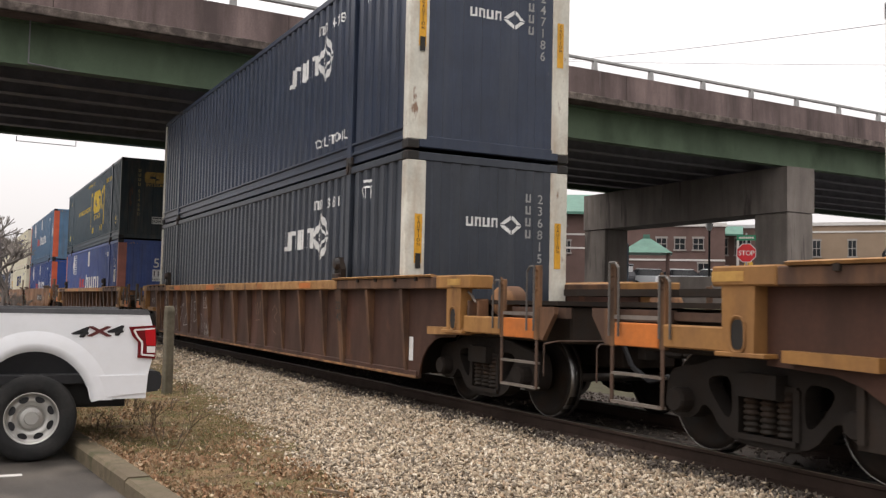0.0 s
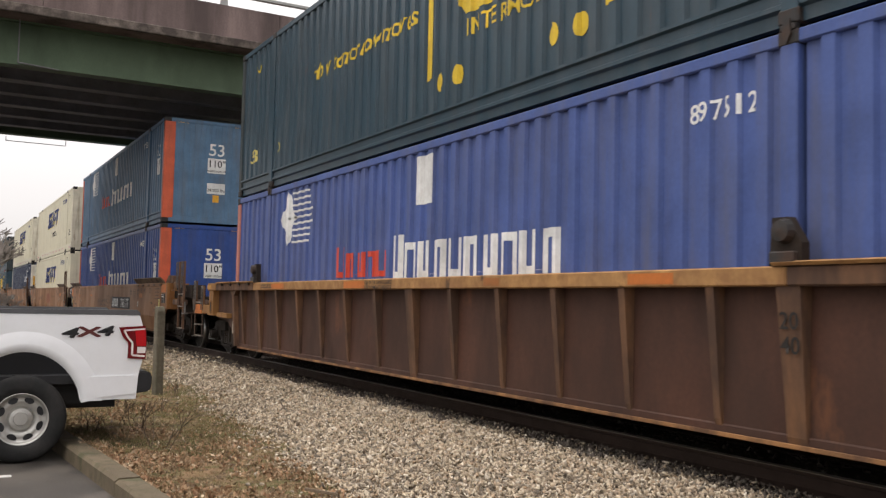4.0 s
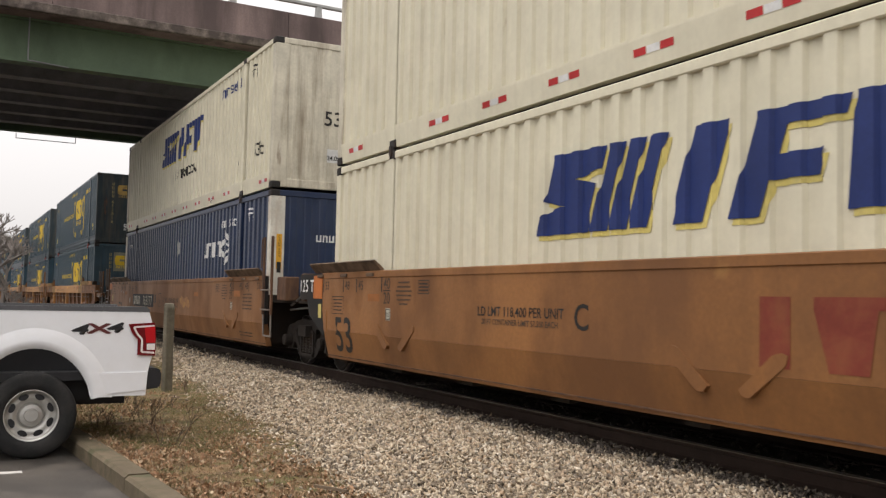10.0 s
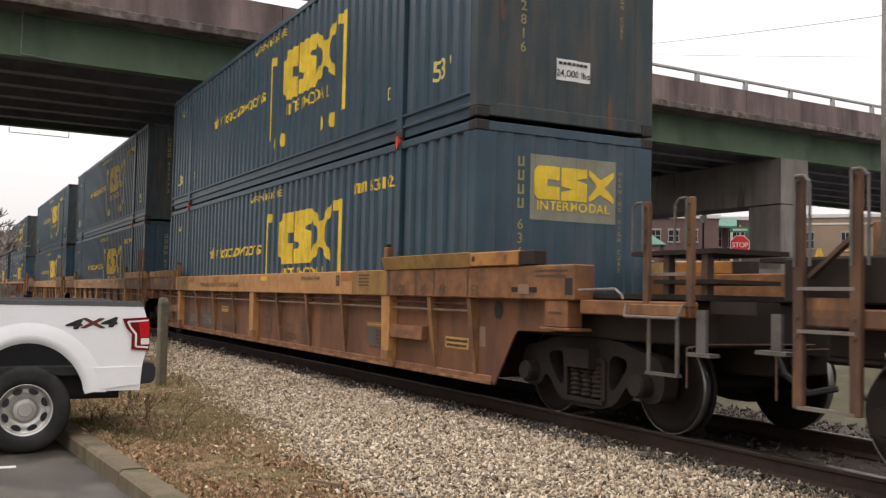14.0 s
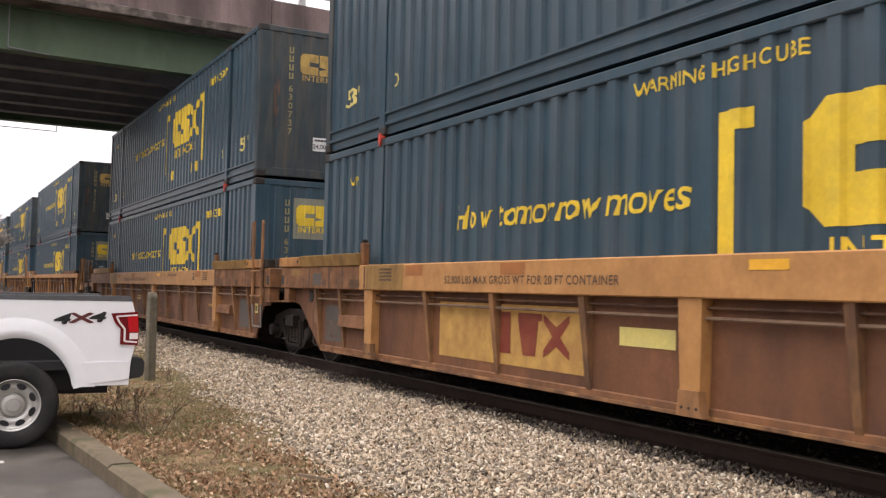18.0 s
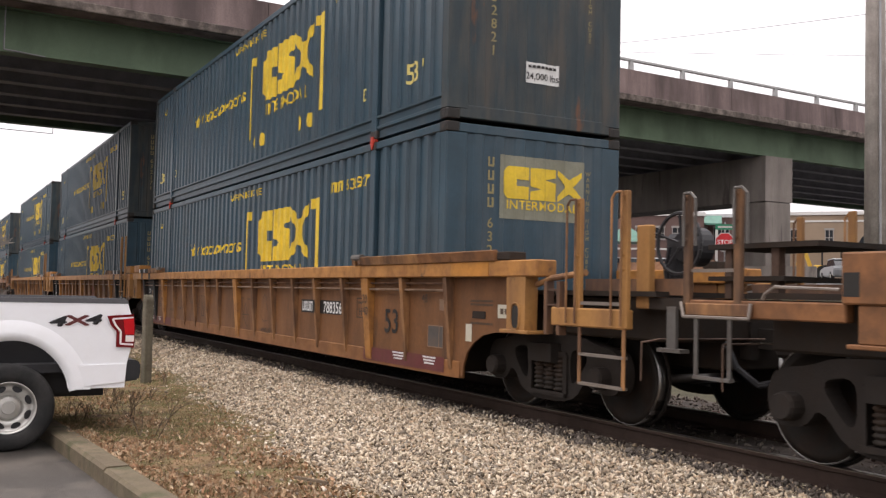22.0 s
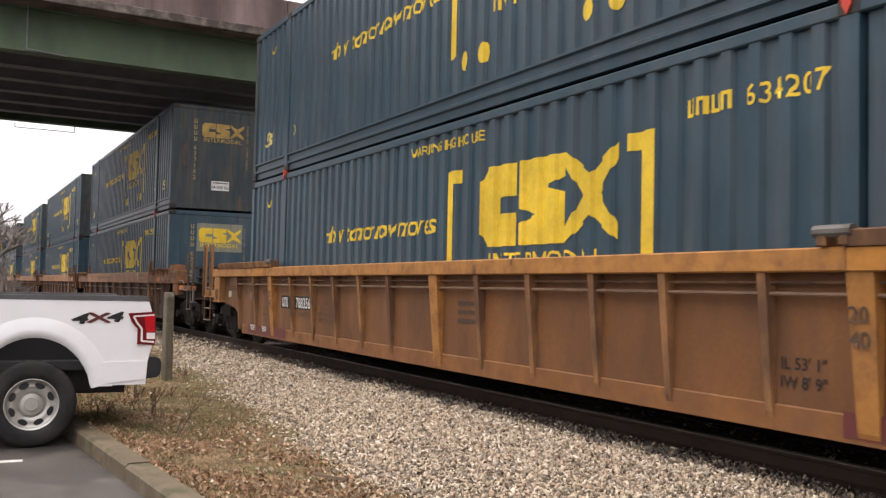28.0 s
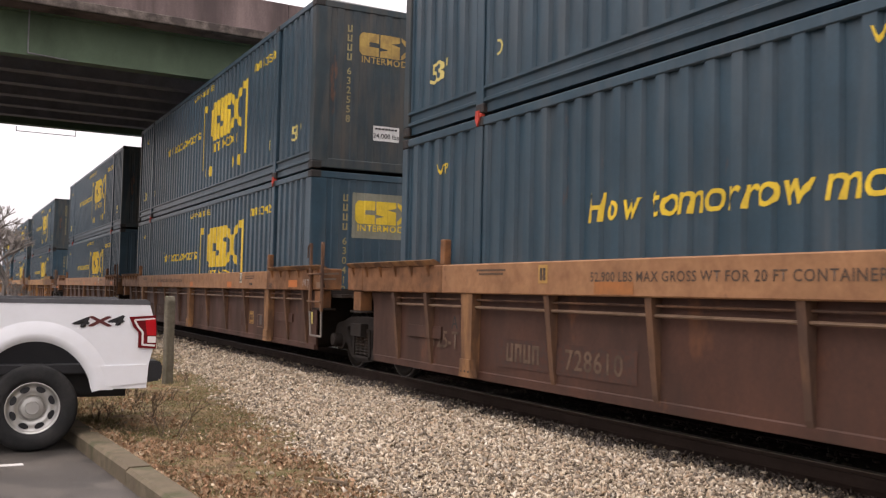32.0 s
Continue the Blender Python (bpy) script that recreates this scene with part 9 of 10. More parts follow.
def scatter_mesh(name, templates, places, material, label, category, smooth=False):
    """Joins many small pieces, each a turned and scaled copy of one template, into one mesh."""
    rng = np.random.default_rng(5)
    vs, fs, base = [], [], 0
    for k, (tv, tf) in enumerate(templates):
        pick = [p for i, p in enumerate(places) if i % len(templates) == k]
        if not pick:
            continue
        P = np.array([p[:3] for p in pick])
        S = np.array([p[3] for p in pick])
        ang = rng.uniform(0, 2 * np.pi, (len(pick), 3)) * np.array([p[4] for p in pick])[:, None]
        ang[:, 2] = rng.uniform(0, 2 * np.pi, len(pick))
        cx, sx, cy, sy, cz, sz = (f(ang[:, i]) for i in range(3) for f in (np.cos, np.sin))
        R = np.empty((len(pick), 3, 3))
        R[:, 0, 0], R[:, 0, 1], R[:, 0, 2] = cz * cy, cz * sy * sx - sz * cx, cz * sy * cx + sz * sx
        R[:, 1, 0], R[:, 1, 1], R[:, 1, 2] = sz * cy, sz * sy * sx + cz * cx, sz * sy * cx - cz * sx
        R[:, 2, 0], R[:, 2, 1], R[:, 2, 2] = -sy, cy * sx, cy * cx
        tv = np.array(tv)
        V = np.einsum("nij,vj->nvi", R, tv) * S[:, None, None] + P[:, None, :]
        F = np.array(tf)[None] + (np.arange(len(pick)) * len(tv))[:, None, None] + base
        vs.append(V.reshape(-1, 3))
        fs.append(F.reshape(-1, len(tf[0])))
        base += len(pick) * len(tv)
    V, Fc = np.concatenate(vs), np.concatenate(fs)
    n = Fc.shape[1]
    me = bpy.data.meshes.new(name)
    me.vertices.add(len(V))
    me.vertices.foreach_set("co", V.ravel())
    me.loops.add(Fc.size)
    me.loops.foreach_set("vertex_index", Fc.ravel().astype(np.int32))
    me.polygons.add(len(Fc))
    me.polygons.foreach_set("loop_start", np.arange(0, Fc.size, n, dtype=np.int32))
    me.update(calc_edges=True)
    me.validate()
    me.materials.append(M[material] if isinstance(material, str) else material)
    return tagged(new(name, me), label, category, kind="stuff")


def island_mat(name, colours, rough, bump=0.0):
    """Each loose piece takes one of the colours."""
    m = bpy.data.materials.new(name)
    m.use_nodes = True
    n, l = m.node_tree.nodes, m.node_tree.links
    b = n["Principled BSDF"]
    b.inputs["Roughness"].default_value = rough
    b.inputs["Specular IOR Level"].default_value = 0.25
    geo = n.new("ShaderNodeNewGeometry")
    r = n.new("ShaderNodeValToRGB")
    els = r.color_ramp.elements
    while len(els) < len(colours):
        els.new(0.5)
    for i, c in enumerate(colours):
        els[i].position, els[i].color = i / (len(colours) - 1), (*c, 1)
    l.new(geo.outputs["Random Per Island"], r.inputs["Fac"])
    tc, t = n.new("ShaderNodeTexCoord"), n.new("ShaderNodeTexNoise")
    t.inputs["Scale"].default_value, t.inputs["Detail"].default_value = 60, 4
    l.new(tc.outputs["Object"], t.inputs["Vector"])
    k = n.new("ShaderNodeMix")
    k.data_type, k.blend_type = "RGBA", "OVERLAY"
    k.inputs["Factor"].default_value = 0.5
    l.new(r.outputs["Color"], k.inputs["A"])
    l.new(t.outputs["Fac"], k.inputs["B"])
    l.new(k.outputs["Result"], b.inputs["Base Color"])
    return m


def rocks(n, detail, rng):
    """A few angular stones."""
    out = []
    for i in range(n):
        bm = bmesh.new()
        stretch = [rng.uniform(1.0, 1.6), rng.uniform(0.65, 1.0), rng.uniform(0.36, 0.62)]
        for k in range(9 if detail else 7):
            p = Vector((rng.uniform(-1, 1), rng.uniform(-1, 1), rng.uniform(-1, 1)))
            p = p / max(abs(c) for c in p) * rng.uniform(0.36, 0.52)
            bm.verts.new([c * s for c, s in zip(p, stretch)])
        r = bmesh.ops.convex_hull(bm, input=bm.verts[:])
        bmesh.ops.delete(bm, geom=[v for v in bm.verts if not v.link_faces], context="VERTS")
        bmesh.ops.triangulate(bm, faces=bm.faces[:])
        bmesh.ops.recalc_face_normals(bm, faces=bm.faces[:])
        bm.verts.index_update()
        bm.verts.ensure_lookup_table()
        out.append(([tuple(v.co) for v in bm.verts], [[v.index for v in f.verts] for f in bm.faces]))
        bm.free()
    return out


STONE = [(0.151, 0.114, 0.081), (0.347, 0.279, 0.196), (0.463, 0.383, 0.272), (0.106, 0.081, 0.059), (0.579, 0.496, 0.373), (0.383, 0.290, 0.196), (0.231, 0.187, 0.141), (0.124, 0.105, 0.083), (0.650, 0.571, 0.456), (0.313, 0.218, 0.136), (0.487, 0.404, 0.299)]
# stones coloured dark for oil and the shade under the cars
M["oily_shade_stones"] = island_mat("oil_and_shade_stones", [(0.05, 0.04, 0.033), (0.10, 0.08, 0.066), (0.17, 0.145, 0.12), (0.07, 0.055, 0.046)], 0.8)
M["stones"] = island_mat("crushed_limestone", STONE, 0.9)
LEAF = [(0.29, 0.17, 0.095), (0.42, 0.295, 0.175), (0.14, 0.09, 0.055), (0.50, 0.39, 0.26), (0.31, 0.17, 0.095), (0.40, 0.25, 0.15), (0.21, 0.135, 0.078)]
M["litter"] = island_mat("soil_litter", [(0.3, 0.198, 0.108), (0.156, 0.096, 0.054), (0.432, 0.324, 0.204), (0.12, 0.078, 0.048), (0.252, 0.174, 0.09), (0.192, 0.168, 0.066)], 0.95)
M["leaves"] = island_mat("dead_brown_leaves", LEAF, 0.8)
M["grass"] = island_mat("winter_grass", [(0.10, 0.115, 0.03), (0.15, 0.13, 0.055), (0.065, 0.085, 0.022), (0.23, 0.185, 0.10), (0.12, 0.11, 0.04)], 0.85)
M["dry_weed"] = island_mat("dry_weed_stems", [(0.11, 0.078, 0.052), (0.07, 0.05, 0.036), (0.18, 0.135, 0.09)], 0.9)


def toe(x):
    return 2.55 + max(0.0, -x - 7) * 0.105


def build_stones():
    rng = random.Random(21)
    near, far, oily_shaded = [], [], []
    for lo, hi, per, where in ((-12.5, -3.2, 1500, near), (-3.2, 3.0, 420, far), (-20, -12.5, 700, far), (-34, -20, 190, far)):
        n = int((hi - lo) * 3.4 * per)
        for i in range(n):
            x = rng.uniform(lo, hi)
            y = rng.uniform(toe(x) - 0.15, 5.86)
            d = y - toe(x)
            if d < 0.75 and rng.random() > 0.10 + 0.9 * (d + 0.15) / 0.9 + 0.35 * noise.noise((x * 1.1, y * 1.1, 4)):
                continue
            s = rng.uniform(0.018, 0.054) * (1 if x > -20 else 1.5) * (1 if rng.random() < 0.94 else 1.4)
            # towards the rail most stones take the colour darkened for oil and shade
            (oily_shaded if y > 5.45 + 0.35 * noise.noise((x * 2, y * 2, 9)) and rng.random() < 0.8 else where).append((x, y, bed_z(x, y) + s * rng.uniform(0.05, 0.38), s, 0.16 if rng.random() < 0.6 else 1))
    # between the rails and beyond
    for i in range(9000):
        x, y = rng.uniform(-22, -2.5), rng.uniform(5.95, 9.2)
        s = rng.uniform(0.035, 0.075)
        oily_shaded.append((x, y, bed_z(x, y) + s * 0.2 - (0.02 if abs(y - TRACK_Y) < 0.75 else 0), s, 1))
    for i in range(700):
        x = rng.uniform(-20, -4)
        y = rng.uniform(kerb_y(x) + 0.4, toe(x) + 0.1)
        s = rng.uniform(0.015, 0.05)
        if rng.random() < ((y - kerb_y(x) - 0.2) / (toe(x) - kerb_y(x))) ** 2:
            near.append((x, y, strip_height(x, y) + s * 0.2, s, 1))
    scatter_mesh("ballast_stones", rocks(7, True, rng), near, "stones", "loose pale grey and tan crushed stone beside the rail", "ballast")
    scatter_mesh("ballast_stones", rocks(6, False, rng), far, "stones", "loose pale grey and tan crushed stone along the track", "ballast")
    scatter_mesh("oily_ballast", rocks(6, False, rng), oily_shaded, "oily_shade_stones", "crushed stone darkened for oil and train shade, between and beside the rails", "ballast")


build_stones()


def build_litter():
    rng = random.Random(31)
    leaf = []
    for i in range(5):
        w, c = rng.uniform(0.5, 0.8), rng.uniform(0.1, 0.35)
        v = [(-0.5, 0, 0.05), (-0.15, -w / 2, c), (-0.1, 0, 0), (-0.15, w / 2, c * 0.7), (0.25, -w * 0.4, c * 0.8), (0.25, 0, 0.02), (0.25, w * 0.4, c), (0.55, 0, 0.12)]
        f = [(0, 1, 2), (0, 2, 3), (1, 4, 5), (1, 5, 2), (2, 5, 6), (2, 6, 3), (4, 7, 5), (5, 7, 6)]
        leaf.append((v, f))
    places = []
    for i in range(30000):
        x = rng.uniform(-16, -2.5)
        a, b = kerb_y(x) + 0.15, toe(x) + 0.35
        y = a + (b - a) * rng.random() ** 1.3
        dens = 0.22 + 1.0 * noise.noise((x * 1.3, y * 1.7, 11)) + (0.22 if x > -9.8 else -0.12) + 0.35 * max(0, 1 - (y - a) / 0.35) - 0.5 * max(0, (y - a) / (b - a) - 0.55)
        if rng.random() < dens:
            places.append((x, y, strip_height(x, y) * 1.0 + rng.uniform(0.0, 0.02), rng.uniform(0.018, 0.058), 0.30))
    bits = []
    for i in range(42000):
        x = rng.uniform(-14, -5)
        a, b = kerb_y(x) + 0.12, toe(x) + 0.5
        y = rng.uniform(a, b)
        bits.append((x, y, strip_height(x, y) + rng.uniform(-0.004, 0.006), rng.uniform(0.006, 0.022), 1))
    scatter_mesh("soil_litter", leaf, bits, "litter", "crumbs of soil, twigs and leaf scraps on the verge", "litter")
    scatter_mesh("fallen_leaves", leaf, places, "leaves", "dead brown leaves lying thick along the kerb", "leaves")
    blade = []
    for i in range(5):
        b = rng.uniform(-0.5, 0.5)
        v = [(-0.035, 0, -0.1), (0.035, 0, -0.1), (0.02 + b * 0.3, 0, 0.5), (-0.02 + b * 0.3, 0, 0.5), (b, 0.1, 1.0)]
        blade.append((v, [(0, 1, 2), (0, 2, 3), (3, 2, 4)]))
    places = []
    for i in range(46000):
        x = rng.uniform(-20, -5)
        a, b = kerb_y(x) + 0.2, toe(x) + 0.3
        y = rng.uniform(a, b)
        dens = -0.22 + 1.4 * noise.noise((x * 0.9, y * 1.1, 40)) + (0.5 if x < -9.5 else 0.0) + (0.25 if y > b - 0.9 else 0.0)
        if rng.random() < dens:
            places.append((x, y, strip_height(x, y) + 0.008, rng.uniform(0.018, 0.06), 0.14))
    scatter_mesh("short_grass", blade, places, "grass", "sparse winter grass and moss on the verge", "grass")


build_litter()


def weed(x, y, h, seed):
    rng = random.Random(seed)
    bm = bmesh.new()

    def grow(p, d, ln, r, depth):
        q = p + d * ln
        rod(bm, p, q, r, 4, r * 0.7)
        if depth:
            for k in range(rng.choice((2, 3))):
                e = (d + Vector((rng.uniform(-0.8, 0.8), rng.uniform(-0.8, 0.8), rng.uniform(-0.1, 0.5)))).normalized()
                grow(p + d * ln * rng.uniform(0.5, 1), e, ln * rng.uniform(0.45, 0.75), r * 0.65, depth - 1)
    for k in range(rng.choice((3, 4, 5))):
        grow(Vector((rng.uniform(-0.12, 0.12), rng.uniform(-0.12, 0.12), -0.03)), Vector((rng.uniform(-0.5, 0.5), rng.uniform(-0.5, 0.5), 1)).normalized(), h * rng.uniform(0.35, 0.6), 0.0058, 3)
    solid("dry_weed", bm, "dry_weed", "leafless dry weed standing in the verge", "weed", group="weeds on the verge", m=Matrix.Translation((x, y, strip_height(x, y))))


for n, (x, y, h) in enumerate(((-10.9, 2.1, 0.42), (-11.4, 1.9, 0.36), (-9.4, 2.0, 0.50), (-11.0, 1.6, 0.25), (-14.5, 3.3, 0.3),
                               (-12.6, 2.6, 0.28), (-13.2, 2.2, 0.3))):
    weed(x, y, h, 50 + n)
bm = bmesh.new()
box(bm, -0.17, 0.17, -0.02, 0.02, 0.0, 0.025, 0.006)
solid("wood_scrap", bm, "trim_white", "pale scrap of wood lying on the verge", "scrap", m=pose(-13.43, 2.04, 0.12, 0, 3, 30))
bm = bmesh.new()
box(bm, -0.14, 0.14, -0.012, 0.012, 0.0, 0.02)
solid("wood_scrap", bm, "dry_weed", "pale scrap of wood lying on the verge", "scrap", m=pose(-6.73, 2.62, 0.13, 0, 3, 40))


# ---- beyond the track: street, town ----
LOT_Z = 1.7


def facing(x, y):
    """Turn that sets a thing's front (local -y) towards the track's viewing side."""
    return Matrix.Translation((x, y, 0)) @ Matrix.Rotation(math.atan2(y, x) - math.pi / 2 + math.pi * 0, 4, "Z")


def window(parent, x, z, w, h, y=0.0, trim="window_trim"):
    bm = bmesh.new()
    box(bm, x - w / 2, x + w / 2, y - 0.02, y + 0.10, z, z + h)
    win = part("window", bm, "window_dark", parent, "dark window with pale surround")
    for n, a in (("sill", (x - w / 2 - 0.08, x + w / 2 + 0.08, y - 0.10, y, z - 0.12, z)), ("lintel", (x - w / 2 - 0.05, x + w / 2 + 0.05, y - 0.06, y, z + h, z + h + 0.16))):
        bm = bmesh.new()
        box(bm, *a)
        part(n, bm, trim, win)
    bm = bmesh.new()
    for a in ((x - w / 2, x - w / 2 + 0.06), (x + w / 2 - 0.06, x + w / 2), (x - 0.025, x + 0.025)):
        box(bm, a[0], a[1], y - 0.035, y - 0.02, z, z + h)
    box(bm, x - w / 2, x + w / 2, y - 0.033, y - 0.02, z + h * 0.5 - 0.03, z + h * 0.5 + 0.03)
    part("frame", bm, trim, win)


def block(name, label, x, y, w, d, z1, wall, roof, windows, coping="trim_white", hip=0.0, bands=()):
    """A building: its front is the local plane y = 0, w wide."""
    b = thing(name, label, "building", facing(x, y))
    bm = bmesh.new()
    box(bm, -w / 2, w / 2, 0, d, -0.5, z1)
    part("wall", bm, wall, b)
    if hip:
        bm = bmesh.new()
        o = 0.7
        v = [bm.verts.new(p) for p in ((-w / 2 - o, -o, z1), (w / 2 + o, -o, z1), (w / 2 + o, d + o, z1), (-w / 2 - o, d + o, z1), (-w / 2 + d * 0.4, d / 2, z1 + hip), (w / 2 - d * 0.4, d / 2, z1 + hip))]
        for f in ((0, 1, 5, 4), (1, 2, 5), (2, 3, 4, 5), (3, 0, 4), (3, 2, 1, 0)):
            bm.faces.new([v[i] for i in f])
        bmesh.ops.recalc_face_normals(bm, faces=bm.faces[:])
        part("roof", bm, roof, b)
        bm = bmesh.new()
        box(bm, -w / 2 - o, w / 2 + o, -o - 0.03, -o + 0.05, z1 - 0.16, z1 + 0.05)
        part("gutter", bm, roof, b)
    else:
        bm = bmesh.new()
        box(bm, -w / 2 - 0.12, w / 2 + 0.12, -0.12, d + 0.12, z1, z1 + 0.28)
        part("coping", bm, coping, b)
    for z in bands:
        bm = bmesh.new()
        box(bm, -w / 2 - 0.02, w / 2 + 0.02, -0.05, 0.0, z, z + 0.14)
        part("band", bm, "trim_white", b)
    for wx, wz, ww, wh in windows:
        window(b, wx, wz, ww, wh)
    return b


block("brick_shop", "low red brick building with white-framed windows", -62.4, 32.6, 13.0, 9, 7.5, "brick_red", "roof_grey",
      [(-5.2, 5.3, 0.55, 1.4), (-3.4, 5.3, 0.55, 1.4), (-1.4, 5.3, 0.55, 1.4), (1.1, 5.3, 0.55, 1.4), (2.4, 5.3, 0.55, 1.4), (3.6, 5.3, 0.55, 1.4)], coping="brick_red")
block("brick_house", "tall brown brick building with green hipped roof", -62.2, 45.3, 12.5, 9, 9.1, "brick_brown", "roof_green",
      [(-5.2, 8.1, 0.32, 0.65), (-4.4, 8.1, 0.32, 0.65), (-3.8, 8.1, 0.32, 0.65), (-2.6, 8.1, 0.32, 0.65), (-1.5, 8.1, 0.32, 0.65), (-1.3, 5.9, 0.6, 0.9), (1.6, 5.9, 0.6, 0.9)], hip=2.0, bands=(7.3, 6.2))
block("brick_store", "brown brick building with pale coping", -57.6, 50.2, 8.4, 8, 8.0, "brick_brown", "roof_grey",
      [(-0.6, 6.2, 0.85, 0.85), (0.8, 6.2, 0.85, 0.85), (2.2, 6.2, 0.85, 0.85), (2.6, 3.9, 0.9, 1.2)], bands=(5.3,))
st = block("station_hall", "hall with pale roof and dark glazed front", -58.2, 57.2, 9.0, 9, 8.3, "brick_brown", "roof_grey",
           [(-2.6, 6.1, 1.3, 1.3), (-0.8, 6.1, 1.3, 1.3), (1.0, 6.1, 1.3, 1.3), (2.8, 6.1, 1.3, 1.3), (-2.6, 3.6, 1.3, 1.5), (-0.8, 3.6, 1.3, 1.5)], coping="roof_grey")
bm = bmesh.new()
prism(bm, [(-1.6, 7.7), (0.2, 8.6), (0.2, 8.3), (-1.6, 7.55)], -4.7, 1.0, "x")
part("canopy", bm, "roof_green", st, "green metal canopy")
for wx in (-4.4, -2.0, 0.6):
    bm = bmesh.new()
    box(bm, wx - 0.1, wx + 0.1, -1.5, -1.3, 0, 7.6)
    part("column", bm, "trim_white", st)
be = block("stucco_hall", "tan stucco building with white cornice and arched opening", -53.2, 68.6, 16.0, 10, 8.9, "stucco", "roof_grey",
           [(-4.6, 6.3, 0.7, 1.3), (-1.8, 6.3, 0.7, 1.3), (-7.0, 6.3, 0.7, 1.3)], coping="trim_white", bands=(8.3,))
bm = bmesh.new()
pts = [(0.4, 3.5)] + [(2.0 + 1.6 * math.cos(radians(180 - a)), 6.0 + 1.6 * math.sin(radians(a))) for a in range(0, 181, 20)] + [(3.6, 3.5)]
prism(bm, pts, -0.03, 0.1, "y")
part("archway", bm, "window_dark", be, "dark arched opening")


def gazebo():
    g = thing("gazebo", "small open pavilion with green metal hip roof", "gazebo", Matrix.Translation((-44.6, 37.1, LOT_Z)) @ Matrix.Rotation(radians(-40), 4, "Z"))
    bm = bmesh.new()
    v = [bm.verts.new(p) for p in ((-1.5, -1.5, 3.1), (1.5, -1.5, 3.1), (1.5, 1.5, 3.1), (-1.5, 1.5, 3.1), (-0.25, -0.25, 4.0), (0.25, -0.25, 4.0), (0.25, 0.25, 4.0), (-0.25, 0.25, 4.0))]
    for f in ((0, 1, 5, 4), (1, 2, 6, 5), (2, 3, 7, 6), (3, 0, 4, 7), (4, 5, 6, 7), (3, 2, 1, 0)):
        bm.faces.new([v[i] for i in f])
    part("roof", bm, "roof_green", g, "green standing-seam roof")
    bm = bmesh.new()
    box(bm, -0.2, 0.2, -0.2, 0.2, 4.0, 4.25)
    part("cupola", bm, "roof_green", g)
    for x in (-1.25, 1.25):
        for y in (-1.25, 1.25):
            bm = bmesh.new()
            box(bm, x - 0.09, x + 0.09, y - 0.09, y + 0.09, -0.2, 3.1)
            part("post", bm, "brick_brown", g)
    bm = bmesh.new()
    box(bm, -1.3, 1.3, -1.3, 1.3, -0.4, 0.12)
    part("base", bm, "pier_concrete", g)


gazebo()
bm = bmesh.new()
box(bm, -0.55, 0.55, -0.4, 0.4, -0.3, 3.15, 0.03)
solid("utility_cabinet", bm, "slate_blue", "tall slate-blue metal cabinet", "cabinet", m=Matrix.Translation((-39.3, 31.0, LOT_Z)) @ Matrix.Rotation(radians(-38), 4, "Z"))


def stop_sign():
    m = Matrix.Translation((-25.63, 25.99, LOT_Z)) @ Matrix.Rotation(radians(-44.6) + math.pi / 2 * 0 + radians(-0.0), 4, "Z")
    m = Matrix.Translation((-25.63, 25.99, LOT_Z)) @ Matrix.Rotation(math.atan2(25.99, -25.63) - math.pi / 2, 4, "Z")
    s = thing("stop_sign", "red octagonal stop sign under a green street name sign", "road sign", m)
    bm = bmesh.new()
    rod(bm, (0, 0.03, -0.3), (0, 0.03, 2.7), 0.035, 8)
    part("sign_post", bm, "galv", s)
    for r, y, mt, n in ((0.345, 0.0, "trim_white", "sign_border"), (0.318, -0.006, "sign_red", "sign_face")):
        bm = bmesh.new()
        prism(bm, [(r / math.cos(math.pi / 8) * math.cos(math.pi / 8 + k * math.pi / 4), 1.96 + r / math.cos(math.pi / 8) * math.sin(math.pi / 8 + k * math.pi / 4)) for k in range(8)], y, y + 0.008, "y")
        part(n, bm, mt, s)
    me = text_mesh("STOP", 0.175, space=0.93)
    me.materials.append(M["trim_white"])
    part("sign_word", me, None, s, at=Matrix.Translation((0, -0.011, 1.96)))
    bm = bmesh.new()
    box(bm, -0.34, 0.34, -0.01, 0.01, 2.42, 2.62)
    part("street_name_plate", bm, "sign_green", s)
    me = bars_mesh(0.5, 0.07, 7)
    me.materials.append(M["trim_white"])
    part("plate_bars", me, None, s, at=Matrix.Translation((0, -0.015, 2.52)))


stop_sign()


def street_lamp(x, y, top):
    s = thing("street_lamp", "black cast street lamp with white globe", "street lamp", Matrix.Translation((x, y, LOT_Z)), group="street lamps")
    bm = bmesh.new()
    rod(bm, (0, 0, -0.3), (0, 0, top - LOT_Z - 0.45), 0.065, 10, 0.05)
    rod(bm, (0, 0, 0), (0, 0, 0.5), 0.13, 10, 0.08)
    part("pole", bm, "lamp_black", s)
    bm = bmesh.new()
    lathe(bm, [(0.0, top - LOT_Z - 0.45), (0.09, top - LOT_Z - 0.43), (0.19, top - LOT_Z - 0.2), (0.15, top - LOT_Z - 0.02), (0.0, top - LOT_Z + 0.05)], 14, "z")
    part("globe", bm, "globe", s, "white lamp globe", True)
    bm = bmesh.new()
    rod(bm, (0, 0, top - LOT_Z + 0.04), (0, 0, top - LOT_Z + 0.22), 0.04, 8, 0.01)
    part("finial", bm, "lamp_black", s)


for x, y, t in ((-41.5, 27.9, 5.5), (-48.4, 26.2, 5.2)):
    street_lamp(x, y, t)
street_lamp(-36.36, 34.32, 6.0)


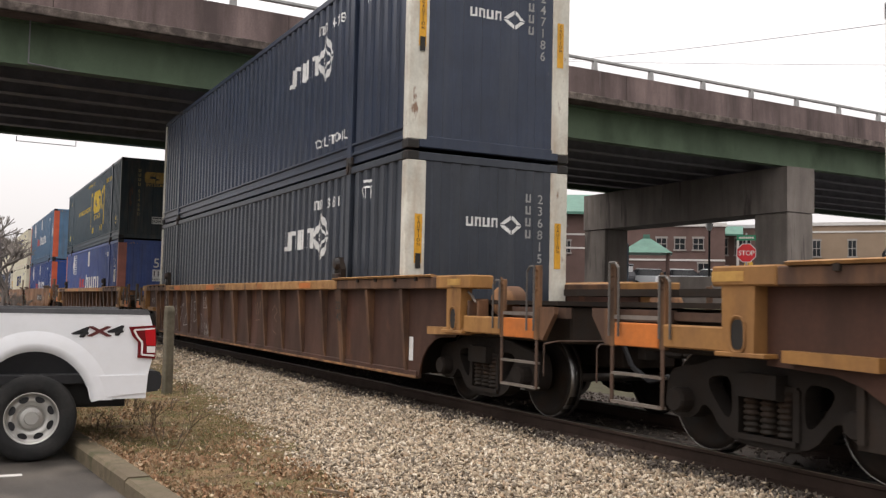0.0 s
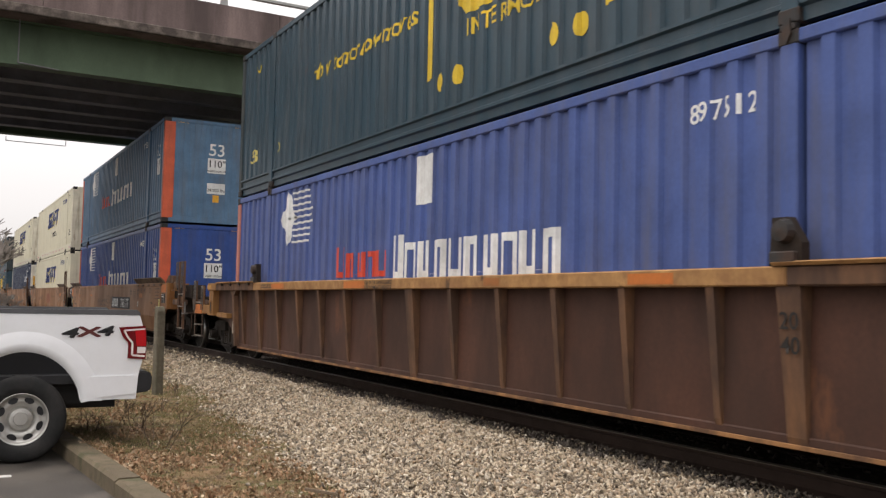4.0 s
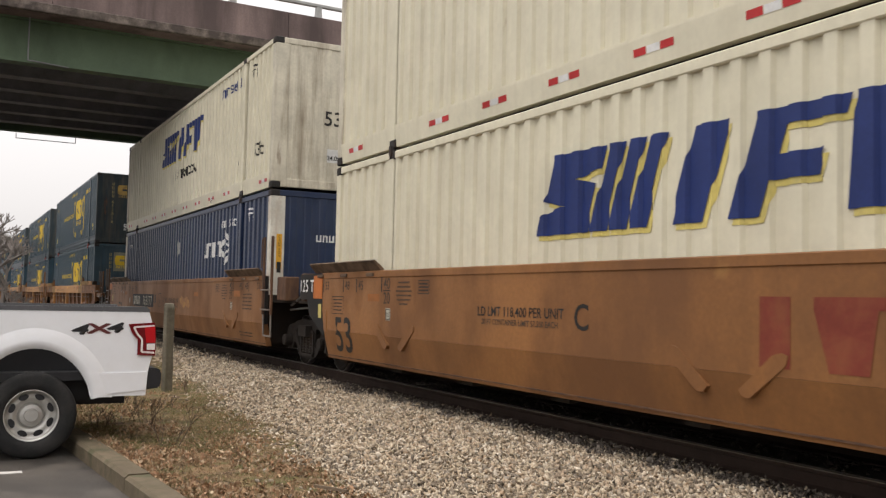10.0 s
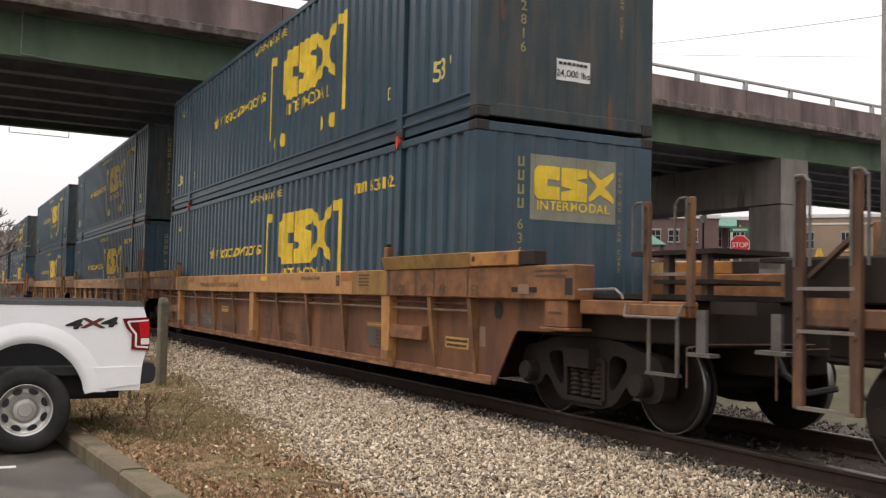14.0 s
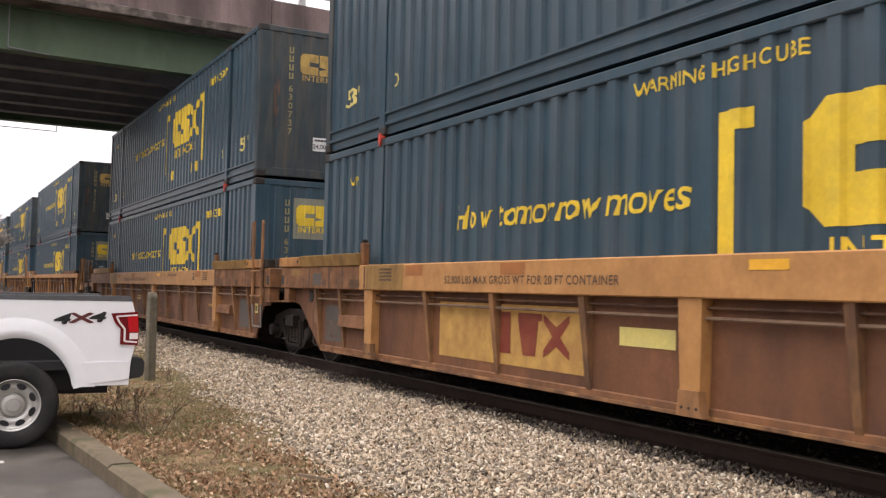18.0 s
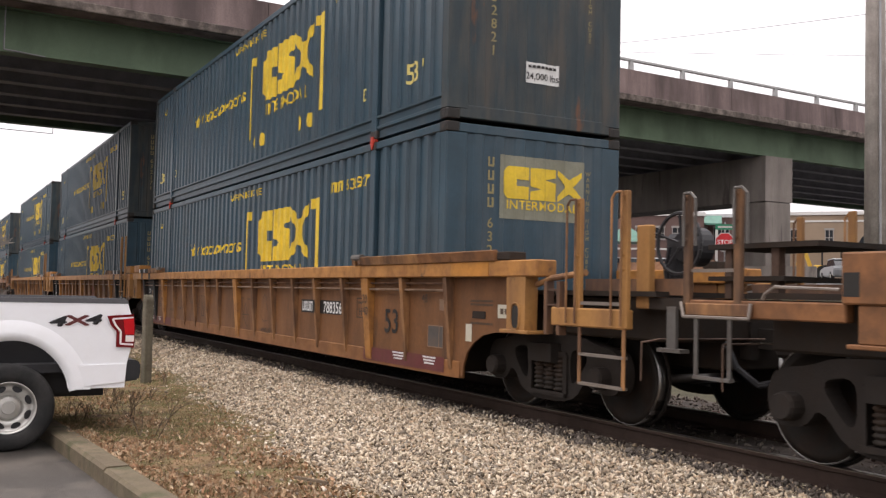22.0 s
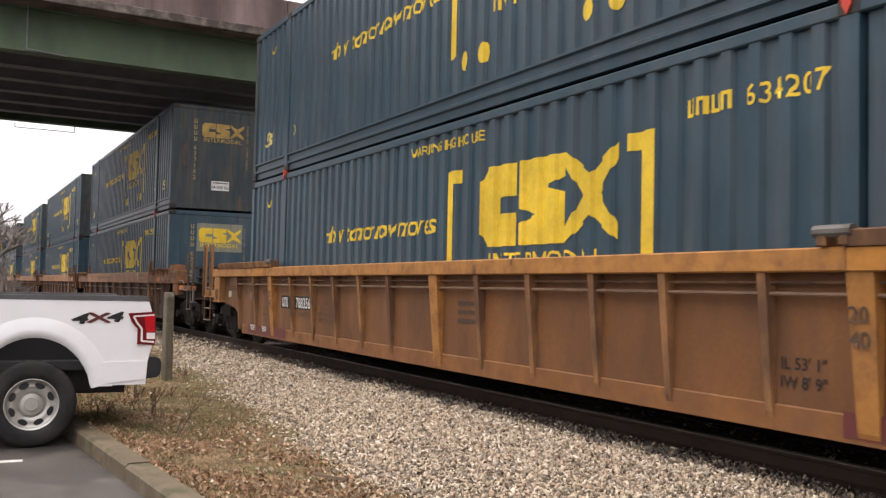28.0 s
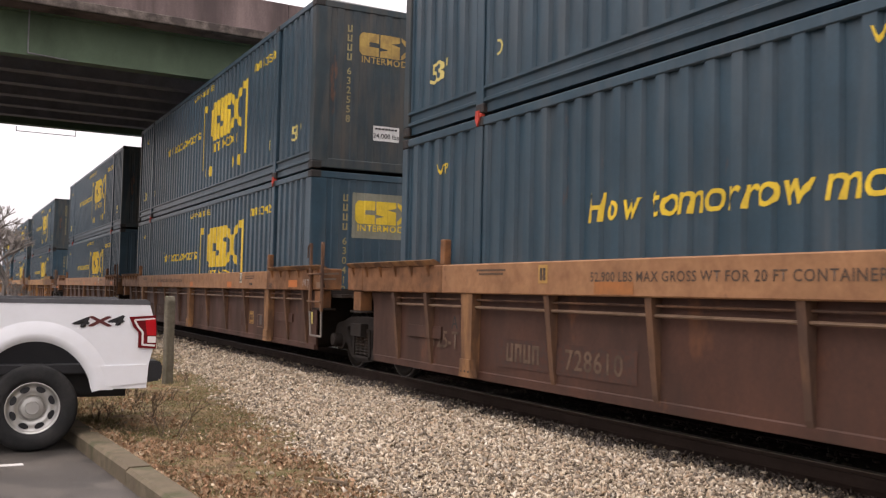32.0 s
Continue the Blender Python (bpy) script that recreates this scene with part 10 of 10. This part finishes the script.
def parked_car(x, y, turn, paint, kind="car"):
    suv = 1.0 if kind == "car" else 1.18
    c = thing("parked_car", {"car_white": "white parked car on the street", "car_silver": "silver parked car on the street", "car_dark": "dark parked car on the street"}[paint], "car",
              Matrix.Translation((x, y, ground_height(x, y))) @ Matrix.Rotation(radians(turn), 4, "Z"), group="parked cars")
    bm = bmesh.new()
    prism(bm, [(-2.2, 0.35), (2.2, 0.35), (2.25, 0.65), (2.1, 0.85), (1.1, 0.98), (-2.1, 1.0 * suv), (-2.25, 0.8)], -0.88, 0.88, "y")
    bmesh.ops.bevel(bm, geom=bm.edges[:], offset=0.06, segments=2, affect="EDGES")
    part("body", bm, paint, c)
    bm = bmesh.new()
    prism(bm, [(1.0, 0.95), (0.35, 1.42 * suv), (-1.3, 1.45 * suv), (-2.0, 0.98 * suv)], -0.72, 0.72, "y")
    part("cabin", bm, "glass", c)
    bm = bmesh.new()
    prism(bm, [(0.40, 1.41 * suv), (0.30, 1.47 * suv), (-1.3, 1.50 * suv), (-1.42, 1.44 * suv)], -0.74, 0.74, "y")
    part("roof", bm, paint, c)
    for wx in (-1.35, 1.4):
        for wy in (-0.8, 0.8):
            bm = bmesh.new()
            lathe(bm, [(0.0, wy - 0.1), (0.32, wy - 0.1), (0.33, wy), (0.32, wy + 0.1), (0.0, wy + 0.1)], 16, "y", (wx, 0, 0.33))
            w = part("wheel", bm, "tyre", c)
            bm = bmesh.new()
            lathe(bm, [(0.0, wy - 0.11), (0.19, wy - 0.11), (0.19, wy + 0.11), (0.0, wy + 0.11)], 12, "y", (wx, 0, 0.33))
            part("rim", bm, "alloy", w)


for u in ((-53.6, 42.5, 140, "car_dark", "suv"), (-52.4, 44.4, 50, "car_silver", "car"), (-50.8, 46.0, 48, "car_white", "car"), (-49.2, 47.6, 52, "car_white", "car"), (-46.2, 49.6, 138, "car_white", "suv"),
          (-42.0, 53.0, 140, "car_silver", "car"), (-38.6, 55.4, 45, "car_white", "suv"), (-36.6, 57.0, 48, "car_silver", "car"), (-34.2, 58.6, 140, "car_white", "car")):
    parked_car(*u)


digger = []


def backhoe():
    b = thing("backhoe_loader", "yellow backhoe loader with folded arm and canopy", "backhoe", Matrix.Translation((-50.49, 54.1, 2.84)) @ Matrix.Rotation(radians(42), 4, "Z"))
    digger.append(b)
    bm = bmesh.new()
    box(bm, -1.2, 1.4, -0.5, 0.5, 0.6, 1.3, 0.06)
    part("body", bm, "digger_yellow", b)
    bm = bmesh.new()
    for x, y in ((-0.6, -0.6), (-0.6, 0.6), (0.7, -0.6), (0.7, 0.6)):
        bar(bm, (x, y, 1.2), (x, y, 2.45), 0.07)
    part("canopy_post", bm, "plastic", b)
    bm = bmesh.new()
    box(bm, -0.85, 0.95, -0.75, 0.75, 2.45, 2.58, 0.04)
    part("canopy", bm, "digger_yellow", b)
    bm = bmesh.new()
    bar(bm, (-1.3, 0, 0.9), (-1.9, 0, 2.7), 0.22, 0.28)
    part("boom", bm, "digger_yellow", b)
    bm = bmesh.new()
    bar(bm, (-1.9, 0, 2.7), (-2.3, 0, 1.3), 0.18, 0.22)
    part("stick", bm, "digger_yellow", b)
    bm = bmesh.new()
    prism(bm, [(-2.5, 0.8), (-2.1, 1.3), (-1.9, 1.0), (-2.0, 0.6)], -0.3, 0.3, "y")
    part("bucket", bm, "digger_yellow", b)
    for x, r in ((-0.5, 0.65), (1.3, 0.45)):
        for y in (-0.75, 0.75):
            bm = bmesh.new()
            lathe(bm, [(0.0, y - 0.18), (r, y - 0.18), (r, y + 0.18), (0.0, y + 0.18)], 18, "y", (x, 0, r))
            part("tyre", bm, "tyre", b)


backhoe()
bm = bmesh.new()
prism(bm, [(-0.35, -0.3), (0.35, -0.3), (0.22, 0.35), (0.12, 1.15), (-0.12, 1.15), (-0.22, 0.35)], -3.2, 3.2, "x")
solid("concrete_barrier", bm, "pier_concrete", "pale concrete barrier at the foot of the pier", "barrier", m=Matrix.Translation((-27.0, 27.6, LOT_Z)) @ Matrix.Rotation(radians(35), 4, "Z"))
bm = bmesh.new()
box(bm, -0.3, 0.3, -0.02, 0.02, 0.9, 1.4)
rod(bm, (0, 0.03, -0.2), (0, 0.03, 1.3), 0.03, 6)
solid("small_sign", bm, "sticker", "small white sign on a post", "sign", m=facing(-38.5, 22.9) @ Matrix.Translation((0, 0, LOT_Z)))


def utility_pole():
    p = thing("utility_pole", "weathered grey wooden utility pole beside the street", "utility pole", Matrix.Translation((-10.2, 13.72, 0)))
    bm = bmesh.new()
    rod(bm, (0, 0, -0.5), (0, 0, 11.5), 0.19, 16, 0.13)
    part("pole", bm, "pole_wood", p, smooth=True)
    bm = bmesh.new()
    rod(bm, (0.17, -0.1, 0.3), (0.15, -0.09, 8), 0.02, 6)
    part("ground_wire", bm, "galv", p)


utility_pole()


def wire(a, b, sag):
    a, b = Vector(a), Vector(b)
    pts = []
    for i in range(25):
        t = i / 24
        p = a.lerp(b, t)
        p.z -= sag * 4 * t * (1 - t)
        pts.append(p)
    bm = bmesh.new()
    pipe(bm, pts, 0.016, 4)
    solid("overhead_wire", bm, "cable", "thin overhead wire against the sky", "wire", group="overhead wires")


wire((-81.1, 49.5, 26.0), (-24.9, 37.5, 14.3), 0.35)
wire((-76.6, 47.3, 25.0), (-42.3, 67.9, 20.0), 0.1)


# ---- trees ----
def bare_tree(x, y, h, seed, base=0.0, spread=0.6):
    rng = random.Random(seed)
    t = thing("bare_tree", "leafless grey-brown winter tree", "tree", Matrix.Translation((x, y, base)), group="bare trees")
    trunk, twigs = bmesh.new(), bmesh.new()

    def grow(p, d, ln, r, depth):
        q = p + d * ln
        rod(trunk if depth > 3 else twigs, p, q, r, 6 if depth > 3 else 4, r * 0.75)
        if depth:
            for k in range(3 if depth > 1 else 4):
                e = (d * 0.75 + Vector((rng.uniform(-1, 1), rng.uniform(-1, 1), rng.uniform(-0.25, 0.7))) * spread).normalized()
                grow(p + d * ln * rng.uniform(0.6, 1.0), e, ln * rng.uniform(0.6, 0.85), r * 0.68, depth - 1)
    grow(Vector((0, 0, -0.2)), Vector((0.02, 0.05, 1)).normalized(), h * 0.26, h * 0.02, 5)
    part("trunk", trunk, "bark", t)
    part("crown", twigs, "bark", t, "fine bare twigs")


for n, (x, y, h) in enumerate(((-60, 2.2, 9.0), (-66, 1.2, 9.5), (-74, 3.6, 9.0), (-57, 3.0, 3.4), (-62, 3.9, 3.0), (-88, 3.0, 10.0))):
    bare_tree(x, y, h, 70 + n, spread=0.75)


def needles(P, size, rng, material, parent):
    """A crown of small leaves round the given points."""
    n = len(P)
    V = (P[:, None] + rng.normal(size=(n, 3, 3)) * size).reshape(-1, 3)
    me = bpy.data.meshes.new("crown")
    me.from_pydata(V.tolist(), [], np.arange(3 * n).reshape(-1, 3).tolist())
    me.materials.append(M[material])
    part("crown", me, None, parent)


def loose_pine(x, y, h, lean, seed):
    rng = np.random.default_rng(seed)
    t = thing("pine_tree", "tall thin pine with loose clumps of needles beside the brick building", "tree", Matrix.Translation((x, y, 1.0)), group="pines by the brick building")
    bm = bmesh.new()
    rod(bm, (0, 0, -1), (lean, lean * 1.8, h), 0.16, 8, 0.05)
    part("trunk", bm, "bark", t)
    limbs, rows = bmesh.new(), []
    for k in range(34):
        u = 0.42 + 0.58 * k / 34
        a = k * 2.4 + rng.uniform(-0.5, 0.5)
        reach = rng.uniform(0.35, 1.25) * (1.25 - 0.5 * u)
        foot = np.array((lean * u, lean * 1.8 * u, h * u))
        tip = foot + (reach * np.cos(a), reach * np.sin(a), rng.uniform(-0.1, 0.35))
        rod(limbs, tuple(foot), tuple(tip), 0.03, 4, 0.012)
        rows.append(tip + rng.normal(size=(120, 3)) * (0.27, 0.27, 0.17))
    part("limbs", limbs, "bark", t)
    needles(np.concatenate(rows), 0.055, rng, "pine_needles", t)


def evergreen_bush(x, y, h, r, seed):
    rng = np.random.default_rng(seed)
    t = thing("evergreen_bush", "dense dark green broadleaf evergreen by the brick building", "bush", Matrix.Translation((x, y, 1.0)))
    bm = bmesh.new()
    rod(bm, (0, 0, -1), (0, 0, h * 0.7), 0.14, 8, 0.04)
    part("trunk", bm, "bark", t)
    rows = []
    for k in range(70):
        d = rng.normal(size=3)
        d /= np.linalg.norm(d)
        c = d * (r, r, h * 0.46) * rng.uniform(0.55, 1.0) + (0, 0, h * 0.5)
        rows.append(c + rng.normal(size=(46, 3)) * 0.26)
    needles(np.concatenate(rows), 0.085, rng, "evergreen", t)


loose_pine(-57.0, 25.75, 12.5, 0.0, 4)
loose_pine(-58.2, 24.6, 12.0, 0.3, 9)
evergreen_bush(-56.2, 25.3, 6.4, 1.25, 5)
bm = bmesh.new()
rng = random.Random(2)
pts = [(-300, -80), (-300, 4.0)]
prof = []
for i in range(60):
    y = -200 + 340 * i / 59
    prof.append((y, 4.5 + 3.5 * noise.noise((i * 0.31, 0, 0)) + (3 if y > 40 else 0)))
prism(bm, [(-200, -2)] + prof + [(140, -2)], -262, -260, "x")
solid("distant_woods", bm, "bark", "low line of grey leafless woods far down the track", kind="stuff", category="woods")


motions()
